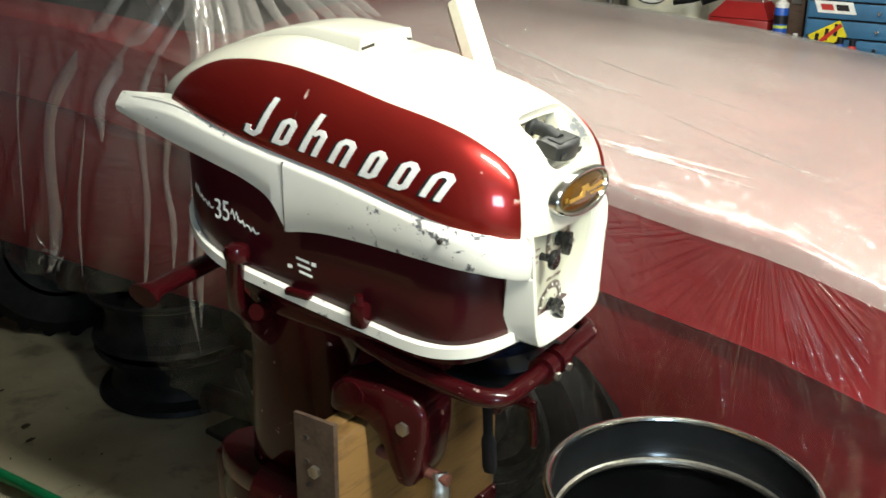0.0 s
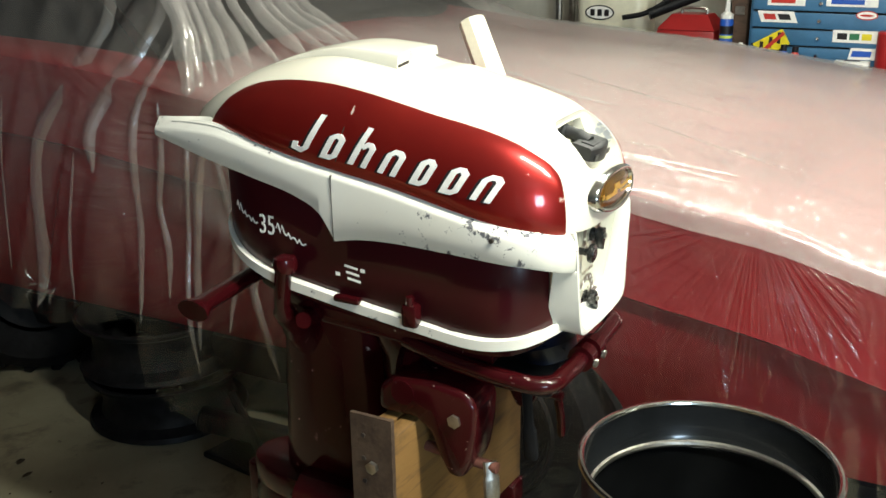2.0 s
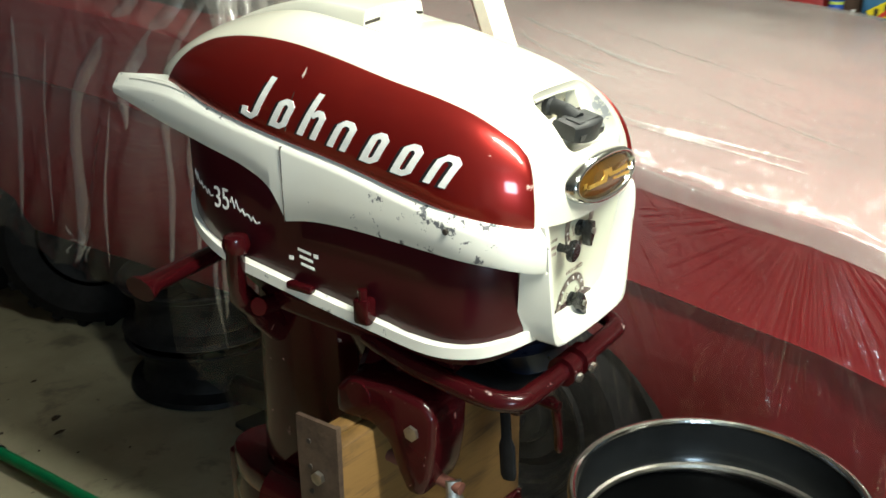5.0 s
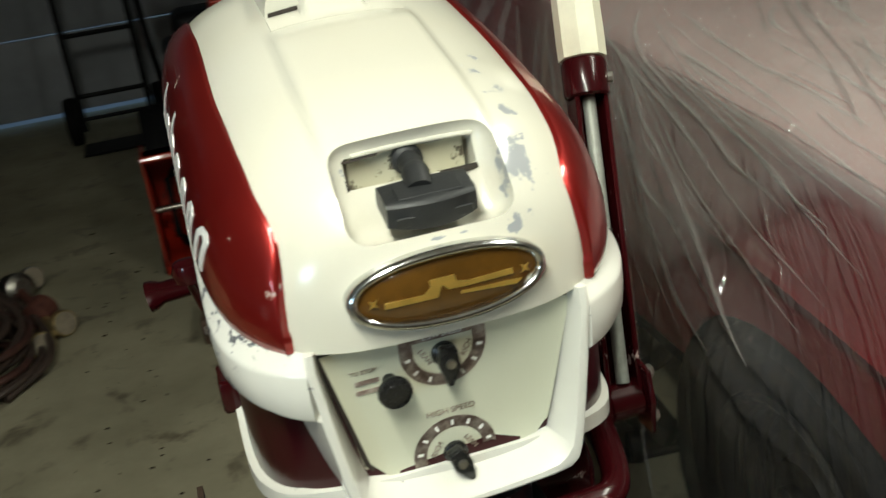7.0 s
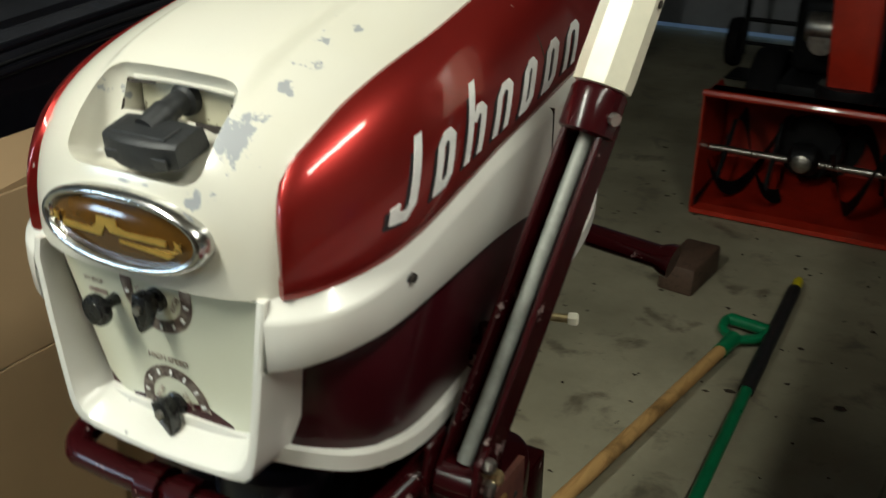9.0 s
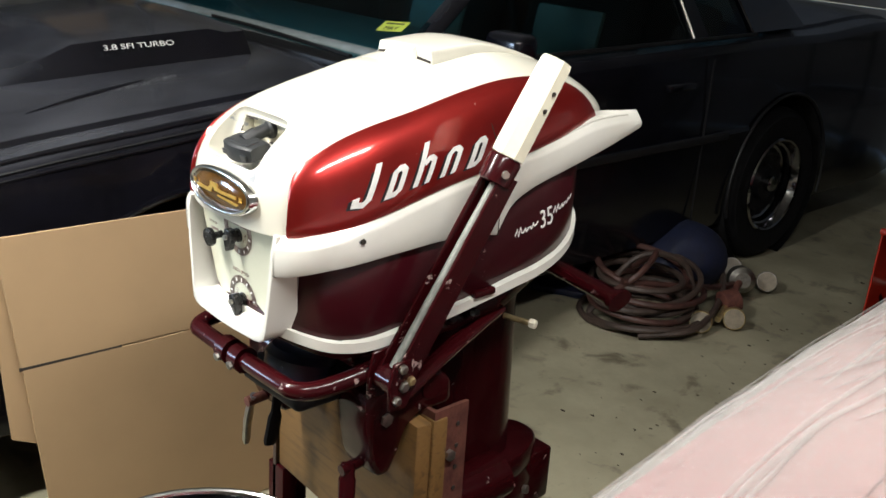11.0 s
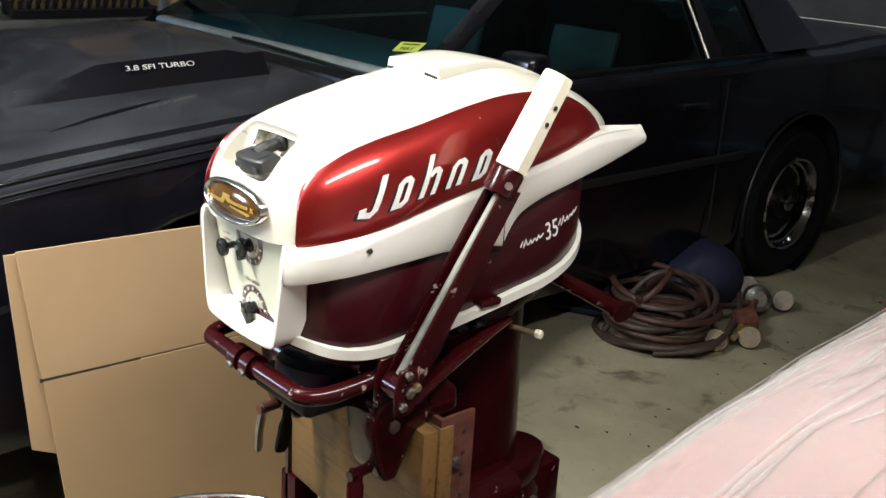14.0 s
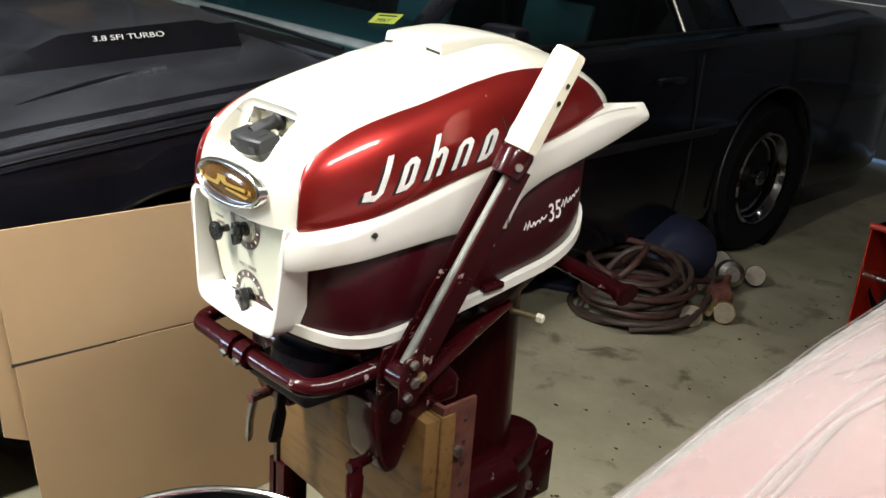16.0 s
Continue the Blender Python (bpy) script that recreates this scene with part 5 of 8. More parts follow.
# throttle tail from the pivot back to the leg
part("arm_tail", bm_tube(smooth_path([(0.165, -0.01, 0.80), (0.150, 0.07, 0.825), (0.130, 0.16, 0.845), (0.12, 0.21, 0.855)]), 0.014, 12, flat=0.55), MAROON, motor)
br = part("cable_stud", bm_tube([(0.11, 0.235, 0.832), (0.150, 0.249, 0.831)], 0.0045, 10), BRASS, motor, "brass stud with a pale cap")
part("stud_cap", bm_lathe([(0.0065, 0), (0.0075, 0.002), (0.0075, 0.009), (0.005, 0.011)], frame_of((0.150, 0.249, 0.831), (0, 0, 1), (0.95, 0.33, 0)), 6), IVORY, br)
for k in range(4):
    part("fuel_plug", bm_lathe([(0.007, 0), (0.007, 0.018), (0.0045, 0.024)], frame_of((0.126 - 0.008 * (k % 2), 0.10 + 0.018 * k, 0.862 - 0.006 * (k % 2)), (0, 1, 0), (0.8, -0.2, 0.5)), 12), BLACK_KNOB, motor)

# front carrying bar
bar = smooth_path([(0.135, 0.050, 0.862), (0.152, -0.010, 0.852), (0.148, -0.060, 0.838), (0.136, -0.118, 0.828), (0.120, -0.146, 0.827), (0.092, -0.152, 0.828), (0.0, -0.154, 0.829), (-0.092, -0.152, 0.828),
                   (-0.120, -0.146, 0.827), (-0.134, -0.118, 0.828), (-0.134, -0.060, 0.832), (-0.128, 0.010, 0.838), (-0.115, 0.070, 0.846)], 5)
cbar = part("carrying_bar", bm_tube(bar, 0.0122, 14), MAROON, motor, "chipped maroon carrying bar")
for x in (-0.026, 0.006):
    part("bar_lug", bm_tube([(x - 0.010, -0.154, 0.829), (x + 0.010, -0.154, 0.829)], 0.0185, 12), MAROON, cbar)
    bolt(cbar, (x, -0.170, 0.824), (0, -1, -0.2), 0.006, 0.005)

# powerhead support, swivel and clamp brackets
part("support_plate", bm_prism([Vector(p) for p in ((-0.12, -0.06, 0.862), (0.12, -0.06, 0.862), (0.13, 0.20, 0.880), (0.09, 0.34, 0.905), (-0.09, 0.34, 0.905), (-0.13, 0.20, 0.880))], (0, 0, -0.03), None, 0.006, 2), MAROON, motor)
part("swivel_bracket", bm_lathe([(0.045, 0.50), (0.052, 0.56), (0.050, 0.70), (0.060, 0.78), (0.075, 0.82), (0.070, 0.85)], Matrix.Translation((0.0, 0.115, 0.0)), 28), MAROON, motor)
part("fuel_cap", bm_lathe([(0.036, 0.0), (0.047, 0.006), (0.049, 0.030), (0.042, 0.040), (0.015, 0.045)], pose(0.025, -0.080, 0.790, -14, 0, 0), 26), BLUE_CAP, motor, "dark blue round cap under the cowl")
part("cap_base", box_at(-0.055, 0.085, -0.12, 0.02, 0.765, 0.800, 0.012, 3), BLACK_METAL, motor)
for s in (-1, 1):
    x = s * 0.118
    prof = [(0.102, 0.746), (0.100, 0.782), (0.078, 0.803), (0.020, 0.808), (-0.036, 0.801), (-0.052, 0.782), (-0.050, 0.740), (-0.042, 0.695), (-0.030, 0.668), (-0.008, 0.668), (0.006, 0.695), (0.020, 0.730), (0.045, 0.746), (0.085, 0.744)]
    cl = part("clamp_bracket", bm_prism([Vector((x - (0.030 if s < 0 else 0.042), y, z)) for y, z in prof], (0.072, 0, 0), None, 0.010, 3), MAROON, motor, "rounded maroon clamp bracket")
    part("clamp_rib", bm_tube(smooth_path([(x - s * 0.02, 0.08, 0.785), (x - s * 0.05, 0.09, 0.80), (x - s * 0.09, 0.10, 0.80)]), 0.020, 10), MAROON, cl)
    bolt(cl, (x + s * 0.030, -0.020, 0.757), (s, 0, 0), 0.010, 0.004)
    sc = part("clamp_screw", bm_tube([(x, -0.070, 0.682), (x, 0.045, 0.690)], 0.008, 12), RUST if s < 0 else MAROON, cl, "clamp screw")
    hp = [(x, -0.058, 0.690), (x + s * 0.004, -0.062, 0.668), (x + s * 0.007, -0.065, 0.640), (x + s * 0.008, -0.066, 0.608)]
    part("screw_handle", bm_tube(smooth_path(hp), [0.010] * 6 + [0.012] * 6 + [0.011] * 6 + [0.008], 10, flat=0.55), STEEL if s < 0 else MAROON, sc)
    part("screw_pad", bm_lathe([(0.020, 0), (0.020, 0.006), (0.012, 0.010)], frame_of((x, 0.052, 0.690), (1, 0, 0), (0, -1, 0)), 18), STEEL, sc)
part("tilt_tube", bm_tube([(-0.150, 0.06, 0.782), (0.150, 0.06, 0.782)], 0.018, 16), MAROON, motor)
part("tow_shackle", bm_tube(smooth_path([(-0.028, -0.072, 0.765), (-0.030, -0.078, 0.700), (-0.034, -0.084, 0.655)]), [0.008] * 6 + [0.012] * 6 + [0.009], 10, flat=0.5), BLACK_METAL, motor)

# leg: a streamlined column, flange, cavitation plate and gearcase
def leg_ring(z):
    t = max(0, min(1, (0.87 - z) / 0.40))
    return 0.165 - 0.01 * t, 0.344 + 0.030 * t, 0.066 - 0.016 * t


bm = bmesh.new()
rings = []
for z in [0.875, 0.85, 0.82, 0.78, 0.70, 0.62, 0.56, 0.53]:
    y0, y1, w = leg_ring(z)
    ring = []
    for k in range(28):
        a = 2 * math.pi * k / 28
        c, s = math.cos(a), math.sin(a)
        ring.append(bm.verts.new((math.copysign(abs(s) ** 0.75, s) * w, (y0 + y1) / 2 + math.copysign(abs(c) ** 0.8, c) * (y1 - y0) / 2, z)))
    rings.append(ring)
for a, b in zip(rings, rings[1:]):
    for k in range(28):
        bm.faces.new((a[k], a[(k + 1) % 28], b[(k + 1) % 28], b[k]))
bm.faces.new(rings[0])
bm.faces.new(rings[-1][::-1])
leg = part("leg", bm, MAROON, motor, "maroon exhaust leg")
part("leg_flange", bm_prism([Vector((0.075 * math.copysign(abs(math.sin(a)) ** 0.8, math.sin(a)), 0.285 + 0.155 * math.cos(a), 0.53)) for a in (2 * math.pi * k / 30 for k in range(30))], (0, 0, -0.045), None, 0.008, 2), MAROON, leg)
part("flange_skirt", bm_lathe([(0.05, 0.12), (0.075, 0.20), (0.082, 0.36), (0.095, 0.46), (0.085, 0.49)], pose(0, 0.30, 0) @ Matrix.Diagonal((0.8, 1.55, 1, 1)), 26), MAROON, leg)
part("side_boss", bm_tube([(0.060, 0.150, 0.500), (0.070, 0.30, 0.515)], [0.045, 0.040], 16), MAROON, leg)
part("side_boss", bm_tube([(-0.060, 0.150, 0.500), (-0.070, 0.30, 0.515)], [0.045, 0.040], 16), MAROON, leg)
part("tail_bracket", box_at(-0.025, 0.055, 0.39, 0.455, 0.40, 0.503, 0.006), MAROON, leg)
bolt(leg, (0.016, 0.432, 0.502), (0, 0, 1), 0.0105, 0.012, CHROME)
for s in (-1, 1):
    bolt(leg, (s * 0.090, 0.345, 0.475), (s, 0.3, 0.2), 0.008, 0.007)
    bolt(leg, (s * 0.048, 0.30, 0.70), (s, 0, 0), 0.004, 0.003)
part("gearcase", bm_lathe([(0.01, -0.16), (0.040, -0.10), (0.052, 0.0), (0.048, 0.10), (0.03, 0.16)], pose(0, 0.29, 0.17, -90, 0, 0), 20), MAROON, motor)

# ---- stand that the motor hangs on ----
stand = thing("motor_stand", (-0.02, 0.08, 0.0), "home-made motor stand of rusty angle iron and a wooden board", "motor stand")
B0, B1 = Vector((-0.204, 0.046, 0)), Vector((0.166, 0.021, 0))
u = (B1 - B0).normalized()
n = Vector((-u.y, u.x, 0))
for z0, z1, mt in ((0.49, 0.739, BOARD),):
    poly = [B0 + Vector((0, 0, z0)), B1 + Vector((0, 0, z0)), B1 + Vector((0, 0, z1)), B0 + Vector((0, 0, z1))]
    part("board", bm_prism(poly, n * 0.026, None, 0.003, 2), mt, stand, "oil-stained varnished wooden board")
    part("board", bm_prism([p + n * 0.029 for p in poly], n * 0.026, None, 0.003, 2), mt, stand)


def angle_post(cx, cy, sx, top, mat, name="post"):
    """Upright angle iron with holes marked by bolts, splayed a little at the foot."""
    bm = bmesh.new()
    lean = Vector((-0.05 * sx, 0, -1)) * top
    a, t = 0.064, 0.006
    poly = [Vector((0, 0, 0)), Vector((0, a, 0)), Vector((sx * t, a, 0)), Vector((sx * t, t, 0)), Vector((sx * 0.008, t, 0)), Vector((sx * 0.008, 0, 0))] if sx > 0 else [Vector((0, 0, 0)), Vector((0, a, 0)), Vector((sx * t, a, 0)), Vector((sx * t, t, 0)), Vector((sx * 0.045, t, 0)), Vector((sx * 0.045, 0, 0))]
    bm_prism([Vector((cx, cy, top)) + p for p in poly], (0.0, 0.0, -top), bm)
    ob = part(name, bm, mat, stand, "rusty angle-iron post", smooth=False)
    for k in range(2):
        bolt(ob, (cx - sx * 0.001, cy + 0.030, top - 0.075 - 0.13 * k), (-sx, 0, 0), 0.009, 0.006)
    # dark discs stand for the shade inside the holes
    for k in range(5):
        bm2 = bm_lathe([(0.0035, 0), (0.0035, 0.0012)], frame_of((cx - sx * 0.0006, cy + 0.044, top - 0.03 - 0.035 * k), (0, 1, 0), (-sx, 0, 0)), 8)
        part("hole", bm2, GRIME_GAP_SHADE, ob)
    return ob


angle_post(-0.213, 0.040, 1, 0.773, RUST_PALE)
angle_post(0.166, 0.053, -1, 0.751, RUST)
for x in (-0.205, 0.145):
    part("leg", box_at(x - 0.022, x + 0.022, 0.016 if x > 0 else 0.040, 0.046 if x > 0 else 0.090, 0.0, 0.49, 0.003), MAROON, stand, "dark maroon steel leg")
    part("foot", box_at(x - 0.028, x + 0.028, -0.28, 0.62, 0.0, 0.045, 0.004), BLACK_METAL, stand)
part("cross_bar", box_at(-0.20, 0.14, 0.50, 0.545, 0.046, 0.09, 0.004), BLACK_METAL, stand)

# ---- open drum ----
drum = thing("oil_drum", (0.128, -0.300, 0.0), "open black steel drum with a bright worn rim, dark blue outside", "drum")
m = Matrix.Translation((0.128, -0.300, 0))
R = 0.187
part("shell", bm_lathe([(R - 0.004, 0.0), (R, 0.01), (R, 0.20), (R + 0.006, 0.215), (R, 0.23), (R, 0.41), (R + 0.006, 0.425), (R, 0.44), (R, 0.619)], m, 64, cap=False), DRUM_BLUE, drum)
part("liner", bm_lathe([(R - 0.003, 0.619), (R - 0.003, 0.567), (R - 0.012, 0.553), (R - 0.003, 0.538), (R - 0.003, 0.02), (0.001, 0.018)], m, 64, cap=False), DRUM_BLACK, drum, "glossy black inside")
# a glossy black bead given bright steel to paint in its highlight
part("inner_bead", bm_tube([(0.128 + (R - 0.009) * math.cos(a), -0.300 + (R - 0.009) * math.sin(a), 0.553) for a in (2 * math.pi * k / 72 for k in range(72))], 0.006, 8, closed=True), STEEL, drum, "bead inside the drum, bright steel for its highlight")
part("rim", bm_tube([(0.128 + (R + 0.001) * math.cos(a), -0.300 + (R + 0.001) * math.sin(a), 0.622) for a in (2 * math.pi * k / 72 for k in range(72))], 0.0055, 10, closed=True), CHROME, drum, "bright worn rolled rim")
part("base", bm_lathe([(0.001, 0.002), (R - 0.005, 0.002), (R - 0.005, 0.012), (0.001, 0.012)], m, 48), DRUM_BLUE, drum)


# ---- wheels ----
def wheel_parts(parent, c, r, width, side, rim_r, rim_mat, spokes, group=""):
    """A tyre and a rim at c; the wheel's outer face looks along side * x."""
    m = frame_of(c, (0, 1, 0), (side, 0, 0))
    w = width / 2
    wh = part("wheel", bm_lathe([(rim_r - 0.005, -w), (r - 0.035, -w - 0.004), (r - 0.010, -w + 0.02), (r, -w + 0.045), (r, w - 0.045), (r - 0.010, w - 0.02), (r - 0.035, w + 0.004), (rim_r + 0.012, w), (rim_r - 0.004, w - 0.008)], m, 48, cap=False), TYRE, parent, "black rubber tyre")
    part("rim", bm_lathe([(rim_r, w - 0.002), (rim_r - 0.006, w + 0.006), (rim_r - 0.014, w + 0.002), (rim_r - 0.020, w - 0.012), (rim_r - 0.026, w - 0.030), (rim_r - 0.034, w - 0.034), (rim_r - 0.040, w - 0.060), (rim_r - 0.052, w - 0.066)], m, 48, cap=False), rim_mat, wh, "bright chrome rim" if rim_mat == CHROME_RIM else "steel rim")
    part("disc", bm_lathe([(rim_r - 0.050, w - 0.066), (rim_r - 0.075, w - 0.050), (0.080, w - 0.058), (0.070, w - 0.035), (0.001, w - 0.030)], m, 40, cap=False), BLACK_METAL, wh, "dark wheel centre")
    for k in range(spokes):
        a = 2 * math.pi * k / spokes
        q = m @ pose(0, 0, 0, 0, 0, math.degrees(a))
        part("spoke", bm_prism([q @ Vector(p) for p in ((rim_r - 0.085, -0.018, w - 0.052), (rim_r - 0.058, -0.022, w - 0.058), (rim_r - 0.058, 0.022, w - 0.058), (rim_r - 0.085, 0.018, w - 0.052))], q.to_3x3() @ Vector((0, 0, 0.006)), None, 0.002, 1), BLACK_METAL, wh)
    part("hub_cap", bm_lathe([(0.034, w - 0.035), (0.034, w - 0.012), (0.028, w - 0.004), (0.001, w - 0.002)], m, 24, cap=False), rim_mat, wh)
    return wh


# ---- black coupe ----
black = thing("car", (-1.90, 1.9, 0.0), "parked black two-door coupe with chrome wheels", "car", "parked cars")
XC, HW = -1.90, 0.905
TOPZ = curve1([(-0.66, 0.56), (-0.62, 0.70), (-0.56, 0.765), (-0.3, 0.832), (0.3, 0.902), (0.75, 0.938), (0.95, 0.950), (1.3, 0.958), (3.0, 0.985), (3.3, 0.985), (4.2, 0.965), (4.30, 0.90), (4.34, 0.66)])
SIDE = [(0.80, 0.20), (0.872, 0.215), (0.885, 0.26), (0.893, 0.40), (0.902, 0.56), (0.905, 0.60), (0.897, 0.615), (0.898, 0.70)]


def body_section(y):
    zt = TOPZ(y)
    nose = max(0, min(1, (-0.45 - y) / 0.2)) + max(0, min(1, (y - 4.1) / 0.24))
    k = 1 - 0.06 * nose
    s = (zt - 0.20) / (0.96 - 0.20)
    pts = [(x * k, 0.20 + (z - 0.20) * min(1, s * 1.05)) for x, z in SIDE]
    pts += [(0.886 * k, zt - 0.065), (0.876 * k, zt - 0.050), (0.858 * k, zt - 0.036), (0.80 * k, zt - 0.026), (0.775 * k, zt - 0.024), (0.765 * k, zt - 0.012), (0.60 * k, zt + 0.002), (0.42 * k, zt + 0.008), (0.30 * k, zt + 0.010), (0.0, zt + 0.012)]
    return pts


bm = bmesh.new()
rows = []
bys = [-0.66, -0.64, -0.60, -0.54, -0.45] + [-0.3 + 0.15 * i for i in range(30)] + [4.15, 4.22, 4.28, 4.32, 4.34]
for y in bys:
    half = body_section(y)
    loop = half + [(-x, z) for x, z in half[::-1][1:]]
    rows.append([bm.verts.new((XC + x, y, z)) for x, z in loop])
for a, b in zip(rows, rows[1:]):
    n = len(a)
    for k in range(n):
        bm.faces.new((a[k], a[(k + 1) % n], b[(k + 1) % n], b[k]))
bm.faces.new(rows[0])
bm.faces.new(rows[-1][::-1])
cutters = [box_at(XC - 0.77, XC + 0.77, 1.32, 2.95, 0.40, 1.3)]
for y in (0.335, 3.08):
    for s in (-1, 1):
        cutters.append(bm_lathe([(0.372, -0.25), (0.372, 0.06)], frame_of((XC + s * HW, y, 0.345), (0, 1, 0), (s, 0, 0)), 40))
body = part("body", cut(bm, cutters), CAR_BLACK, black, "glossy black body panels", angle=28)
for y in (0.335, 3.08):
    for s in (-1, 1):
        wheel_parts(black, (XC + s * (HW - 0.115), y, 0.33), 0.33, 0.215, s, 0.205, CHROME_RIM, 8)
        part("wheel_well", bm_lathe([(0.371, -0.26), (0.371, 0.0)], frame_of((XC + s * (HW - 0.01), y, 0.345), (0, 1, 0), (s, 0, 0)), 40, cap=False), DARK, black)
        part("arch_trim", bm_tube([(XC + s * (HW + 0.001), y + 0.378 * math.cos(a), 0.345 + 0.378 * math.sin(a)) for a in (radians(-15 + 210 * k / 30) for k in range(31))], 0.006, 8), CHROME_RIM if y < 1 else CAR_TRIM, black)
# hood bulge
bm = bmesh.new()
rows = []
for i in range(15):
    y = 0.02 + 0.76 * i / 14
    h = 0.078 * min(1, (i / 5) ** 1.2) * (1 if i < 13 else 0.8)
    w = 0.32 + 0.08 * i / 14
    zt = TOPZ(y) + 0.006
    rows.append([bm.verts.new((XC + x, y, z)) for x, z in ((-w - 0.05, zt - 0.012), (-w - 0.03, zt + h * 0.3), (-w, zt + h), (-w * 0.5, zt + h + 0.012), (0, zt + h + 0.016), (w * 0.5, zt + h + 0.012), (w, zt + h), (w + 0.03, zt + h * 0.3), (w + 0.05, zt - 0.012))])
for a, b in zip(rows, rows[1:]):
    for k in range(8):
        bm.faces.new((a[k], a[k + 1], b[k + 1], b[k]))
bm.faces.new(rows[-1])
bulge = part("hood_bulge", bm, CAR_BLACK, body)
text_mesh("3.8 SFI TURBO", 0.026, 0.0012, frame_of((XC + 0.392, 0.462, TOPZ(0.462) + 0.064), (0.08, 1, 0.075), (0.85, 0, 0.5)) @ Matrix.Diagonal((1.28, 0.8, 1, 1)), SILVER, "hood_lettering", bulge, label="raised silver lettering on the hood")
for s in (-1, 1):
    part("fender_crease", bm_tube([(XC + s * 0.853, -0.42 + 0.1 * k, TOPZ(-0.42 + 0.1 * k) - 0.030) for k in range(16)], [0.001 + 0.0075 * min(1, k / 6) for k in range(16)], 12), CAR_GLOSS, body)
    part("fender_crease", bm_tube([(XC + s * 0.882, -0.42 + 0.1 * k, TOPZ(-0.42 + 0.1 * k) - 0.062) for k in range(16)], [0.001 + 0.0075 * min(1, k / 6) for k in range(16)], 12), CAR_GLOSS, body)
    part("hood_crease", bm_tube([(XC + s * (0.625 - 0.115 * k / 9), 0.06 + 0.045 * k, TOPZ(0.06 + 0.045 * k) + 0.000) for k in range(10)], [0.001 + 0.0085 * math.sin(math.pi * k / 9) for k in range(10)], 12), CAR_GLOSS, body)
    part("fender_line", bm_tube([(XC + s * 0.878, -0.5 + 0.1 * k, TOPZ(-0.5 + 0.1 * k) - 0.047) for k in range(17)], 0.0025, 6), CAR_TRIM, body)
    part("door_gap", box_at(XC + s * 0.905 - 0.004, XC + s * 0.905 + 0.0015, 1.28, 1.286, 0.28, 0.9), CAR_TRIM, body)
    part("door_gap", box_at(XC + s * 0.905 - 0.004, XC + s * 0.905 + 0.0015, 2.46, 2.466, 0.28, 0.9), CAR_TRIM, body)
    part("side_moulding", bm_tube([(XC + s * 0.906, 0.75, 0.59), (XC + s * 0.909, 1.2, 0.60), (XC + s * 0.909, 2.62, 0.60)], 0.010, 8, flat=1.6), CAR_TRIM, body)
    part("door_handle", box_at(XC + s * 0.90 - 0.012, XC + s * 0.90 + 0.012, 2.20, 2.36, 0.80, 0.825, 0.004), CAR_BLACK, body)
    mir = part("mirror", bm_box((0.15, 0.09, 0.10), pose(XC + s * 0.945, 1.33, 1.005), 0.025, 3), CAR_BLACK, black, "black door mirror")
    part("mirror_foot", box_at(XC + s * 0.90 - 0.03, XC + s * 0.90 + 0.03, 1.31, 1.36, 0.95, 0.965, 0.004), CAR_BLACK, mir)
# greenhouse
roof = part("roof", bm_box((1.26, 1.22, 0.05), Matrix.Translation((XC, 2.32, 1.372)), 0.022, 3), CAR_BLACK, black, "black roof")


for s in (-1, 1):
    X = lambda f: XC + s * f
    part("a_pillar", bm_prism([Vector(p) for p in ((X(0.845), 0.985, 0.952), (X(0.845), 1.055, 0.955), (X(0.615), 1.80, 1.375), (X(0.615), 1.71, 1.375))], (-s * 0.045, 0, 0), None, 0.006, 1), CAR_BLACK, roof)
    part("b_pillar", bm_prism([Vector(p) for p in ((X(0.850), 2.40, 0.965), (X(0.850), 2.50, 0.965), (X(0.625), 2.44, 1.36), (X(0.625), 2.37, 1.36))], (-s * 0.04, 0, 0), None, 0.005, 1), CAR_BLACK, roof)
    part("b_pillar_trim", bm_tube([(X(0.853), 2.395, 0.965), (X(0.630), 2.365, 1.355)], 0.006, 6), STEEL, roof)
    part("c_pillar", bm_prism([Vector(p) for p in ((X(0.850), 2.80, 0.972), (X(0.850), 3.20, 0.985), (X(0.72), 3.30, 0.985), (X(0.615), 2.93, 1.36), (X(0.625), 2.70, 1.36))], (-s * 0.06, 0, 0), None, 0.006, 1), CAR_BLACK, roof)
    part("belt_trim", bm_tube([(X(0.858), 1.05, 0.955), (X(0.858), 2.80, 0.972)], 0.008, 6), CAR_TRIM, roof)
    part("door_glass", bm_prism([Vector(p) for p in ((X(0.835), 1.05, 0.956), (X(0.835), 2.41, 0.965), (X(0.618), 2.38, 1.355), (X(0.618), 1.79, 1.36))], (-s * 0.004, 0, 0)), SIDE_GLASS, roof, "tinted door glass", smooth=False)
    part("quarter_glass", bm_prism([Vector(p) for p in ((X(0.835), 2.49, 0.966), (X(0.835), 2.81, 0.972), (X(0.618), 2.71, 1.355), (X(0.618), 2.43, 1.355))], (-s * 0.004, 0, 0)), SIDE_GLASS, roof, smooth=False)
wind = part("windshield", bm_prism([Vector(p) for p in ((XC - 0.83, 0.975, 0.954), (XC + 0.83, 0.975, 0.954), (XC + 0.61, 1.735, 1.368), (XC - 0.61, 1.735, 1.368))], (0, 0.004, -0.003)), CAR_GLASS, roof, "teal-tinted windshield", smooth=False)
part("rear_glass", bm_prism([Vector(p) for p in ((XC - 0.72, 3.29, 0.986), (XC + 0.72, 3.29, 0.986), (XC + 0.60, 2.91, 1.36), (XC - 0.60, 2.91, 1.36))], (0, -0.004, -0.003)), CAR_GLASS, roof, smooth=False)
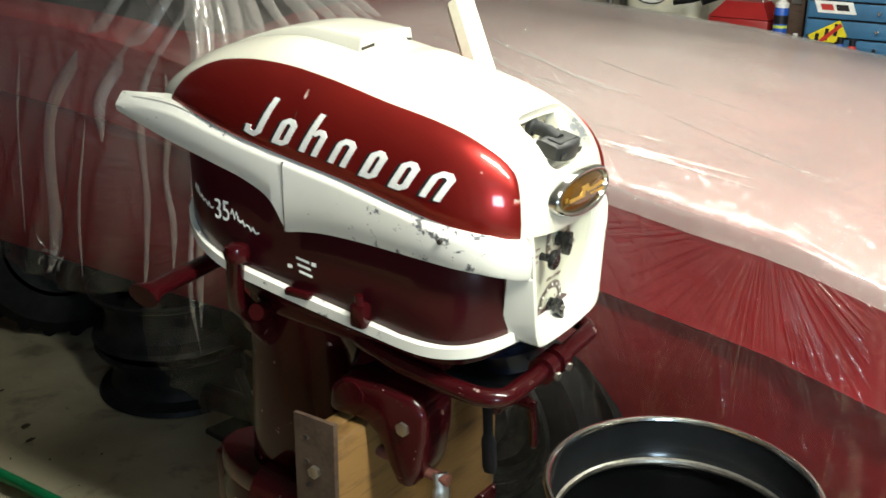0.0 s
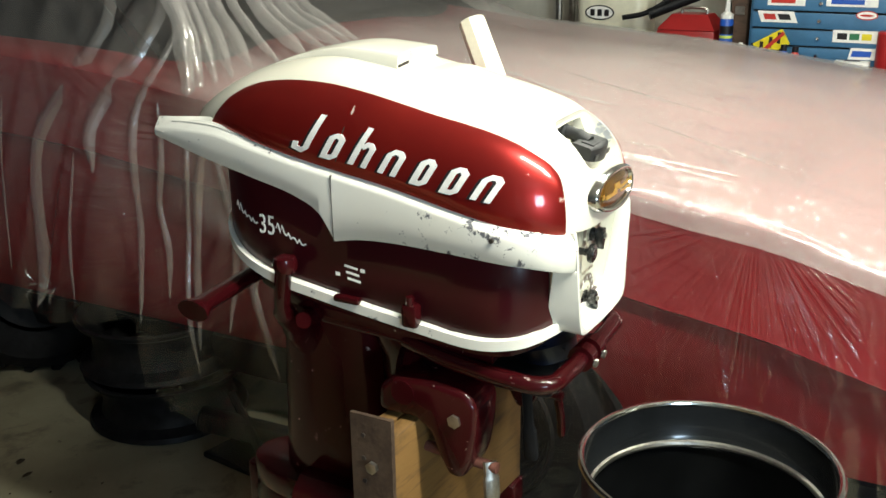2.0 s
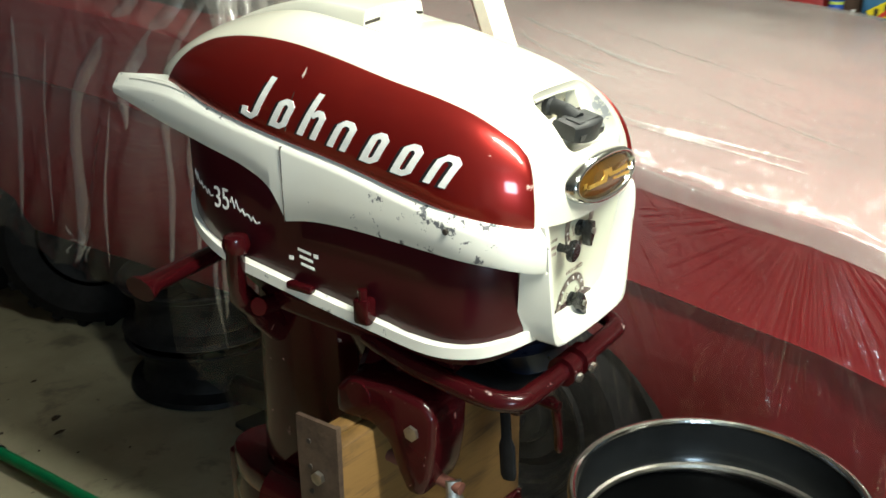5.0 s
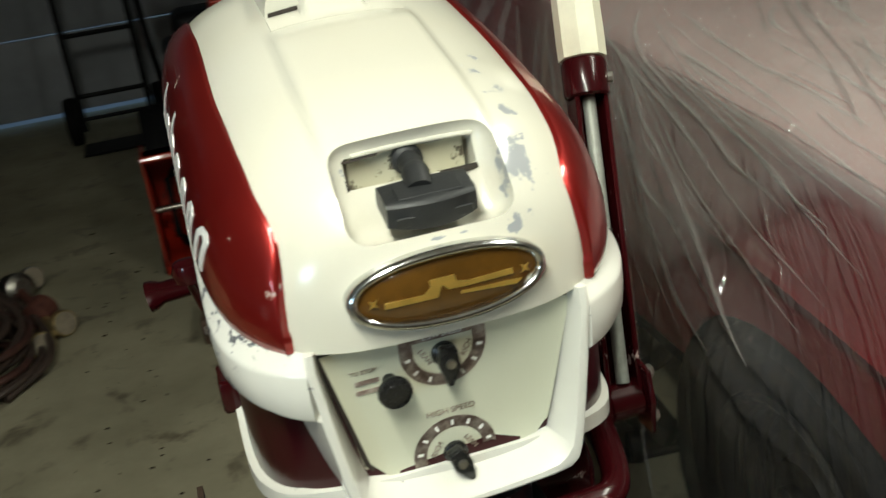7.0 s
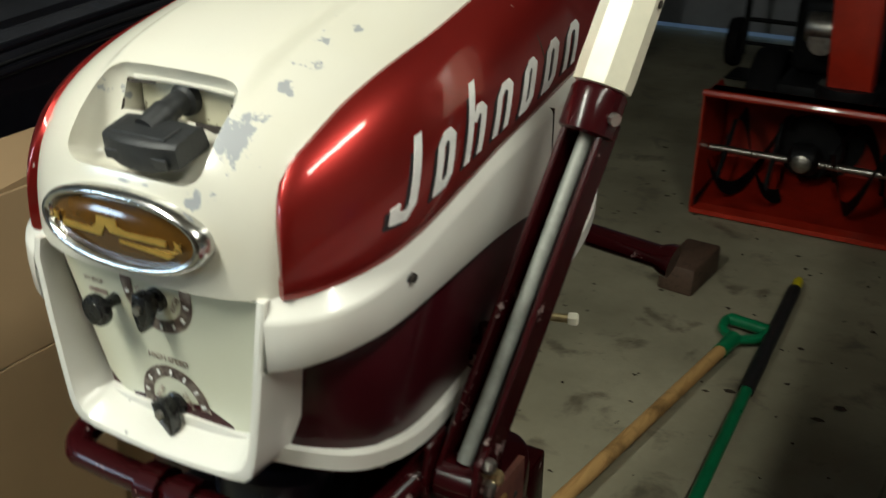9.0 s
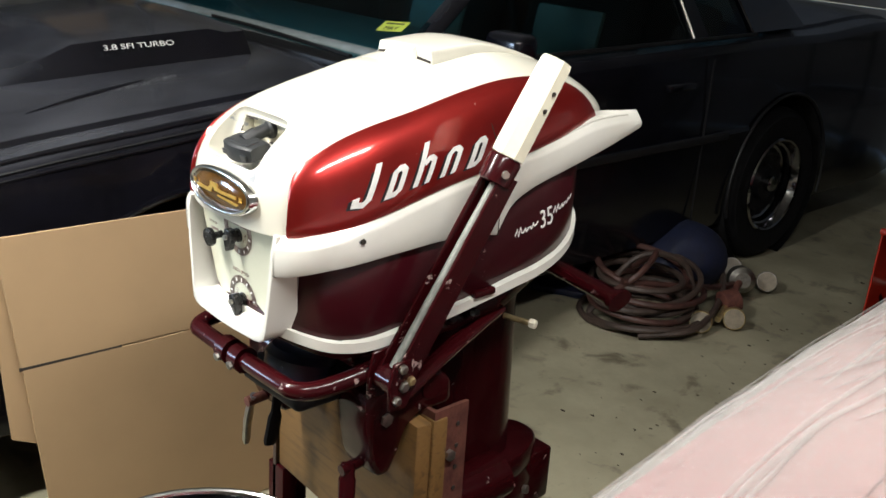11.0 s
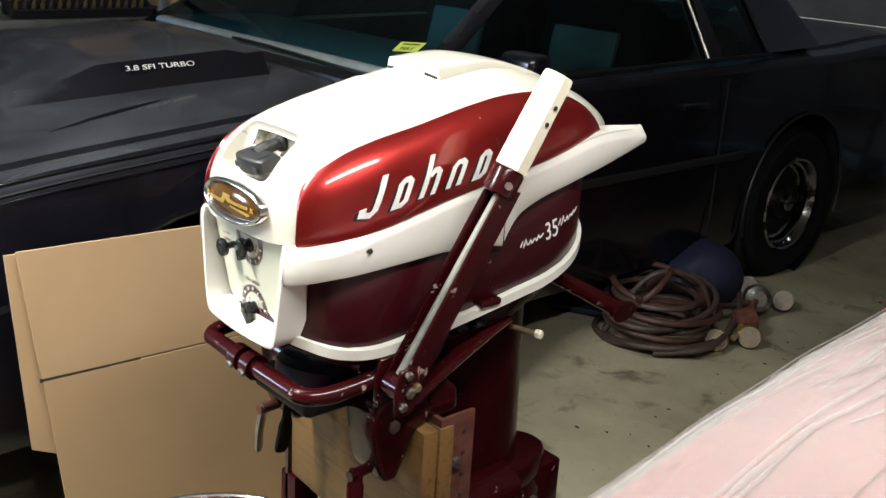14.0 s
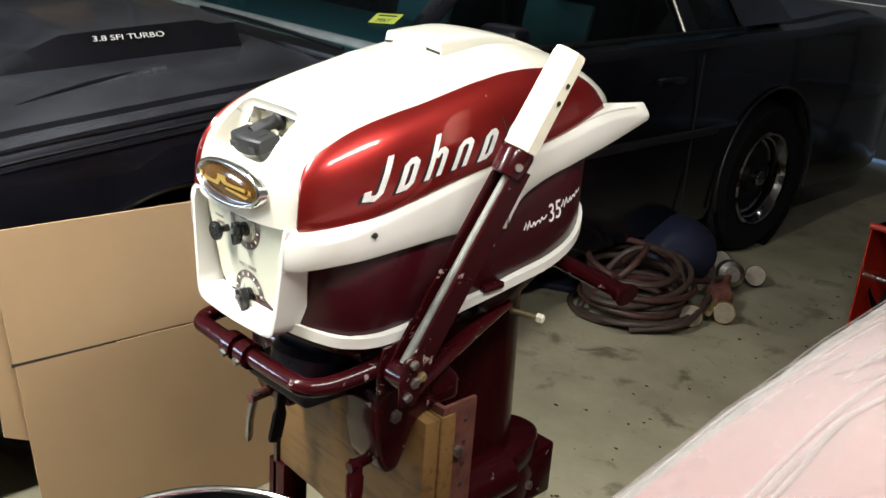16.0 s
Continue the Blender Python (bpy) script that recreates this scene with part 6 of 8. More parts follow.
m = frame_of((-1.242, 1.128, 1.0385), (1, 0.15, 0.08), (0, -0.478, 0.878))
stick = part("inspection_sticker", bm_box((0.098, 0.050, 0.0012), m @ Matrix.Translation((0, 0, 0.003))), LIME, wind, "lime-green windshield sticker")
text_mesh("MAY", 0.026, 0.0003, m @ Matrix.Translation((0.0, -0.012, 0.0042)), INK, "sticker_print", stick)
part("sticker_bar", bm_box((0.07, 0.006, 0.0006), m @ Matrix.Translation((0, 0.013, 0.0040))), INK, stick)
part("cowl_vent", box_at(XC - 0.80, XC + 0.80, 0.875, 0.965, 0.945, 0.9635, 0.003), CAR_TRIM, body)
part("wiper", bm_tube(smooth_path([(XC + 0.7, 0.94, 0.972), (XC + 0.2, 0.965, 0.980), (XC - 0.1, 0.97, 0.980)]), 0.006, 6), CAR_TRIM, black)
# cabin
part("cabin_floor", box_at(XC - 0.768, XC + 0.768, 1.33, 2.94, 0.401, 0.44), DARK, black)
part("dashboard", box_at(XC - 0.76, XC + 0.76, 1.00, 1.50, 0.88, 0.985, 0.02, 3), DASH, black)
part("steering_wheel", bm_tube([(XC + 0.38 + 0.19 * math.cos(a), 1.72 + 0.07 * math.sin(a), 0.95 + 0.17 * math.sin(a)) for a in (2 * math.pi * k / 32 for k in range(32))], 0.014, 8, closed=True), CAR_TRIM, black)
for s in (-1, 1):
    st = part("seat", bm_box((0.52, 0.52, 0.22), pose(XC + s * 0.37, 1.98, 0.55), 0.05, 3), SEAT_DARK, black, "dark front seat with a pale grey panel")
    part("seat_back", bm_box((0.52, 0.15, 0.62), pose(XC + s * 0.37, 2.30, 0.84, -14, 0, 0), 0.05, 3), SEAT_DARK, st)
    part("seat_panel", bm_box((0.33, 0.03, 0.34), pose(XC + s * 0.37, 2.222, 0.865, -14, 0, 0), 0.012, 2), SEAT, st, "pale grey velour panel")
    part("headrest", bm_box((0.30, 0.10, 0.17), pose(XC + s * 0.37, 2.40, 1.20, -10, 0, 0), 0.04, 3), SEAT_DARK, st)
part("rear_bench", bm_box((1.25, 0.16, 0.5), pose(XC, 2.82, 0.80, -14, 0, 0), 0.04, 2), SEAT_DARK, black)

# ---- red car under its sheet ----
RC = 1.47
RIDGE = curve1([(-0.80, 0.70), (-0.70, 0.745), (-0.60, 0.775), (-0.46, 0.808), (-0.30, 0.850), (-0.12, 0.876), (0.07, 0.905), (0.27, 0.930), (0.52, 0.950), (1.0, 0.990), (1.4, 1.04), (2.0, 1.07), (3.3, 1.07)])
CROWN = curve1([(-0.80, 0.80), (-0.70, 0.86), (-0.46, 0.918), (0.0, 0.969), (0.6, 1.011), (1.0, 1.050), (1.12, 1.085), (1.6, 1.37), (1.9, 1.43), (3.0, 1.41), (3.3, 1.30)])


def cover(y, v, off=0.0):
    """Cross-section of the covered car: v from -1 (near hem) through 0 (middle of the top) to 1 (far hem)."""
    a = abs(v)
    zr, zc = RIDGE(y), CROWN(y)
    cab = max(0, min(1, (y - 1.05) / 0.55))
    table = [(0.0, (0.0, zc)), (0.20, (0.34, zc - 0.006 - 0.006 * (1 - cab))), (0.36, (0.60, zc - 0.018 - 0.05 * cab - 0.020 * (1 - cab))), (0.46, (0.76, zr + 0.022 + (zc - zr) * (0.20 + 0.10 * cab))), (0.54, (0.86, zr + 0.013 + 0.009 * cab)),
             (0.58, (0.893, zr)), (0.62, (0.9027, zr - 0.035)), (0.72, (0.925, zr - 0.20)), (0.84, (0.945, 0.42)), (1.0, (0.975, 0.06))]
    for (t0, p0), (t1, p1) in zip(table, table[1:]):
        if a <= t1:
            f = (a - t0) / (t1 - t0)
            x, z = p0[0] + (p1[0] - p0[0]) * f, p0[1] + (p1[1] - p0[1]) * f
            break
    return math.copysign(x * 1.022, v), z


redcar = thing("car", (RC, 1.2, 0.0), "red car covered with clear plastic sheeting", "car", "parked cars")
bm = bmesh.new()
rows = []
RYS = [-0.84, -0.82, -0.78, -0.70] + [-0.6 + 0.1 * i for i in range(40)]
for y in RYS:
    zr, zc = RIDGE(y) + 0.003, min(CROWN(y), 1.065 + 0.02 * max(0, min(1, y - 1))) - 0.020
    k = 1 - 0.05 * max(0, (-0.55 - y) / 0.3)
    drop = 0.12 * max(0, (-0.70 - y) / 0.14) ** 2
    half = [(0.70, 0.33), (0.80, 0.34), (0.82, 0.38), (0.845, 0.45), (0.880, 0.56), (0.906, zr - 0.215), (0.922, zr - 0.205), (0.918, zr - 0.190), (0.920, zr - 0.06), (0.918, zr - 0.030), (0.907, zr - 0.004), (0.875, zr + 0.008), (0.772, zr + 0.016 + (zc + 0.014 - zr) * 0.20), (0.605, zc - 0.026), (0.34, zc - 0.002), (0, zc + 0.008)]
    loop = half + [(-x, z) for x, z in half[::-1][1:]]
    rows.append([bm.verts.new((RC + x * k, y, z - (drop if z > 0.4 else 0))) for x, z in loop])
for a, b in zip(rows, rows[1:]):
    n = len(a)
    for k in range(n):
        bm.faces.new((a[k], a[(k + 1) % n], b[(k + 1) % n], b[k]))
bm.faces.new(rows[0])
bm.faces.new(rows[-1][::-1])
cutters = []
for s in (-1, 1):
    cutters.append(bm_lathe([(0.355, -0.3), (0.355, 0.06)], frame_of((RC + s * 0.90, 0.32, 0.255), (0, 1, 0), (s, 0, 0)), 40))
    cutters.append(bm_lathe([(0.325, -0.3), (0.325, 0.06)], frame_of((RC + s * 0.90, 2.95, 0.285), (0, 1, 0), (s, 0, 0)), 40))
part("body", cut(bm, cutters), CAR_RED, redcar, "dark red body panels", angle=30)
for y in (0.32, 2.95):
    for s in (-1, 1):
        # front rims are black in place of the shade of their wheel wells
        wheel_parts(redcar, (RC + s * 0.775, y, 0.300), 0.300, 0.20, s, 0.19, BLACK_METAL if y < 1 else CHROME_RIM, 0)
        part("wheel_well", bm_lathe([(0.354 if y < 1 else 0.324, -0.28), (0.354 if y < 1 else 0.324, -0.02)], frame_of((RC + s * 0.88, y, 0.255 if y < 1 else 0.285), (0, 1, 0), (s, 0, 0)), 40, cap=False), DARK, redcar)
    # near-black box that fills the space between the wheels
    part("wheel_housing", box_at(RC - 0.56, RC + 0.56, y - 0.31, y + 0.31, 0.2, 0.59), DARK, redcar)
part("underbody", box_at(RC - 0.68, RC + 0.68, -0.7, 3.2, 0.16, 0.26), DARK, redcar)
part("cabin_glass", bm_prism([Vector(p) for p in ((RC - 0.80, 1.25, 1.02), (RC - 0.80, 3.15, 1.045), (RC - 0.58, 2.95, 1.34), (RC - 0.58, 1.80, 1.34))], (0.005, 0, 0)), CAR_TRIM, redcar, "dark side windows", smooth=False)
part("cabin_glass", bm_prism([Vector(p) for p in ((RC + 0.80, 1.12, 1.02), (RC + 0.80, 3.15, 1.045), (RC + 0.58, 2.95, 1.375), (RC + 0.58, 1.72, 1.375))], (-0.005, 0, 0)), CAR_TRIM, redcar, smooth=False)
part("windscreen", bm_prism([Vector(p) for p in ((RC - 0.78, 1.22, 1.03), (RC + 0.78, 1.22, 1.03), (RC + 0.56, 1.79, 1.34), (RC - 0.56, 1.79, 1.34))], (0, 0.005, 0)), CAR_TRIM, redcar, smooth=False)
part("roof", bm_box((1.14, 1.16, 0.045), Matrix.Translation((RC, 2.38, 1.345)), 0.02, 2), CAR_RED, redcar)

# the sheet: one draped surface with pleats that fan down the side and creases over the nose
def sheet(y, v):
    x, z = cover(y, v)
    a = abs(v)
    hem = 0.035 if y < 0.80 else 0.035 + 0.20 * min(1, (y - 0.80) / 0.4) if y < 1.24 else 0.40 + 0.03 * math.sin(7 * y)
    if y > 1.9:
        hem = 0.44
    if v > 0:
        hem = 0.25
    if a > 0.62:
        f = (a - 0.62) / 0.38
        zr = RIDGE(y) - 0.035
        z = zr + (hem - zr) * f
        x = math.copysign(0.9225 + 0.0655 * (zr - z) / zr, v)
    # pleats grow below the ridge, and above it where the sheet falls from the roof
    fan = max(0, min(1, (y - 0.55) / 0.5))
    q = y - 0.55 * fan * max(0, a - 0.40)
    low = max(0, min(1, (a - 0.56 - 0.09 * (1 - fan)) / 0.25))
    n1 = noise.noise((q * 7.0, 2.3 * a, 0.7)) + 0.6 * noise.noise((q * 17.0, 1.2 * a, 3.1))
    sharp = 1 - abs(noise.noise((q * 9.0, 1.0 * a, 9.4))) * 2.2
    out = 0.006 * low + low * (0.010 + 0.020 * fan) * n1 + low * 0.026 * max(0, sharp) ** 2 * (0.30 + 1.0 * fan)
    if 0.25 < a < 0.60 and y > 0.85:
        k = min(1, (y - 0.85) / 0.3) * (1 - abs(a - 0.42) / 0.2 if abs(a - 0.42) < 0.2 else 0)
        r = q * 1.0 + 0.9 * (a - 0.42)
        z += 0.02 * k + k * 0.045 * max(0, 1 - abs(noise.noise((r * 8.0, a * 1.5, 5.5))) * 3.0)
    # folds that fan out from the gather by the windscreen and bend forward along the fender
    if v < 0 and 0.40 < a and -0.5 < y < 0.80:
        dy, dz = 0.70 - y, z - 1.06
        r = math.hypot(dy, dz)
        phi = math.atan2(dz, dy) - 0.80 * r
        k = max(0, min(1, (r - 0.04) / 0.12)) * max(0, min(1, (1.05 - r) / 0.45)) * max(0, min(1, (a - 0.40) / 0.14)) * max(0, min(1, (phi + 1.75) / 0.35)) * max(0, min(1, (y - 0.02) / 0.25))
        crest = max(0, 1 - abs(noise.noise((phi * 4.6, 0.9 * r, 1.7))) * 2.6) ** 2 + 0.45 * noise.noise((phi * 9.0, 1.2 * r, 6.3))
        out += k * 0.026 * crest * max(0, min(1, (a - 0.60) / 0.08))
        z += k * 0.012 * crest * max(0, min(1, (0.62 - a) / 0.10))
    # creases round the corner of the nose
    nose = max(0, 1 - abs(y + 0.35) / 0.45) * max(0, 1 - abs(a - 0.66) / 0.14)
    out += nose * 0.012 * noise.noise((y * 20 + 30 * (a - 0.58), a * 8, 2.0))
    # long shallow ripples over the hood
    if a < 0.60:
        z += 0.002 + 0.003 * noise.noise((x * 3.0 + y * 1.5, y * 2.2, 4.0)) + 0.003 * max(0, 1 - abs(noise.noise((x * 2.0 - y * 3.0, y * 0.8, 8.0))) * 5)
    return Vector((RC + x + math.copysign(out, v), y, z))


def sheet_nose(y, v):
    """y past the nose folds down in front."""
    if y >= -0.84:
        return sheet(y, v)
    f = (-0.84 - y) / 0.8
    p = sheet(-0.84, v)
    return Vector((RC + (p.x - RC) * (1 - 0.03 * f), -0.84 - 0.05 * math.sin(f * 1.5) - 0.01 * math.sin(v * 40), p.z * (1 - f) + 0.03 * f))


sys_ = [-1.64 + 0.08 * i for i in range(10)] + [-0.84 + 0.0155 * i for i in range(255)]
vs_ = [-1 + 0.38 * (i / 60) for i in range(60)] + [-0.62 + 0.10 * i / 14 for i in range(14)] + [-0.52 + 1.04 * i / 96 for i in range(97)] + [0.56 + 0.44 * i / 20 for i in range(21)]
bm, _ = bm_grid(sheet_nose, sys_, vs_)
film_sheet = solo("plastic_sheet", bm, FILM, "wrinkled clear plastic sheet draped over the red car", "plastic sheet", angle=180)
# an added layer that puts the hood's bright milky haze into the film
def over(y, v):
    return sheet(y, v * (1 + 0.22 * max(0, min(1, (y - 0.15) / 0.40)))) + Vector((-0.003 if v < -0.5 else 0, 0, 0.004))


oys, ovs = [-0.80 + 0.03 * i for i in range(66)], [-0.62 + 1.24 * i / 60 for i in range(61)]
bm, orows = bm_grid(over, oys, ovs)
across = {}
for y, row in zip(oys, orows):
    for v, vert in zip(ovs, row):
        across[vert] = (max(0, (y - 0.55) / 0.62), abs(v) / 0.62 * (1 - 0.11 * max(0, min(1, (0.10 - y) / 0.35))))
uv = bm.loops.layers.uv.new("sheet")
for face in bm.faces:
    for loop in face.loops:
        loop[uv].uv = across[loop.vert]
solo("plastic_sheet", bm, FILM_HAZE, "added layer of cloudy plastic sheet for the haze on the car hood", "plastic sheet", angle=180)


# folds: narrow arched ribbons that lie on the sheet, some whitened to paint in highlights
def fold(pts, w, h, out, mat=None, taper=True):
    path = smooth_path(pts, 7)
    n = len(path)
    bm = bmesh.new()
    rows = []
    out = Vector(out).normalized()
    for i, p in enumerate(path):
        d = (path[min(i + 1, n - 1)] - path[max(i - 1, 0)]).normalized()
        s = d.cross(out).normalized()
        t = i / (n - 1)
        k = (0.25 + 0.75 * min(1, 5 * t, 5 * (1 - t))) if taper else 1.0
        k *= 1 + 0.35 * noise.noise((p.y * 14, p.z * 14, w * 900))
        wob = 0.25 * w * noise.noise((p.y * 9, p.z * 11, w * 500))
        o = p + s * wob
        rows.append([bm.verts.new(o + s * (w * k * a) + out * (h * k * b)) for a, b in ((-1, -0.1), (-0.55, 0.45), (-0.18, 1.0), (0.10, 0.85), (0.5, 0.5), (1, -0.1))])
    for a, b in zip(rows, rows[1:]):
        for k in range(5):
            bm.faces.new((a[k], a[k + 1], b[k + 1], b[k]))
    part("fold", bm, mat or FOLD, film_sheet, angle=180)


def on_side(y, z, gap=0.006):
    """A place just outside the hanging side of the sheet, or on its slope up to the roof."""
    if z > RIDGE(y) - 0.035:
        return Vector((0.535 + 0.85 * max(0, z - RIDGE(y)), y, z))
    hem = 0.035 if y < 0.80 else 0.235 if y < 1.24 else 0.40
    zr = RIDGE(y) - 0.035
    a = min(1, 0.62 + 0.38 * (zr - z) / (zr - hem))
    return Vector((sheet(y, -a).x - gap, y, z))


WEST = (-1, 0, 0.15)
for w, pts in ((0.026, ((1.62, 1.36), (1.37, 1.18), (1.53, 0.86), (1.56, 0.54), (1.57, 0.41))), (0.022, ((1.50, 1.36), (1.22, 1.19), (1.33, 0.93), (1.32, 0.80))),
               (0.014, ((1.40, 1.36), (1.155, 1.19), (1.20, 0.94), (1.20, 0.66), (1.215, 0.42))), (0.006, ((1.40, 0.84), (1.42, 0.62), (1.41, 0.44))), (0.005, ((1.66, 0.98), (1.68, 0.80), (1.67, 0.50))),
               (0.012, ((1.80, 1.02), (1.80, 0.75), (1.82, 0.48))), (0.014, ((0.97, 0.99), (1.01, 0.84), (1.02, 0.60), (1.03, 0.38))), (0.012, ((0.81, 0.97), (0.83, 0.78), (0.83, 0.55))),
               (0.014, ((0.99, 0.95), (0.90, 0.68), (0.82, 0.51), (0.78, 0.36)))):
    fold([on_side(y, z) for y, z in pts], w, w * 0.65, WEST, FOLD_SOFT)
for y0, z0, y1, z1, w in ((0.90, 1.00, 0.92, 0.45, 0.012), (1.06, 1.05, 1.04, 0.30, 0.009), (0.76, 0.90, 0.70, 0.30, 0.010), (0.64, 0.62, 0.52, 0.22, 0.006), (1.13, 0.98, 1.12, 0.50, 0.012)):
    fold([on_side(y0 + (y1 - y0) * t + 0.008 * math.sin(9 * t + y0 * 20), z0 + (z1 - z0) * t, 0.006) for t in (0, 0.25, 0.5, 0.75, 1)], w, w * 0.7, WEST, FOLD_SOFT)
# fine taut creases that leave the gather by the windscreen, drop over the fender's edge and bend forward
# the first 22 are whitened to stand in for highlight lines
rnd = random.Random(77)
for k in range(34):
    th0 = math.radians(6 + 2.3 * k + rnd.uniform(-2, 2))
    ln, skip = rnd.uniform(0.45, 1.0) * (1 - 0.3 * k / 34), rnd.uniform(0.02, 0.30)
    y, d, run = 0.90 - 0.10 * rnd.random(), -0.16 + 0.06 * rnd.random(), 0.0
    pts = []
    while run < ln:
        th = th0 * (1.15 - 0.75 * run / ln) + 0.05 * math.sin(9 * run + k)
        y, d, run = y - 0.03 * math.cos(th), d + 0.03 * math.sin(th), run + 0.03
        a = 0.58 + d * (0.76 if d < 0 else 0.42)
        if run > skip and a < 0.97:
            pts.append(sheet(y, -a) + Vector((-0.0015, 0, 0.001)))
    w = rnd.choice((0.0018, 0.0022, 0.003, 0.0045))
    fold(pts[::2], w, w * 1.1, (-0.8, -0.2, 0.6), FOLD_WHITE if k < 22 else FOLD)
# the fan that falls from the roof on to the hood and fender
for x0, y0, x1, y1, z1, w in ((0.62, 1.12, 0.56, 1.05, 0.955, 0.020), (0.66, 1.14, 0.60, 1.05, 0.985, 0.022), (0.71, 1.15, 0.65, 1.04, 1.010, 0.016), (0.75, 1.15, 0.69, 1.02, 1.025, 0.018),
                              (0.80, 1.15, 0.74, 1.00, 1.040, 0.020), (0.85, 1.13, 0.79, 0.96, 1.050, 0.014), (0.90, 1.10, 0.84, 0.90, 1.060, 0.020), (0.95, 1.10, 0.89, 0.87, 1.065, 0.014),
                              (1.00, 1.10, 0.93, 0.84, 1.068, 0.018), (1.06, 1.11, 0.99, 0.86, 1.072, 0.012), (1.12, 1.12, 1.06, 0.90, 1.075, 0.016)):
    fold([(x0 + 0.22, y0 + 0.40, 1.375), (x0 + 0.05, y0 + 0.09, 1.24), (x0, y0 - 0.01, 1.155), (0.5 * (x0 + x1), 0.5 * (y0 + y1) - 0.01, 0.42 * 1.155 + 0.58 * z1), (x1, y1, z1)], w, w * 0.6, (-0.55, -0.6, 0.6), FOLD_WHITE)
rnd = random.Random(41)
# sharp wrinkles along the hood, the white ones painting in its highlight streaks
def on_hood(x, y):
    hw = (RC - x) / 1.022
    a = 0.46 + 0.08 * (hw - 0.76) / 0.10 if hw > 0.76 else 0.36 + 0.10 * (hw - 0.60) / 0.16 if hw > 0.60 else 0.20 + 0.16 * (hw - 0.34) / 0.26
    return sheet(y, -a) + Vector((0, 0, 0.0055))


for w, pts in ((0.006, ((0.657, -0.22), (0.664, -0.095), (0.658, 0.004), (0.655, 0.115), (0.668, 0.267), (0.690, 0.50))), (0.010, ((0.672, -0.06), (0.668, 0.00), (0.668, 0.06), (0.665, 0.115))),
               (0.006, ((0.690, -0.16), (0.678, 0.00), (0.668, 0.104), (0.684, 0.180), (0.700, 0.33))), (0.005, ((0.686, -0.20), (0.684, -0.11), (0.680, -0.048))), (0.004, ((0.639, 0.24), (0.636, 0.30), (0.640, 0.38))),
               (0.004, ((0.76, -0.05), (0.752, 0.10), (0.76, 0.30))), (0.009, ((0.93, 0.85), (0.82, 0.64), (0.735, 0.466), (0.66, 0.30), (0.612, 0.192))), (0.008, ((0.96, 0.84), (0.85, 0.63), (0.765, 0.456), (0.69, 0.30), (0.64, 0.182))),
               (0.006, ((0.79, 0.45), (0.77, 0.38), (0.75, 0.30))), (0.005, ((0.76, 0.27), (0.74, 0.21), (0.735, 0.17))), (0.006, ((1.01, 0.42), (0.99, 0.36), (0.985, 0.31))), (0.005, ((0.60, 0.26), (0.59, 0.20), (0.585, 0.15))),
               (0.005, ((0.588, 0.16), (0.582, 0.11), (0.575, 0.07))), (0.007, ((1.10, 0.80), (1.02, 0.62), (0.94, 0.45))), (0.006, ((0.86, 0.80), (0.78, 0.66), (0.70, 0.52))), (0.006, ((1.3, 0.5), (1.15, 0.2), (1.05, -0.1))),
               (0.005, ((0.95, 0.1), (0.85, -0.1), (0.78, -0.32)))):
    x = pts[0][0]
    fold([on_hood(*p) for p in pts], w * 0.5, w * 0.42, (-0.1, 0, 1), FOLD_WHITE if x < 0.70 else FOLD)
# thin raised strip that gives the fender its bright edge line
fold([sheet(0.66 - 0.05 * k, -0.578) + Vector((-0.003, 0, 0.005)) for k in range(18)], 0.002, 0.002, (-0.6, 0, 1))
# crumpled hem by the loose rims
for k in range(9):
    y0, z0 = 1.47 + rnd.uniform(0, 0.16), 0.425 + rnd.uniform(0, 0.07)
    a = rnd.uniform(-1.2, 1.2)
    ln = rnd.uniform(0.025, 0.06)
    p0, p1 = on_side(y0, z0, 0.012), on_side(y0 + ln * math.cos(a), max(0.405, z0 + ln * math.sin(a)), 0.012)
    fold([p0, (p0 + p1) / 2 + Vector((-0.008, 0, 0.004)), p1], rnd.uniform(0.002, 0.006), 0.004, WEST, FOLD)
# long taut wrinkles that run from the windscreen towards the nose, whitened as highlight streaks
for k in range(16):
    x0, y0 = rnd.uniform(0.66, 1.25), rnd.uniform(0.35, 0.92)
    ln = rnd.uniform(0.10, 0.34)
    sl = rnd.uniform(0.30, 0.60)
    pts = [(max(0.60, x0 - sl * ln * t - 0.02 * math.sin(3 * t)), y0 - ln * t) for t in (0, 0.35, 0.7, 1)]
    fold([on_hood(*p) for p in pts], rnd.uniform(0.002, 0.0055), rnd.uniform(0.0015, 0.003), (-0.1, 0, 1), FOLD_WHITE)


# ---- cardboard by the black car ----
card = thing("cardboard_box", (-0.80, 0.15, 0.0), "flattened brown cardboard box standing on edge by the car", "cardboard box")
part("upper_flap", bm_prism([Vector(p) for p in ((-0.782, -0.168, 0.493), (-0.782, 0.44, 0.480), (-0.792, 0.44, 0.750), (-0.792, -0.195, 0.764))], (-0.006, 0, 0)), CARDBOARD, card, smooth=False)
part("lower_panel", bm_prism([Vector(p) for p in ((-0.772, -0.120, 0.004), (-0.772, 0.44, 0.004), (-0.780, 0.44, 0.477), (-0.780, -0.166, 0.488))], (-0.006, 0, 0)), CARDBOARD, card, smooth=False)
# dark strip that paints the shade inside the cut
part("slot", bm_prism([Vector(p) for p in ((-0.7805, -0.172, 0.487), (-0.7805, 0.04, 0.4835), (-0.7805, 0.04, 0.488), (-0.7805, -0.172, 0.494))], (-0.004, 0, 0)), GRIME_GAP_SHADE, card, smooth=False)
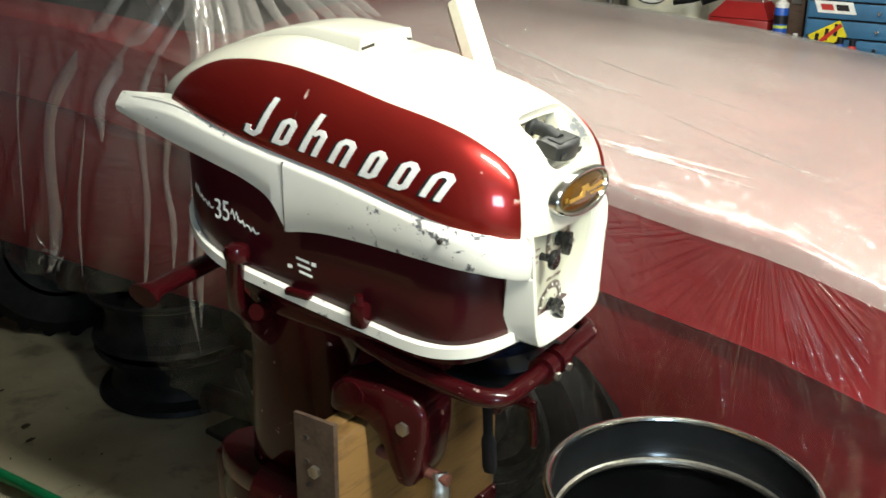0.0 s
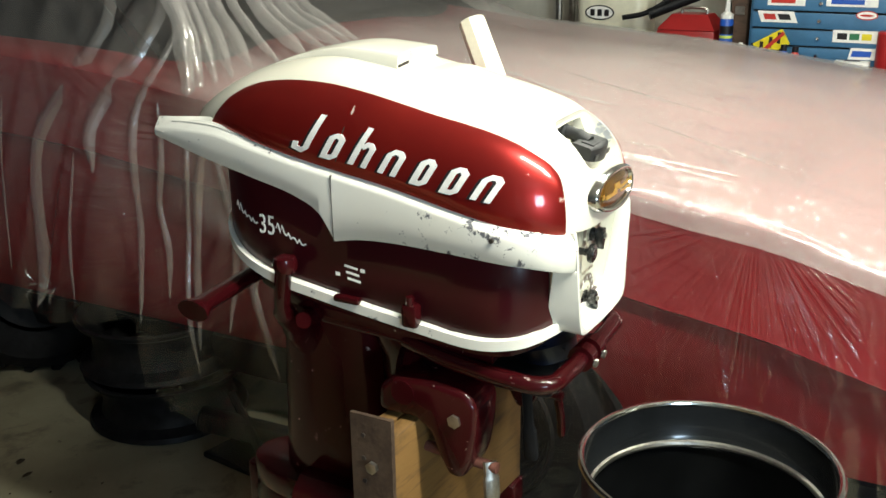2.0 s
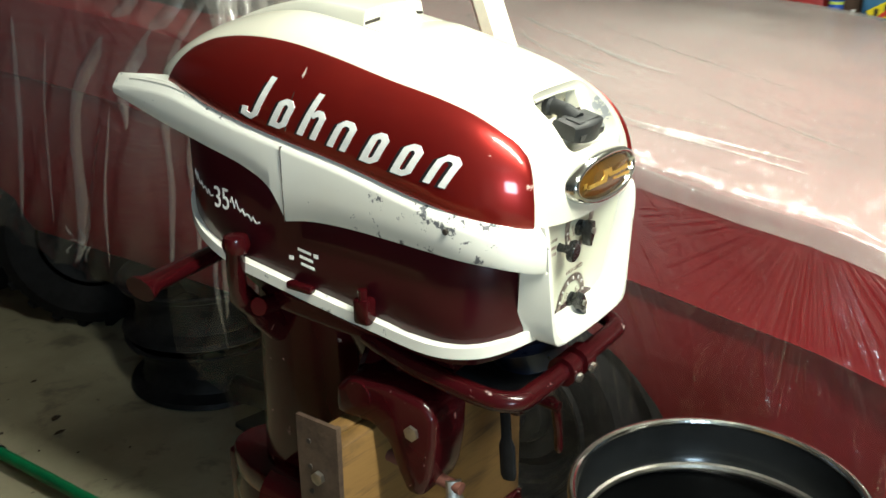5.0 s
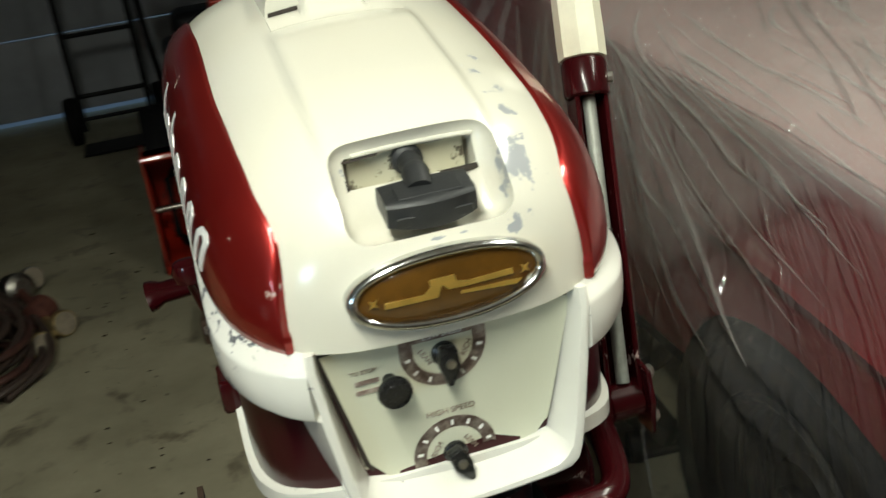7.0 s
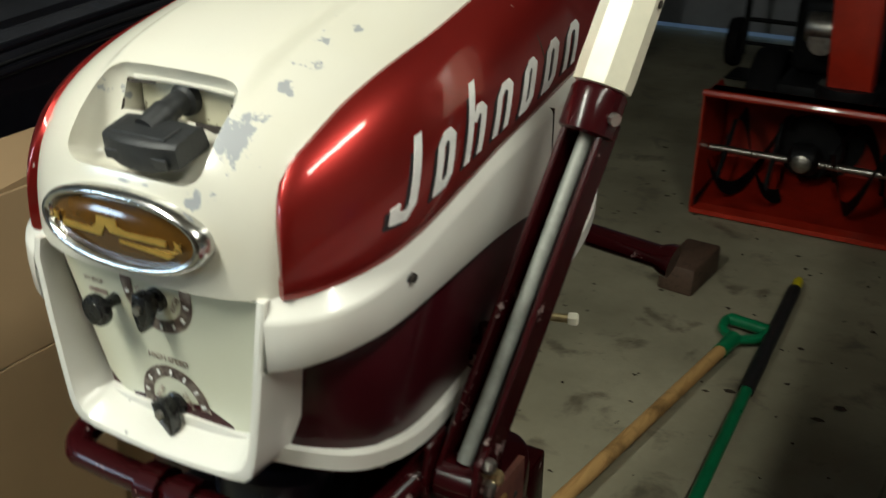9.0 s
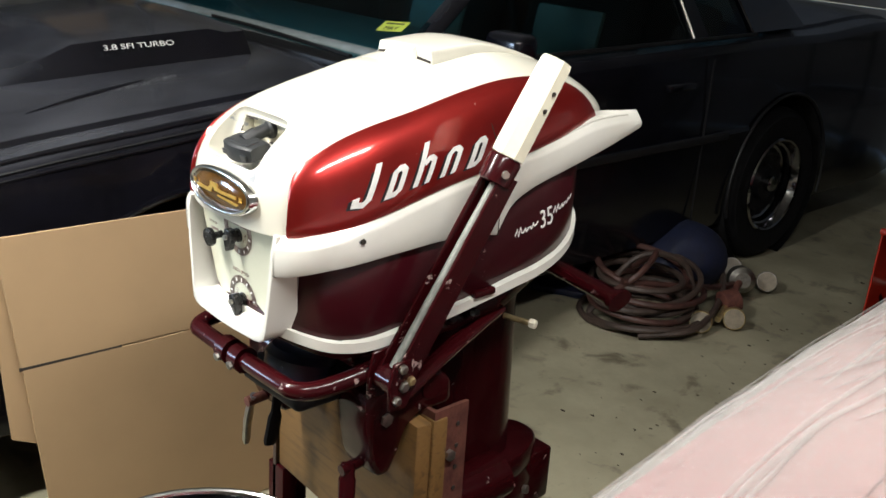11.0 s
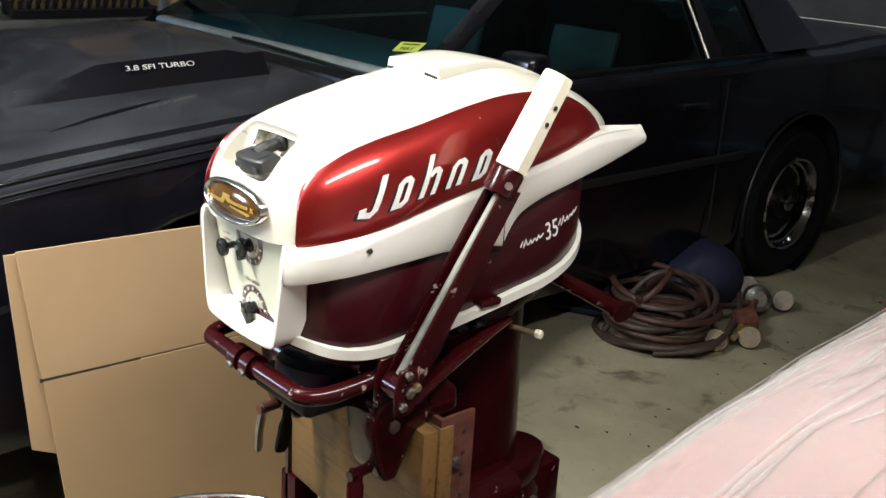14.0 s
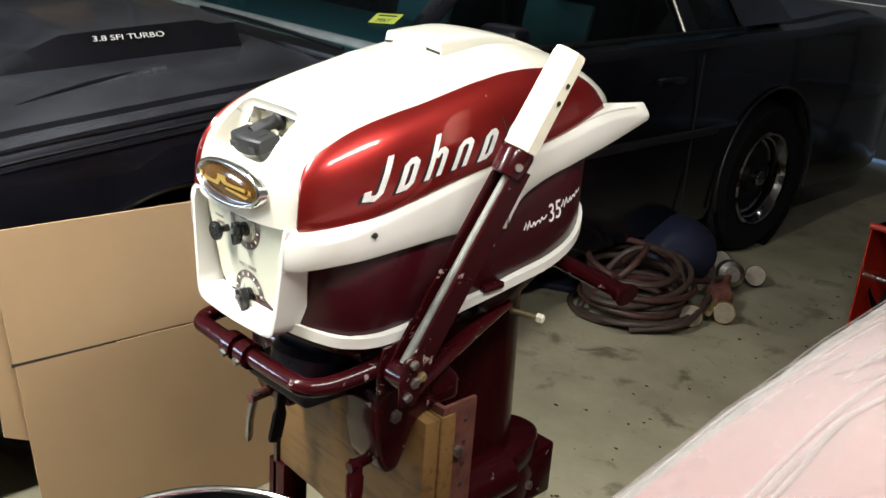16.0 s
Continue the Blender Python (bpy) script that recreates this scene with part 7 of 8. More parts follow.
part("back_panel", bm_prism([Vector(p) for p in ((-0.805, -0.190, 0.33), (-0.80, 0.45, 0.004), (-0.80, 1.05, 0.004), (-0.885, 1.05, 0.80), (-0.885, 0.36, 0.80), (-0.83, 0.30, 0.74), (-0.81, -0.212, 0.755))], (-0.006, 0, 0)), CARDBOARD, card, smooth=False)

# ---- snow blower ----
blower = thing("snow_blower", (0.02, 2.95, 0.0), "orange-red two-stage snow blower with a black auger", "snow blower")
bx0, bx1, by = -0.306, 0.322, 2.56
for x, nm in ((bx0, "side_plate"), (bx1, "side_plate")):
    part(nm, bm_prism([Vector((x, y, z)) for y, z in ((by - 0.02, 0.025), (by + 0.30, 0.025), (by + 0.36, 0.10), (by + 0.36, 0.30), (by + 0.22, 0.415), (by, 0.415))], (0.006 if x < 0 else -0.006, 0, 0), None, 0.002, 1), BLOWER, blower)
    part("skid_shoe", box_at(x - 0.012, x + 0.012, by + 0.02, by + 0.24, 0.0, 0.05, 0.004), BLACK_METAL, blower)
bm = bmesh.new()
prof = [(by, 0.418), (by + 0.12, 0.418), (by + 0.24, 0.385), (by + 0.32, 0.31), (by + 0.345, 0.22), (by + 0.32, 0.11), (by + 0.24, 0.045), (by + 0.05, 0.022)]
bm, _ = bm_grid(lambda i, x: Vector((x, prof[i][0], prof[i][1])), range(len(prof)), [bx0 + 0.006, bx1 - 0.006])
bmesh.ops.solidify(bm, geom=list(bm.faces), thickness=0.004)
part("housing", bm, BLOWER, blower, "orange-red auger housing")
part("housing_lip", bm_tube([(bx0, by - 0.002, 0.420), (bx1, by - 0.002, 0.420)], 0.012, 8), BLOWER, blower)
part("scraper", box_at(bx0, bx1, by - 0.012, by + 0.05, 0.008, 0.024), BLOWER, blower)
aug = part("auger", bm_tube([(bx0 + 0.006, by + 0.14, 0.195), (bx1 - 0.006, by + 0.14, 0.195)], 0.012, 12), STEEL, blower, "worn steel auger shaft")
for x0, x1, turn in ((bx0 + 0.03, -0.05, 1), (0.075, bx1 - 0.03, -1)):
    for ph in (0, math.pi):
        bm = bmesh.new()
        prev = None
        for i in range(31):
            t = i / 30
            a = ph + turn * t * math.pi * 1.5
            c = Vector((x0 + (x1 - x0) * t, by + 0.14, 0.195))
            r = Vector((0, math.cos(a), math.sin(a)))
            cur = (bm.verts.new(c + r * 0.105), bm.verts.new(c + r * 0.150 + Vector((0.012, 0, 0))))
            if prev:
                bm.faces.new((prev[0], prev[1], cur[1], cur[0]))
            prev = cur
        bmesh.ops.solidify(bm, geom=list(bm.faces), thickness=0.006)
        part("flight", bm, BLACK_METAL, aug, "black ribbon flight")
        for t in (0.15, 0.85):
            a = ph + turn * t * math.pi * 1.5
            c = Vector((x0 + (x1 - x0) * t, by + 0.14, 0.195))
            part("flight_arm", bm_tube([c, c + Vector((0, math.cos(a), math.sin(a))) * 0.12], 0.009, 6), BLACK_METAL, aug)
part("gearbox", bm_lathe([(0.02, -0.05), (0.05, -0.035), (0.055, 0.0), (0.05, 0.035), (0.02, 0.05)], frame_of((0.012, by + 0.14, 0.205), (0, 1, 0), (1, 0, 0)), 18), BLACK_METAL, aug)
part("gearbox_cover", bm_lathe([(0.030, 0.0), (0.030, 0.012), (0.012, 0.020)], frame_of((0.012, by + 0.092, 0.205), (1, 0, 0), (0, -1, 0)), 16), STEEL, aug, "worn bare metal cover")
part("impeller", bm_lathe([(0.105, 0.0), (0.110, 0.010), (0.104, 0.030), (0.040, 0.045)], frame_of((0.012, by + 0.26, 0.215), (1, 0, 0), (0, -1, 0)), 28), BLACK_METAL, aug)
# black disc painted as the shade of the opening
part("impeller_opening", bm_lathe([(0.14, 0), (0.14, 0.004)], frame_of((0.035, by + 0.325, 0.225), (1, 0, 0), (0, -1, 0.1)), 28), DARK, blower)
chute = part("chute", bm_prism([Vector(p) for p in ((0.035, by + 0.20, 0.40), (0.175, by + 0.20, 0.40), (0.165, by + 0.16, 0.78), (0.145, by + 0.10, 0.86), (0.035, by + 0.10, 0.86), (0.015, by + 0.16, 0.78))], (0, 0.09, 0.01), None, 0.006, 1), BLOWER, blower, "tall orange-red discharge chute")
part("chute_cap", bm_prism([Vector(p) for p in ((0.02, by + 0.09, 0.79), (0.16, by + 0.09, 0.79), (0.155, by + 0.02, 0.88), (0.025, by + 0.02, 0.88))], (0, 0.10, 0.02), None, 0.004, 1), BLOWER, chute)
part("chute_ring", bm_lathe([(0.10, 0.40), (0.105, 0.42), (0.10, 0.44)], Matrix.Translation((0.10, by + 0.25, 0)), 24), BLACK_METAL, chute)
eng = part("engine", bm_box((0.34, 0.36, 0.28), pose(0.02, by + 0.72, 0.52), 0.04, 3), BLACK_METAL, blower, "black engine")
part("tank", bm_box((0.24, 0.22, 0.12), pose(0.02, by + 0.74, 0.71), 0.04, 3), BLACK_METAL, eng)
part("muffler", bm_lathe([(0.05, 0), (0.055, 0.01), (0.055, 0.13), (0.05, 0.14)], pose(-0.10, by + 0.50, 0.56, 0, 90, 0), 16), STEEL, eng)
part("headlight", bm_lathe([(0.03, 0), (0.045, 0.03), (0.045, 0.05)], frame_of((-0.04, by + 0.50, 0.52), (1, 0, 0), (0, -1, 0)), 16), STEEL, eng)
part("frame", bm_box((0.36, 0.55, 0.16), pose(0.02, by + 0.66, 0.30), 0.02, 2), BLACK_METAL, blower)
for s in (-1, 1):
    w = part("wheel", bm_lathe([(0.10, -0.05), (0.19, -0.055), (0.205, -0.03), (0.205, 0.03), (0.19, 0.055), (0.10, 0.05)], frame_of((0.02 + s * 0.27, by + 0.78, 0.206), (0, 1, 0), (s, 0, 0)), 28), TYRE, blower, "black lugged tyre")
    part("hub", bm_lathe([(0.10, -0.02), (0.10, 0.03), (0.03, 0.04)], frame_of((0.02 + s * 0.27, by + 0.78, 0.206), (0, 1, 0), (s, 0, 0)), 20), STEEL, w)
    part("handle_bar", bm_tube(smooth_path([(0.02 + s * 0.20, by + 0.9, 0.40), (0.02 + s * 0.23, by + 1.2, 0.72), (0.02 + s * 0.23, by + 1.45, 0.93)]), 0.015, 10), BLACK_METAL, blower)
part("control_panel", bm_box((0.46, 0.16, 0.10), pose(0.02, by + 1.30, 0.86, 25, 0, 0), 0.02, 2), BLACK_METAL, blower)

# ---- hand truck by the garage door ----
truck = thing("hand_truck", (-0.45, 4.6, 0.0), "dark steel hand truck leaning near the garage door", "hand truck")
for s in (-1, 1):
    part("upright", bm_tube(smooth_path([(-0.45 + s * 0.17, 4.52, 0.08), (-0.45 + s * 0.17, 4.60, 0.7), (-0.45 + s * 0.15, 4.68, 1.20), (-0.45 + s * 0.05, 4.70, 1.28), (-0.45, 4.70, 1.28)]), 0.016, 10), BLACK_METAL, truck)
    w = part("wheel", bm_lathe([(0.06, -0.025), (0.115, -0.03), (0.125, 0.0), (0.115, 0.03), (0.06, 0.025)], frame_of((-0.45 + s * 0.22, 4.58, 0.126), (0, 1, 0), (s, 0, 0)), 24), TYRE, truck)
    part("hub", bm_lathe([(0.06, -0.02), (0.06, 0.02), (0.02, 0.03)], frame_of((-0.45 + s * 0.22, 4.58, 0.126), (0, 1, 0), (s, 0, 0)), 16), STEEL, w)
for z in (0.25, 0.55, 0.85):
    part("rung", bm_tube([(-0.62, 4.53 + z * 0.1, z), (-0.28, 4.53 + z * 0.1, z)], 0.012, 8), BLACK_METAL, truck)
part("nose_plate", box_at(-0.64, -0.26, 4.30, 4.52, 0.004, 0.014), BLACK_METAL, truck)
part("axle", bm_tube([(-0.67, 4.58, 0.126), (-0.23, 4.58, 0.126)], 0.010, 8), BLACK_METAL, truck)

# ---- shovel and long-handled tool on the floor ----
shovel = thing("shovel", (-0.05, 1.2, 0.0), "garden shovel with wooden shaft and green D-grip on the floor", "shovel")
A, Bp = Vector((0.045, 1.70, 0.030)), Vector((-0.145, 0.52, 0.050))
part("shaft", bm_tube([A, Bp], 0.0165, 14), HANDLE_WOOD, shovel, "worn ash-wood shaft")
d = (A - Bp).normalized()
q = Vector((d.y, -d.x, 0)).normalized()
e = A + d * 0.005
dg = part("d_grip", bm_tube(smooth_path([e - d * 0.03, e + d * 0.02 - q * 0.008, e + d * 0.06 - q * 0.045, e + d * 0.115 - q * 0.056, e + d * 0.125 - q * 0.03, e + d * 0.125 + q * 0.03, e + d * 0.115 + q * 0.056, e + d * 0.06 + q * 0.045, e + d * 0.02 + q * 0.008, e - d * 0.03], 5), 0.0125, 10), GREEN, shovel, "green plastic D-grip")
part("socket", bm_tube([e - d * 0.06, e + d * 0.025], [0.019, 0.021], 14), GREEN, dg)
part("cross_handle", bm_tube([e + d * 0.122 - q * 0.052, e + d * 0.122 + q * 0.052], 0.0165, 12), GREEN, dg)
part("ferrule", bm_tube([Bp + d * 0.08, Bp - d * 0.02], 0.019, 12), BLACK_METAL, shovel)
part("blade", bm_prism([Bp - q * 0.10, Bp + q * 0.10, Bp - d * 0.22 + q * 0.10 - Vector((0, 0, 0.03)), Bp - d * 0.28 - Vector((0, 0, 0.035)), Bp - d * 0.22 - q * 0.10 - Vector((0, 0, 0.03))], (0, 0, -0.003)), BLACK_METAL, shovel)
pole = thing("long_handled_tool", (0.135, 1.3, 0.0), "green pole with black foam grip and yellow tip on the floor", "garden tool")
T0, T1, T2, T3 = Vector((0.131, 2.155, 0.030)), Vector((0.131, 2.085, 0.030)), Vector((0.137, 1.50, 0.028)), Vector((0.150, 0.42, 0.024))
part("tip", bm_tube([T0, T0 + (T1 - T0) * 0.2, T1], [0.011, 0.0145, 0.0145], 12), YELLOW, pole, "yellow plastic tip")
part("foam_grip", bm_tube([T1, T2], 0.0185, 14), BLACK_RUBBER, pole, "black foam grip")
part("pole", bm_tube([T2, T3], 0.0145, 12), GREEN, pole)
part("head", box_at(0.03, 0.27, 0.37, 0.42, 0.0, 0.05, 0.008), BLACK_METAL, pole)

# ---- weathered block ----
bm = bm_box((0.105, 0.21, 0.085), pose(-0.165, 2.06, 0.043, 0, 0, -6), 0.008, 2)
for v in bm.verts:
    v.co += Vector(noise.noise_vector(v.co * 30)) * 0.003
solo("wood_block", bm, BLOCK_WOOD, "dark weathered wooden block lying on the floor", "wood block")

# ---- gas hoses with regulators ----
hoses = thing("hose_coil", (-0.90, 2.05, 0.0), "coil of brown twin gas hose with brass regulators on the floor", "hose")
rnd = random.Random(5)
for j in range(9):
    cx, cy = -0.89 + rnd.uniform(-0.03, 0.03), 2.06 + rnd.uniform(-0.03, 0.03)
    ra, rb = 0.19 + rnd.uniform(-0.05, 0.02), 0.19 + rnd.uniform(-0.05, 0.02)
    zb, tilt, az = 0.02 + 0.022 * j, rnd.uniform(-0.15, 0.35), rnd.uniform(0, 6.3)
    pts = []
    for k in range(36):
        a = 2 * math.pi * k / 36
        pts.append(Vector((cx + ra * math.cos(a), cy + rb * math.sin(a), max(0.012, zb + tilt * 0.12 * math.cos(a - az)))))
    part("hose_loop", bm_tube(pts, 0.0115, 8, closed=True), HOSE_RED if j % 3 == 2 else HOSE_MAT, hoses)
for j, pts in enumerate((((-1.0, 1.90, 0.03), (-0.90, 2.0, 0.25), (-0.80, 2.15, 0.23), (-0.75, 2.2, 0.05)), ((-0.86, 1.88, 0.20), (-0.78, 2.1, 0.16), (-0.78, 2.4, 0.09), (-0.80, 2.6, 0.07)),
                         ((-0.78, 1.90, 0.02), (-0.66, 2.05, 0.05), (-0.72, 2.3, 0.08), (-0.84, 2.5, 0.10)), ((-0.95, 1.87, 0.10), (-0.83, 1.92, 0.22), (-0.86, 2.06, 0.27), (-0.99, 2.12, 0.16)))):
    part("hose_end", bm_tube(smooth_path(pts), 0.0115, 8), HOSE_RED if j % 2 else HOSE_MAT, hoses)
for j, (c, nrmv) in enumerate((((-0.690, 2.14, 0.045), (0.45, -0.85, 0.25)), ((-0.63, 2.26, 0.048), (0.55, -0.8, 0.2)), ((-0.90, 2.66, 0.075), (0.5, -0.8, 0.35)), ((-0.755, 2.69, 0.055), (0.5, -0.8, 0.3)))):
    reg = part("gauge", bm_lathe([(0.036, -0.03), (0.041, -0.026), (0.041, 0.0), (0.038, 0.003)], frame_of(c, (0, 0, 1), nrmv), 24), BRASS if j < 2 else STEEL, hoses, "round pressure gauge")
    part("gauge_face", bm_lathe([(0.036, 0.003), (0.036, 0.0045)], frame_of(c, (0, 0, 1), nrmv), 24), GAUGE, reg)
part("regulator_body", bm_lathe([(0.03, -0.04), (0.045, -0.03), (0.045, 0.03), (0.03, 0.04)], frame_of((-0.70, 2.33, 0.075), (0, 0, 1), (0.4, 0.8, 0.2)), 20), RUST, hoses)
part("regulator_body", bm_lathe([(0.03, -0.04), (0.05, -0.03), (0.05, 0.03), (0.03, 0.045)], frame_of((-0.79, 2.55, 0.085), (0, 0, 1), (0.6, -0.7, 0.2)), 20), STEEL, hoses)
part("valve_stem", bm_tube([(-0.70, 2.33, 0.075), (-0.66, 2.20, 0.05)], 0.012, 8), BRASS, hoses)
part("valve_stem", bm_tube([(-0.70, 2.33, 0.075), (-0.79, 2.55, 0.085)], 0.014, 8), RUST, hoses)
bm = bmesh.new()
bmesh.ops.create_icosphere(bm, subdivisions=4, radius=1.0, matrix=pose(-0.99, 2.44, 0.13) @ Matrix.Diagonal((0.15, 0.19, 0.14, 1)))
for v in bm.verts:
    v.co += Vector(noise.noise_vector(v.co * 7)) * 0.03
    v.co.z = max(0.003, v.co.z)
solo("crumpled_cloth", bm, BLUE_TARP, "crumpled dark blue cloth behind the gas hoses", "cloth")
solo("blue_pad", bm_box((0.22, 0.10, 0.03), pose(-1.24, 2.02, 0.016, 0, 0, 28), 0.012, 2), BLUE_TARP, "flat dark blue pad on the floor", "pad")

# ---- wheels and clutter under the sheet ----
rims = thing("loose_rim", (0.76, 1.42, 0.0), "bare black steel car rim lying flat on the floor", "car rim", "loose steel rims")
rm = Matrix.Translation((0.76, 1.42, 0.0)) @ Matrix.Diagonal((1.18, 1.18, 1.05, 1))
part("barrel", bm_lathe([(0.185, 0.0), (0.195, 0.008), (0.190, 0.02), (0.165, 0.035), (0.158, 0.06), (0.160, 0.10), (0.172, 0.125), (0.190, 0.135), (0.196, 0.148), (0.188, 0.152), (0.165, 0.120), (0.150, 0.06)], rm, 48, cap=False), BLACK_METAL, rims)
part("disc", bm_lathe([(0.152, 0.062), (0.110, 0.085), (0.075, 0.055), (0.035, 0.055), (0.034, 0.045), (0.075, 0.046), (0.110, 0.075), (0.150, 0.052)], rm, 40, cap=False), BLACK_METAL, rims)
for k in range(5):
    a = 2 * math.pi * k / 5
    # black disc coloured like the shade in a lug hole
    part("lug_hole", bm_lathe([(0.009, 0.0545), (0.009, 0.0585)], Matrix.Translation((0.76 + 0.068 * math.cos(a), 1.42 + 0.068 * math.sin(a), 0.0)), 12), DARK, rims)
top = copy_thing(rims, Matrix.Translation((0.775, 1.45, 0.160)))
tyre = thing("knobby_tyre", (0.80, 2.05, 0.0), "large black lugged tyre standing under the sheet", "tyre")
tm = frame_of((0.84, 2.02, 0.30), (0, 0, 1), (-0.75, -0.66, 0))
part("carcass", bm_lathe([(0.16, -0.09), (0.24, -0.12), (0.28, -0.10), (0.285, 0.0), (0.28, 0.10), (0.24, 0.12), (0.16, 0.09)], tm, 40, cap=False), TYRE, tyre)
for k in range(22):
    for s in (-1, 1):
        a = 2 * math.pi * (k + 0.5 * (s > 0)) / 22
        part("lug", bm_box((0.032, 0.030, 0.085), tm @ Matrix.Translation((0.284 * math.cos(a), 0.284 * math.sin(a), s * 0.055)) @ pose(0, 0, 0, 0, 0, math.degrees(a)) @ pose(0, 0, 0, s * 24, 0, 0), 0.004, 1), TYRE, tyre)
part("wheel_disc", bm_lathe([(0.16, -0.05), (0.16, 0.06), (0.05, 0.03), (0.02, 0.03)], tm, 28), BLACK_METAL, tyre)
jack = thing("jack_stand", (0.66, 0.98, 0.0), "dark oily steel jack lying on the floor", "jack")
part("base", bm_prism([Vector(p) for p in ((0.55, 0.90, 0.004), (0.76, 0.88, 0.004), (0.78, 1.10, 0.004), (0.58, 1.14, 0.004))], (0, 0, 0.018), None, 0.004, 1), BLACK_METAL, jack)
part("arm", bm_box((0.05, 0.30, 0.06), pose(0.66, 1.03, 0.075, 14, 0, 24), 0.012, 2), BLACK_METAL, jack)
part("screw", bm_tube([(0.56, 0.90, 0.05), (0.72, 1.14, 0.13)], 0.014, 10), BLACK_METAL, jack)
for x, y in ((0.565, 0.925), (0.63, 0.905)):
    part("roller", bm_lathe([(0.032, -0.016), (0.036, -0.012), (0.036, 0.012), (0.032, 0.016)], frame_of((x, y, 0.038), (0, 0, 1), (0.9, -0.3, 0)), 18), BLACK_METAL, jack)
crate = thing("black_case", (0.72, 2.62, 0.0), "black plastic tool case on the floor", "case")
part("case", bm_box((0.24, 0.16, 0.24), pose(0.70, 2.60, 0.12, 0, 0, -20), 0.015, 2), BLACK_RUBBER, crate)
part("lid", bm_box((0.25, 0.17, 0.03), pose(0.70, 2.60, 0.255, 0, 0, -20), 0.010, 2), BLACK_RUBBER, crate)

# leaves and litter on the floor
litter = bmesh.new()
rl = random.Random(11)
spots = [(0.304, 1.50), (0.34, 1.573), (0.10, 1.52)] + [(rl.uniform(-0.6, 0.45), rl.uniform(0.75, 3.4)) for _ in range(130)]
for i, (x, y) in enumerate(spots):
    r = 0.016 if i < 3 else rl.uniform(0.002, 0.010)
    n = 7
    a0 = rl.uniform(0, 6)
    c = [litter.verts.new((x + r * rl.uniform(0.6, 1.3) * math.cos(a0 + 6.283 * k / n), y + r * 0.6 * rl.uniform(0.6, 1.3) * math.sin(a0 + 6.283 * k / n), 0.0012 + rl.uniform(0, 0.004))) for k in range(n)]
    litter.faces.new(c)
bmesh.ops.solidify(litter, geom=list(litter.faces), thickness=0.0008)
solo("floor_litter", litter, plain("dry_leaf", (0.05, 0.035, 0.02), 0.9, 0, 0.3, 60), "scattered dry leaf bits and grit on the floor", "litter", kind="stuff", smooth=False)

# ---- bench and goods behind the covered car ----
bench = thing("workbench", (2.83, 0.2, 0.0), "long wooden workbench against the wall", "workbench")
part("top", box_at(2.56, 3.095, -1.6, 2.2, 0.735, 0.775, 0.004), BLOCK_WOOD, bench)
for y in (-1.5, 0.3, 2.1):
    part("leg", box_at(2.58, 2.66, y - 0.04, y + 0.04, 0.0, 0.734, 0.003), BLOCK_WOOD, bench)
chest = thing("tool_chest", (2.82, -0.16, 0.775), "blue steel drawer chest covered in stickers", "tool chest")
part("case", box_at(2.635, 3.05, -0.56, 0.212, 0.776, 1.36, 0.006), BLUE_CHEST, chest)
dz = 0.061
for i in range(9):
    z0 = 0.789 + i * dz
    dr = part("drawer", box_at(2.615, 2.64, -0.555, 0.200, z0, z0 + dz - 0.007, 0.003), BLUE_CHEST, chest)
    part("drawer_gap", box_at(2.632, 2.637, -0.555, 0.200, z0 + dz - 0.007, z0 + dz), GRIME_GAP_SHADE, dr)
    for y in (-0.42, -0.033):
        part("knob", bm_lathe([(0.006, 0), (0.008, 0.008), (0.005, 0.013)], frame_of((2.615, y, z0 + dz * 0.45), (0, 1, 0), (-1, 0, 0)), 10), CHROME, dr)


def sticker(y0, y1, z0, z1, mats, skew=0.0):
    """A sticker on the chest's front: a pale ground and plain coloured shapes."""
    X = 2.6135
    st = part("sticker", bm_prism([Vector((X, y0, z0)), Vector((X, y1, z0)), Vector((X, y1 - skew, z1)), Vector((X, y0 - skew, z1))], (-0.0008, 0, 0)), mats[0], chest, smooth=False)
    n = len(mats) - 1
    for i in range(n):
        a, b = y0 + (y1 - y0) * (0.10 + 0.8 * i / n), y0 + (y1 - y0) * (0.10 + 0.8 * (i + 0.8) / n)
        part("sticker_shape", bm_prism([Vector((X - 0.001, a, z0 + (z1 - z0) * 0.25)), Vector((X - 0.001, b, z0 + (z1 - z0) * 0.25)), Vector((X - 0.001, b - skew * 0.5, z1 - (z1 - z0) * 0.25)), Vector((X - 0.001, a - skew * 0.5, z1 - (z1 - z0) * 0.25))], (-0.0008, 0, 0)), mats[i + 1], st, smooth=False)


sticker(0.167, 0.040, 0.990, 1.030, (DECAL_WHITE, LABEL_RED, INK), -0.016)
sticker(-0.083, -0.235, 0.929, 0.972, (DECAL_WHITE, INK, LABEL_GREEN, YELLOW))
sticker(-0.140, -0.240, 0.872, 0.912, (DECAL_WHITE, LABEL_BLUE), 0.008)
sticker(0.15, 0.02, 1.050, 1.085, (DECAL_WHITE, LABEL_RED))
sticker(-0.05, -0.22, 1.052, 1.085, (DECAL_WHITE, LABEL_BLUE))
for ra, rb, mt, o in ((0.036, 0.016, LABEL_RED, 0.0), (0.032, 0.0125, DECAL_WHITE, 0.0009), (0.022, 0.004, LABEL_RED, 0.0018)):
    part("sticker", bm_prism([Vector((2.6135 - o, -0.188 + ra * math.cos(t), 1.0245 + rb * math.sin(t))) for t in (2 * math.pi * k / 28 for k in range(28))], (-0.0007, 0, 0)), mt, chest, smooth=False)
m = frame_of((2.598, 0.122, 0.915), (0, -0.86, 0.5), (-1, 0, 0))
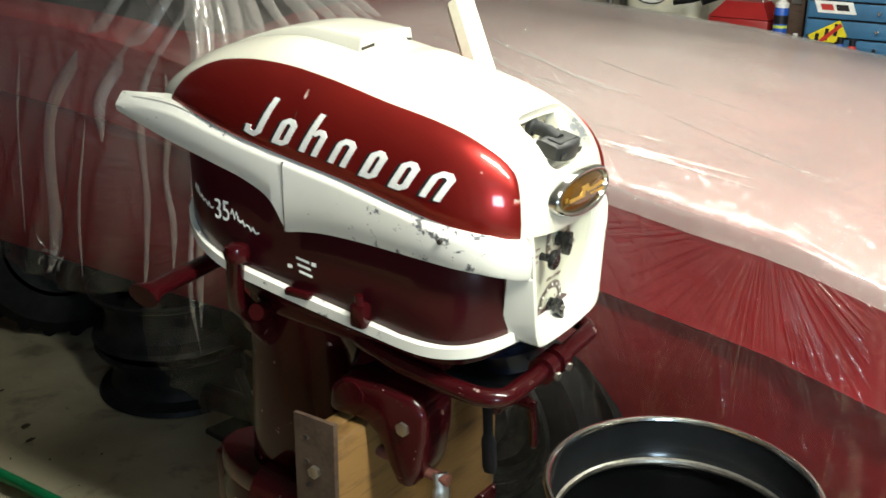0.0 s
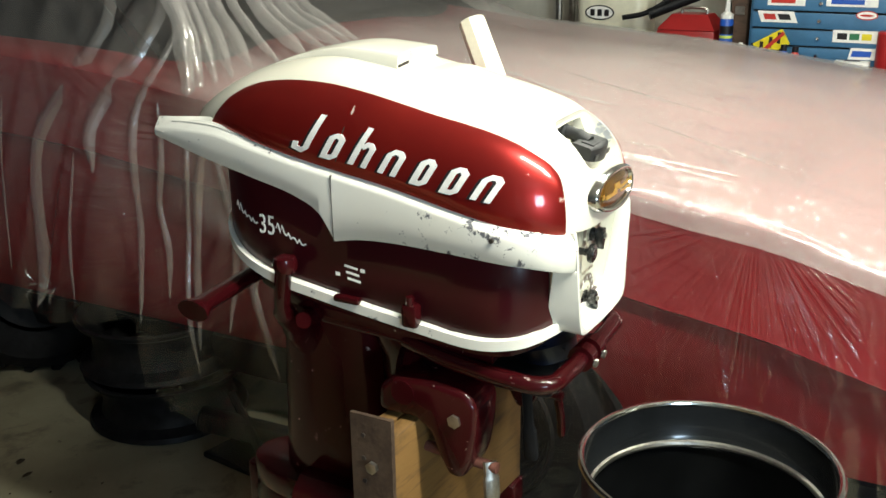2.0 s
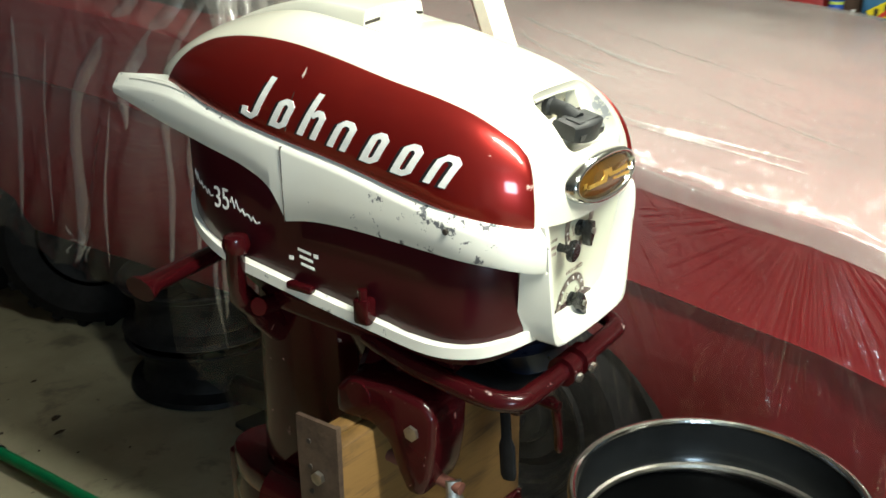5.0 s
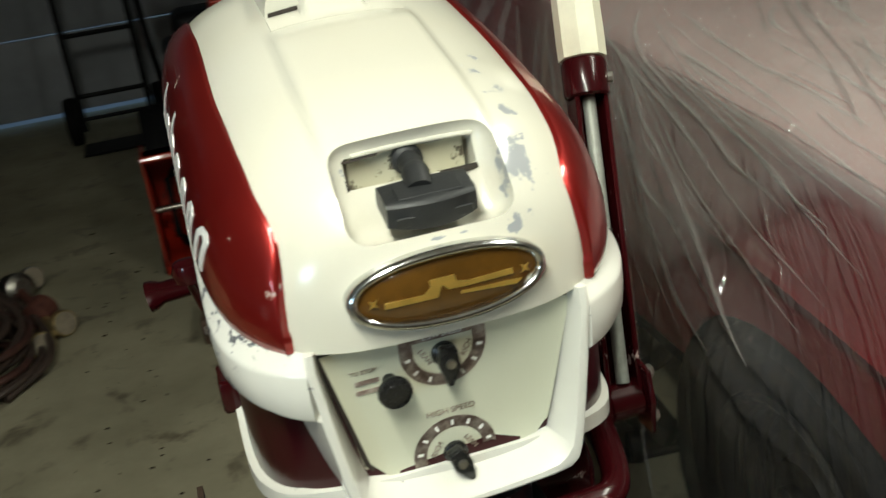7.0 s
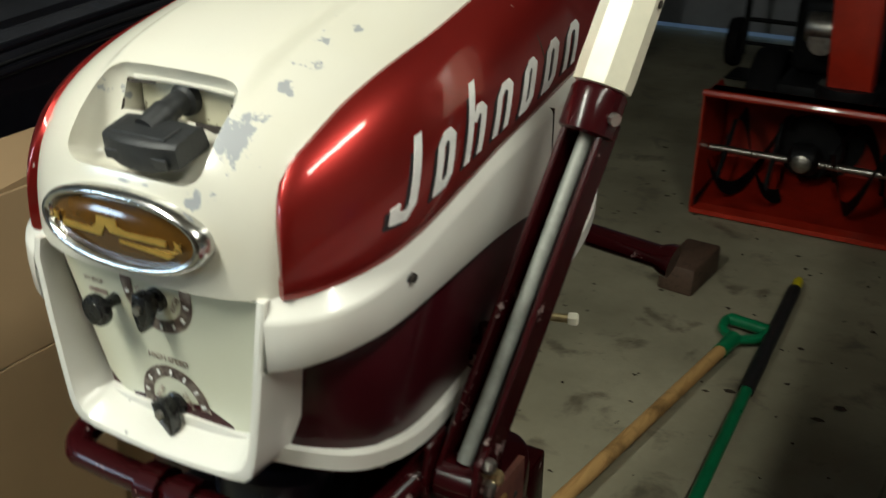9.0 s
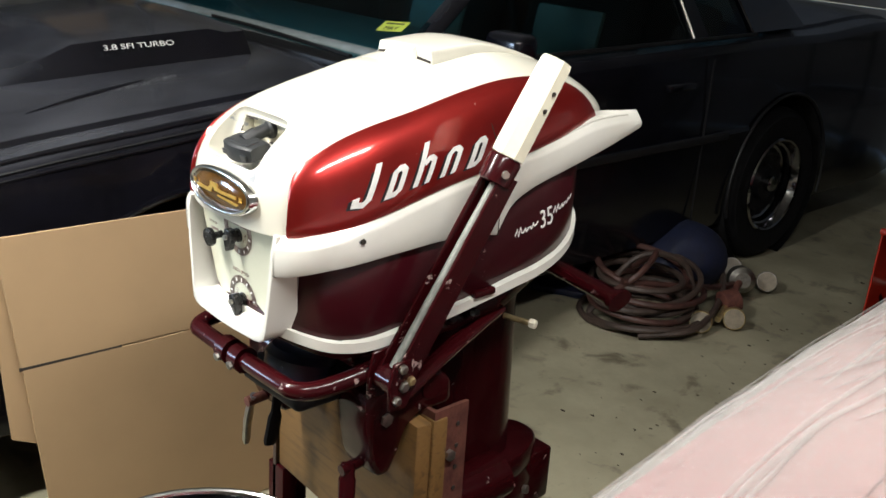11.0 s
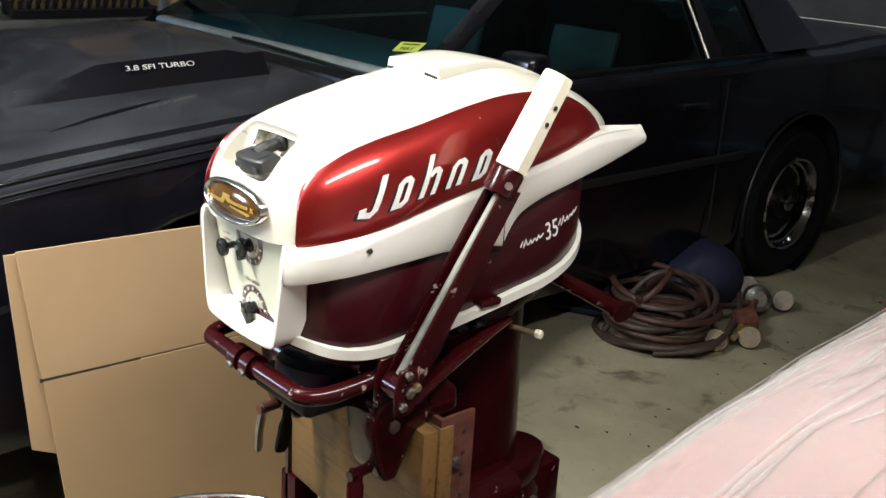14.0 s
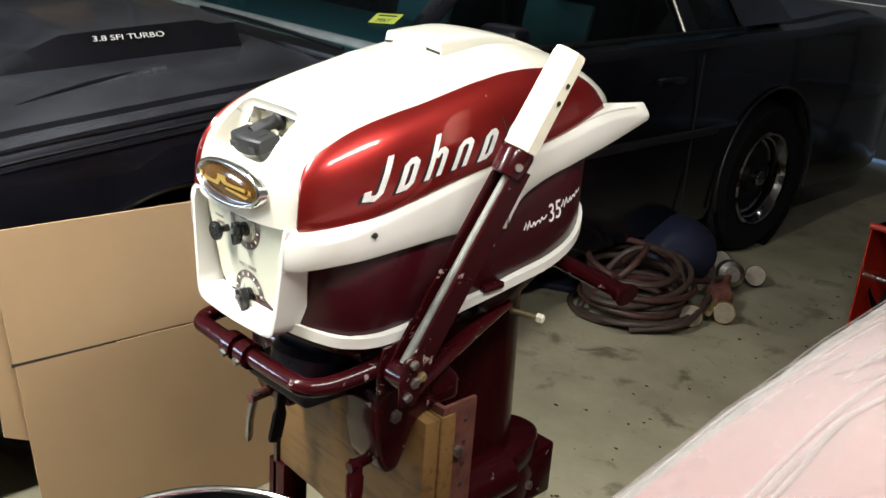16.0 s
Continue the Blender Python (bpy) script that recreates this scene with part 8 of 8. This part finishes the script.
yb = thing("yellow_package", (2.60, 0.122, 0.775), "yellow package with a red stripe leaning on the chest", "package")
part("card", bm_box((0.115, 0.062, 0.010), m, 0.002, 1), YELLOW, yb)
part("stripe", bm_box((0.118, 0.013, 0.002), m @ Matrix.Translation((0, 0, 0.006)) @ pose(0, 0, 0, 0, 0, 14)), LABEL_RED, yb)
for sx in (-0.036, 0.0, 0.034):
    part("ink_bar", bm_box((0.012, 0.040, 0.002), m @ Matrix.Translation((sx, 0.006, 0.0052)) @ pose(0, 0, 0, 0, 0, -34)), INK, yb)
part("foot", box_at(2.585, 2.612, 0.095, 0.150, 0.776, 0.895, 0.002), INK, yb)
for y, mt, h in ((0.074, LABEL_BLUE, 0.140), (0.034, LABEL_RED, 0.136)):
    bt = thing("bottle", (2.585, y, 0.775), "small plastic bottle on the workbench", "bottle", "bench bottles")
    part("bottle", bm_lathe([(0.018, 0), (0.020, 0.004), (0.020, h * 0.7), (0.010, h * 0.85)], Matrix.Translation((2.585, y, 0.776)), 16), mt, bt)
    part("cap", bm_lathe([(0.011, h * 0.85), (0.011, h)], Matrix.Translation((2.585, y, 0.776)), 12), INK, bt)
wb = thing("white_carton", (2.585, -0.16, 0.775), "small white carton on the workbench", "carton")
part("carton", box_at(2.562, 2.609, -0.218, -0.104, 0.776, 0.870, 0.002), PLASTIC_WHITE, wb)
part("label_bar", box_at(2.580, 2.600, -0.185, -0.135, 0.8705, 0.8725), INK, wb)
rc = thing("red_can", (2.57, -0.245, 0.775), "red metal can on the workbench", "can")
part("can", bm_lathe([(0.035, 0), (0.037, 0.004), (0.037, 0.195), (0.032, 0.202)], Matrix.Translation((2.575, -0.270, 0.776)), 20), RED_BOX, rc)
tb = thing("red_toolbox", (2.75, 0.42, 0.775), "red steel toolbox with a hipped lid", "toolbox")
part("box", box_at(2.66, 2.86, 0.346, 0.568, 0.776, 0.940, 0.006), RED_BOX, tb)
bm = bmesh.new()
lo = [Vector(p) for p in ((2.66, 0.346, 0.942), (2.86, 0.346, 0.942), (2.86, 0.568, 0.942), (2.66, 0.568, 0.942))]
hi = [Vector(p) for p in ((2.71, 0.385, 0.996), (2.81, 0.385, 0.996), (2.81, 0.525, 0.996), (2.71, 0.525, 0.996))]
va, vb = [bm.verts.new(p) for p in lo], [bm.verts.new(p) for p in hi]
for k in range(4):
    bm.faces.new((va[k], va[(k + 1) % 4], vb[(k + 1) % 4], vb[k]))
bm.faces.new(vb)
bm.faces.new(va[::-1])
part("lid", bm, RED_BOX, tb, smooth=False)
part("handle", bm_tube(smooth_path([(2.76, 0.40, 0.996), (2.76, 0.41, 1.016), (2.76, 0.49, 1.016), (2.76, 0.50, 0.996)]), 0.006, 8), STEEL, tb)
ck = thing("caulk_tube", (2.62, 0.292, 0.775), "upright blue and white caulk cartridge", "caulk tube")
mk = Matrix.Translation((2.62, 0.292, 0.776))
part("barrel", bm_lathe([(0.024, 0), (0.0245, 0.002), (0.0245, 0.215), (0.022, 0.220)], mk, 20), LABEL_BLUE, ck)
part("shoulder", bm_lathe([(0.0235, 0.2205), (0.0235, 0.235), (0.010, 0.245), (0.007, 0.30)], mk, 16), PLASTIC_WHITE, ck)
part("label_band", bm_lathe([(0.0249, 0.165), (0.0249, 0.195)], mk, 20), INK, ck)
part("label_band", bm_lathe([(0.0249, 0.150), (0.0249, 0.160)], mk, 20), LIME, ck)
sb = thing("white_bottle", (2.62, 0.235, 0.775), "small white bottle on the workbench", "bottle", "bench bottles")
part("bottle", bm_lathe([(0.013, 0), (0.014, 0.003), (0.014, 0.11), (0.008, 0.12), (0.008, 0.135)], Matrix.Translation((2.62, 0.235, 0.776)), 14), PLASTIC_WHITE, sb)
gun = thing("grease_gun", (2.80, 0.60, 0.95), "black grease gun hanging over the toolbox", "grease gun")
part("barrel", bm_tube([(2.72, 0.62, 0.99), (2.86, 0.36, 1.10)], 0.022, 14), BLACK_METAL, gun)
part("lever", bm_tube(smooth_path([(2.70, 0.72, 0.975), (2.72, 0.62, 1.0), (2.78, 0.52, 1.08), (2.80, 0.50, 1.16)]), 0.010, 8), BLACK_METAL, gun)
part("hook", bm_tube([(2.86, 0.36, 1.10), (3.098, 0.36, 1.20)], 0.006, 8), BLACK_METAL, gun)
dark_case = thing("equipment_case", (2.85, 0.27, 0.775), "dark brown case standing on the workbench", "case")
part("case", box_at(2.74, 3.02, 0.242, 0.305, 0.776, 1.25, 0.006), BLOCK_WOOD, dark_case)
part("latch", box_at(2.734, 2.741, 0.255, 0.290, 1.0, 1.03), STEEL, dark_case)
jug = thing("plastic_jug", (2.85, 0.82, 0.775), "pale plastic jug with an oval badge", "jug")
part("jug", bm_box((0.18, 0.30, 0.30), pose(2.86, 0.80, 0.926), 0.05, 4), IVORY, jug)
for a, b, mt in ((0.062, 0.030, INK), (0.056, 0.025, DECAL_WHITE)):
    o = 0.0 if mt == INK else -0.0012
    part("badge", bm_prism([Vector((2.768 + o, 0.84 + a * math.cos(t), 0.985 + b * math.sin(t))) for t in (2 * math.pi * k / 28 for k in range(28))], (-0.001, 0, 0)), mt, jug)
for k in range(3):
    part("badge_bar", box_at(2.7635, 2.7645, 0.80 + 0.03 * k, 0.818 + 0.03 * k, 0.972, 0.998), INK, jug)
part("spout", bm_lathe([(0.03, 0), (0.03, 0.04), (0.02, 0.05)], Matrix.Translation((2.86, 0.72, 1.076)), 14), LABEL_BLUE, jug)
for y in (0.98, 1.03, 1.09):
    pp = thing("metal_pipe", (2.9, y, 0.775), "upright steel pipe behind the bench", "pipe", "upright pipes")
    part("pipe", bm_tube([(2.95, y, 0.776), (3.0, y + 0.02, 1.7)], 0.014, 10), STEEL, pp)

# ---- shelf behind the black car ----
SHELF_GREY = plain("grey_shelf_paint", (0.20, 0.20, 0.20), 0.5, 0.2, 0.2, 12, 0.1, 90)
shelf = thing("steel_shelf", (-3.65, 0.2, 0.0), "grey steel shelving loaded with dark boxes", "shelf")
for z in (0.34, 0.76, 0.89, 1.34, 1.78):
    sh = part("shelf_board", box_at(-3.95, -3.352, -1.0, 1.36, z - 0.034, z, 0.003), SHELF_GREY, shelf)
for y in (-1.0, 0.18, 1.375):
    for x in (-3.95, -3.35):
        ob = part("post", box_at(x - 0.02, x + 0.02, y - 0.014, y + 0.014, 0.0, 1.95, 0.002), SHELF_GREY, shelf)
        # holes are dark discs on the post, coloured like their shade
        for k in range(4):
            part("hole", bm_lathe([(0.005, 0), (0.005, 0.001)], frame_of((x + 0.0205, y, 0.70 + 0.10 * k), (0, 1, 0), (1, 0, 0)), 8), GRIME_GAP_SHADE, ob)
rs = random.Random(3)
cols = (BLACK_METAL, BLOCK_WOOD, BLACK_RUBBER, CARDBOARD)
for z, y_end in ((0.34, 1.1), (0.89, 0.5), (1.34, 1.1)):
    y = -0.9
    while y < y_end:
        w, h, dd = rs.uniform(0.12, 0.32), rs.uniform(0.10, 0.30), rs.uniform(0.2, 0.45)
        bxo = thing("storage_box", (-3.6, y + w / 2, z), "dark storage box on the steel shelf", "box", "shelf boxes")
        mt = rs.choice(cols)
        part("box", box_at(-3.4 - dd, -3.40, y, y + w - 0.02, z + 0.001, z + h, 0.006), mt, bxo)
        part("lid", box_at(-3.405 - dd, -3.395, y - 0.004, y + w - 0.016, z + h + 0.001, z + h + 0.022, 0.004), mt, bxo)
        y += w + rs.uniform(0.0, 0.12)
# a tilted tray of small brass fittings
tray = thing("fittings_tray", (-3.50, 1.02, 0.89), "dark tray with rows of small brass fittings", "tray")
TM = pose(-3.50, 1.02, 0.955, 0, 26, 0)
part("tray_base", bm_box((0.26, 0.64, 0.012), TM, 0.003, 1), BLACK_RUBBER, tray)
for dx, dy, sx, sy in ((-0.126, 0, 0.010, 0.64), (0.126, 0, 0.010, 0.64), (0, -0.315, 0.25, 0.010), (0, 0.315, 0.25, 0.010)):
    part("tray_rim", bm_box((sx, sy, 0.040), TM @ Matrix.Translation((dx, dy, 0.018)), 0.003, 1), BLACK_RUBBER, tray)
part("tray_foot", box_at(-3.62, -3.58, 0.74, 1.30, 0.8905, 0.985, 0.004), BLACK_RUBBER, tray)
for r in range(3):
    for c in range(16):
        part("fitting", bm_lathe([(0.010, 0.0), (0.010, 0.030), (0.006, 0.036), (0.006, 0.052)], TM @ Matrix.Translation((-0.085 + 0.082 * r, -0.285 + 0.038 * c, 0.006)), 8), BRASS if (r + c) % 3 else STEEL, tray)
for i, mt in enumerate((PLASTIC_WHITE, GREEN, LIME, PLASTIC_WHITE)):
    sp = thing("small_carton", (-3.38, 1.02 + 0.085 * i, 0.76), "small green and white carton on the shelf edge", "carton", "shelf cartons")
    part("carton", box_at(-3.42, -3.362, 0.99 + 0.085 * i, 1.06 + 0.085 * i, 0.761, 0.822 - 0.010 * (i % 2), 0.002), mt, sp)
    part("label_bar", box_at(-3.3615, -3.3605, 1.00 + 0.085 * i, 1.05 + 0.085 * i, 0.785, 0.800), PLASTIC_WHITE if i else GREEN, sp)
# boxes beside the shelf
dk = thing("storage_crate", (-3.62, 1.75, 0.0), "dark wooden crate on the floor beside the shelf", "crate")
part("crate", box_at(-3.92, -3.36, 1.42, 2.10, 0.0, 0.90, 0.006), BLOCK_WOOD, dk)
part("lid", box_at(-3.93, -3.35, 1.41, 2.11, 0.901, 0.918, 0.003), BLOCK_WOOD, dk)
cb = thing("cardboard_carton", (-3.60, 1.66, 0.92), "closed brown cardboard carton on a dark crate", "carton")
part("carton", box_at(-3.86, -3.38, 1.44, 1.96, 0.919, 1.22, 0.004), CARDBOARD, cb)
part("tape", box_at(-3.3795, -3.3785, 1.67, 1.72, 0.92, 1.21), BLOCK_WOOD, cb)
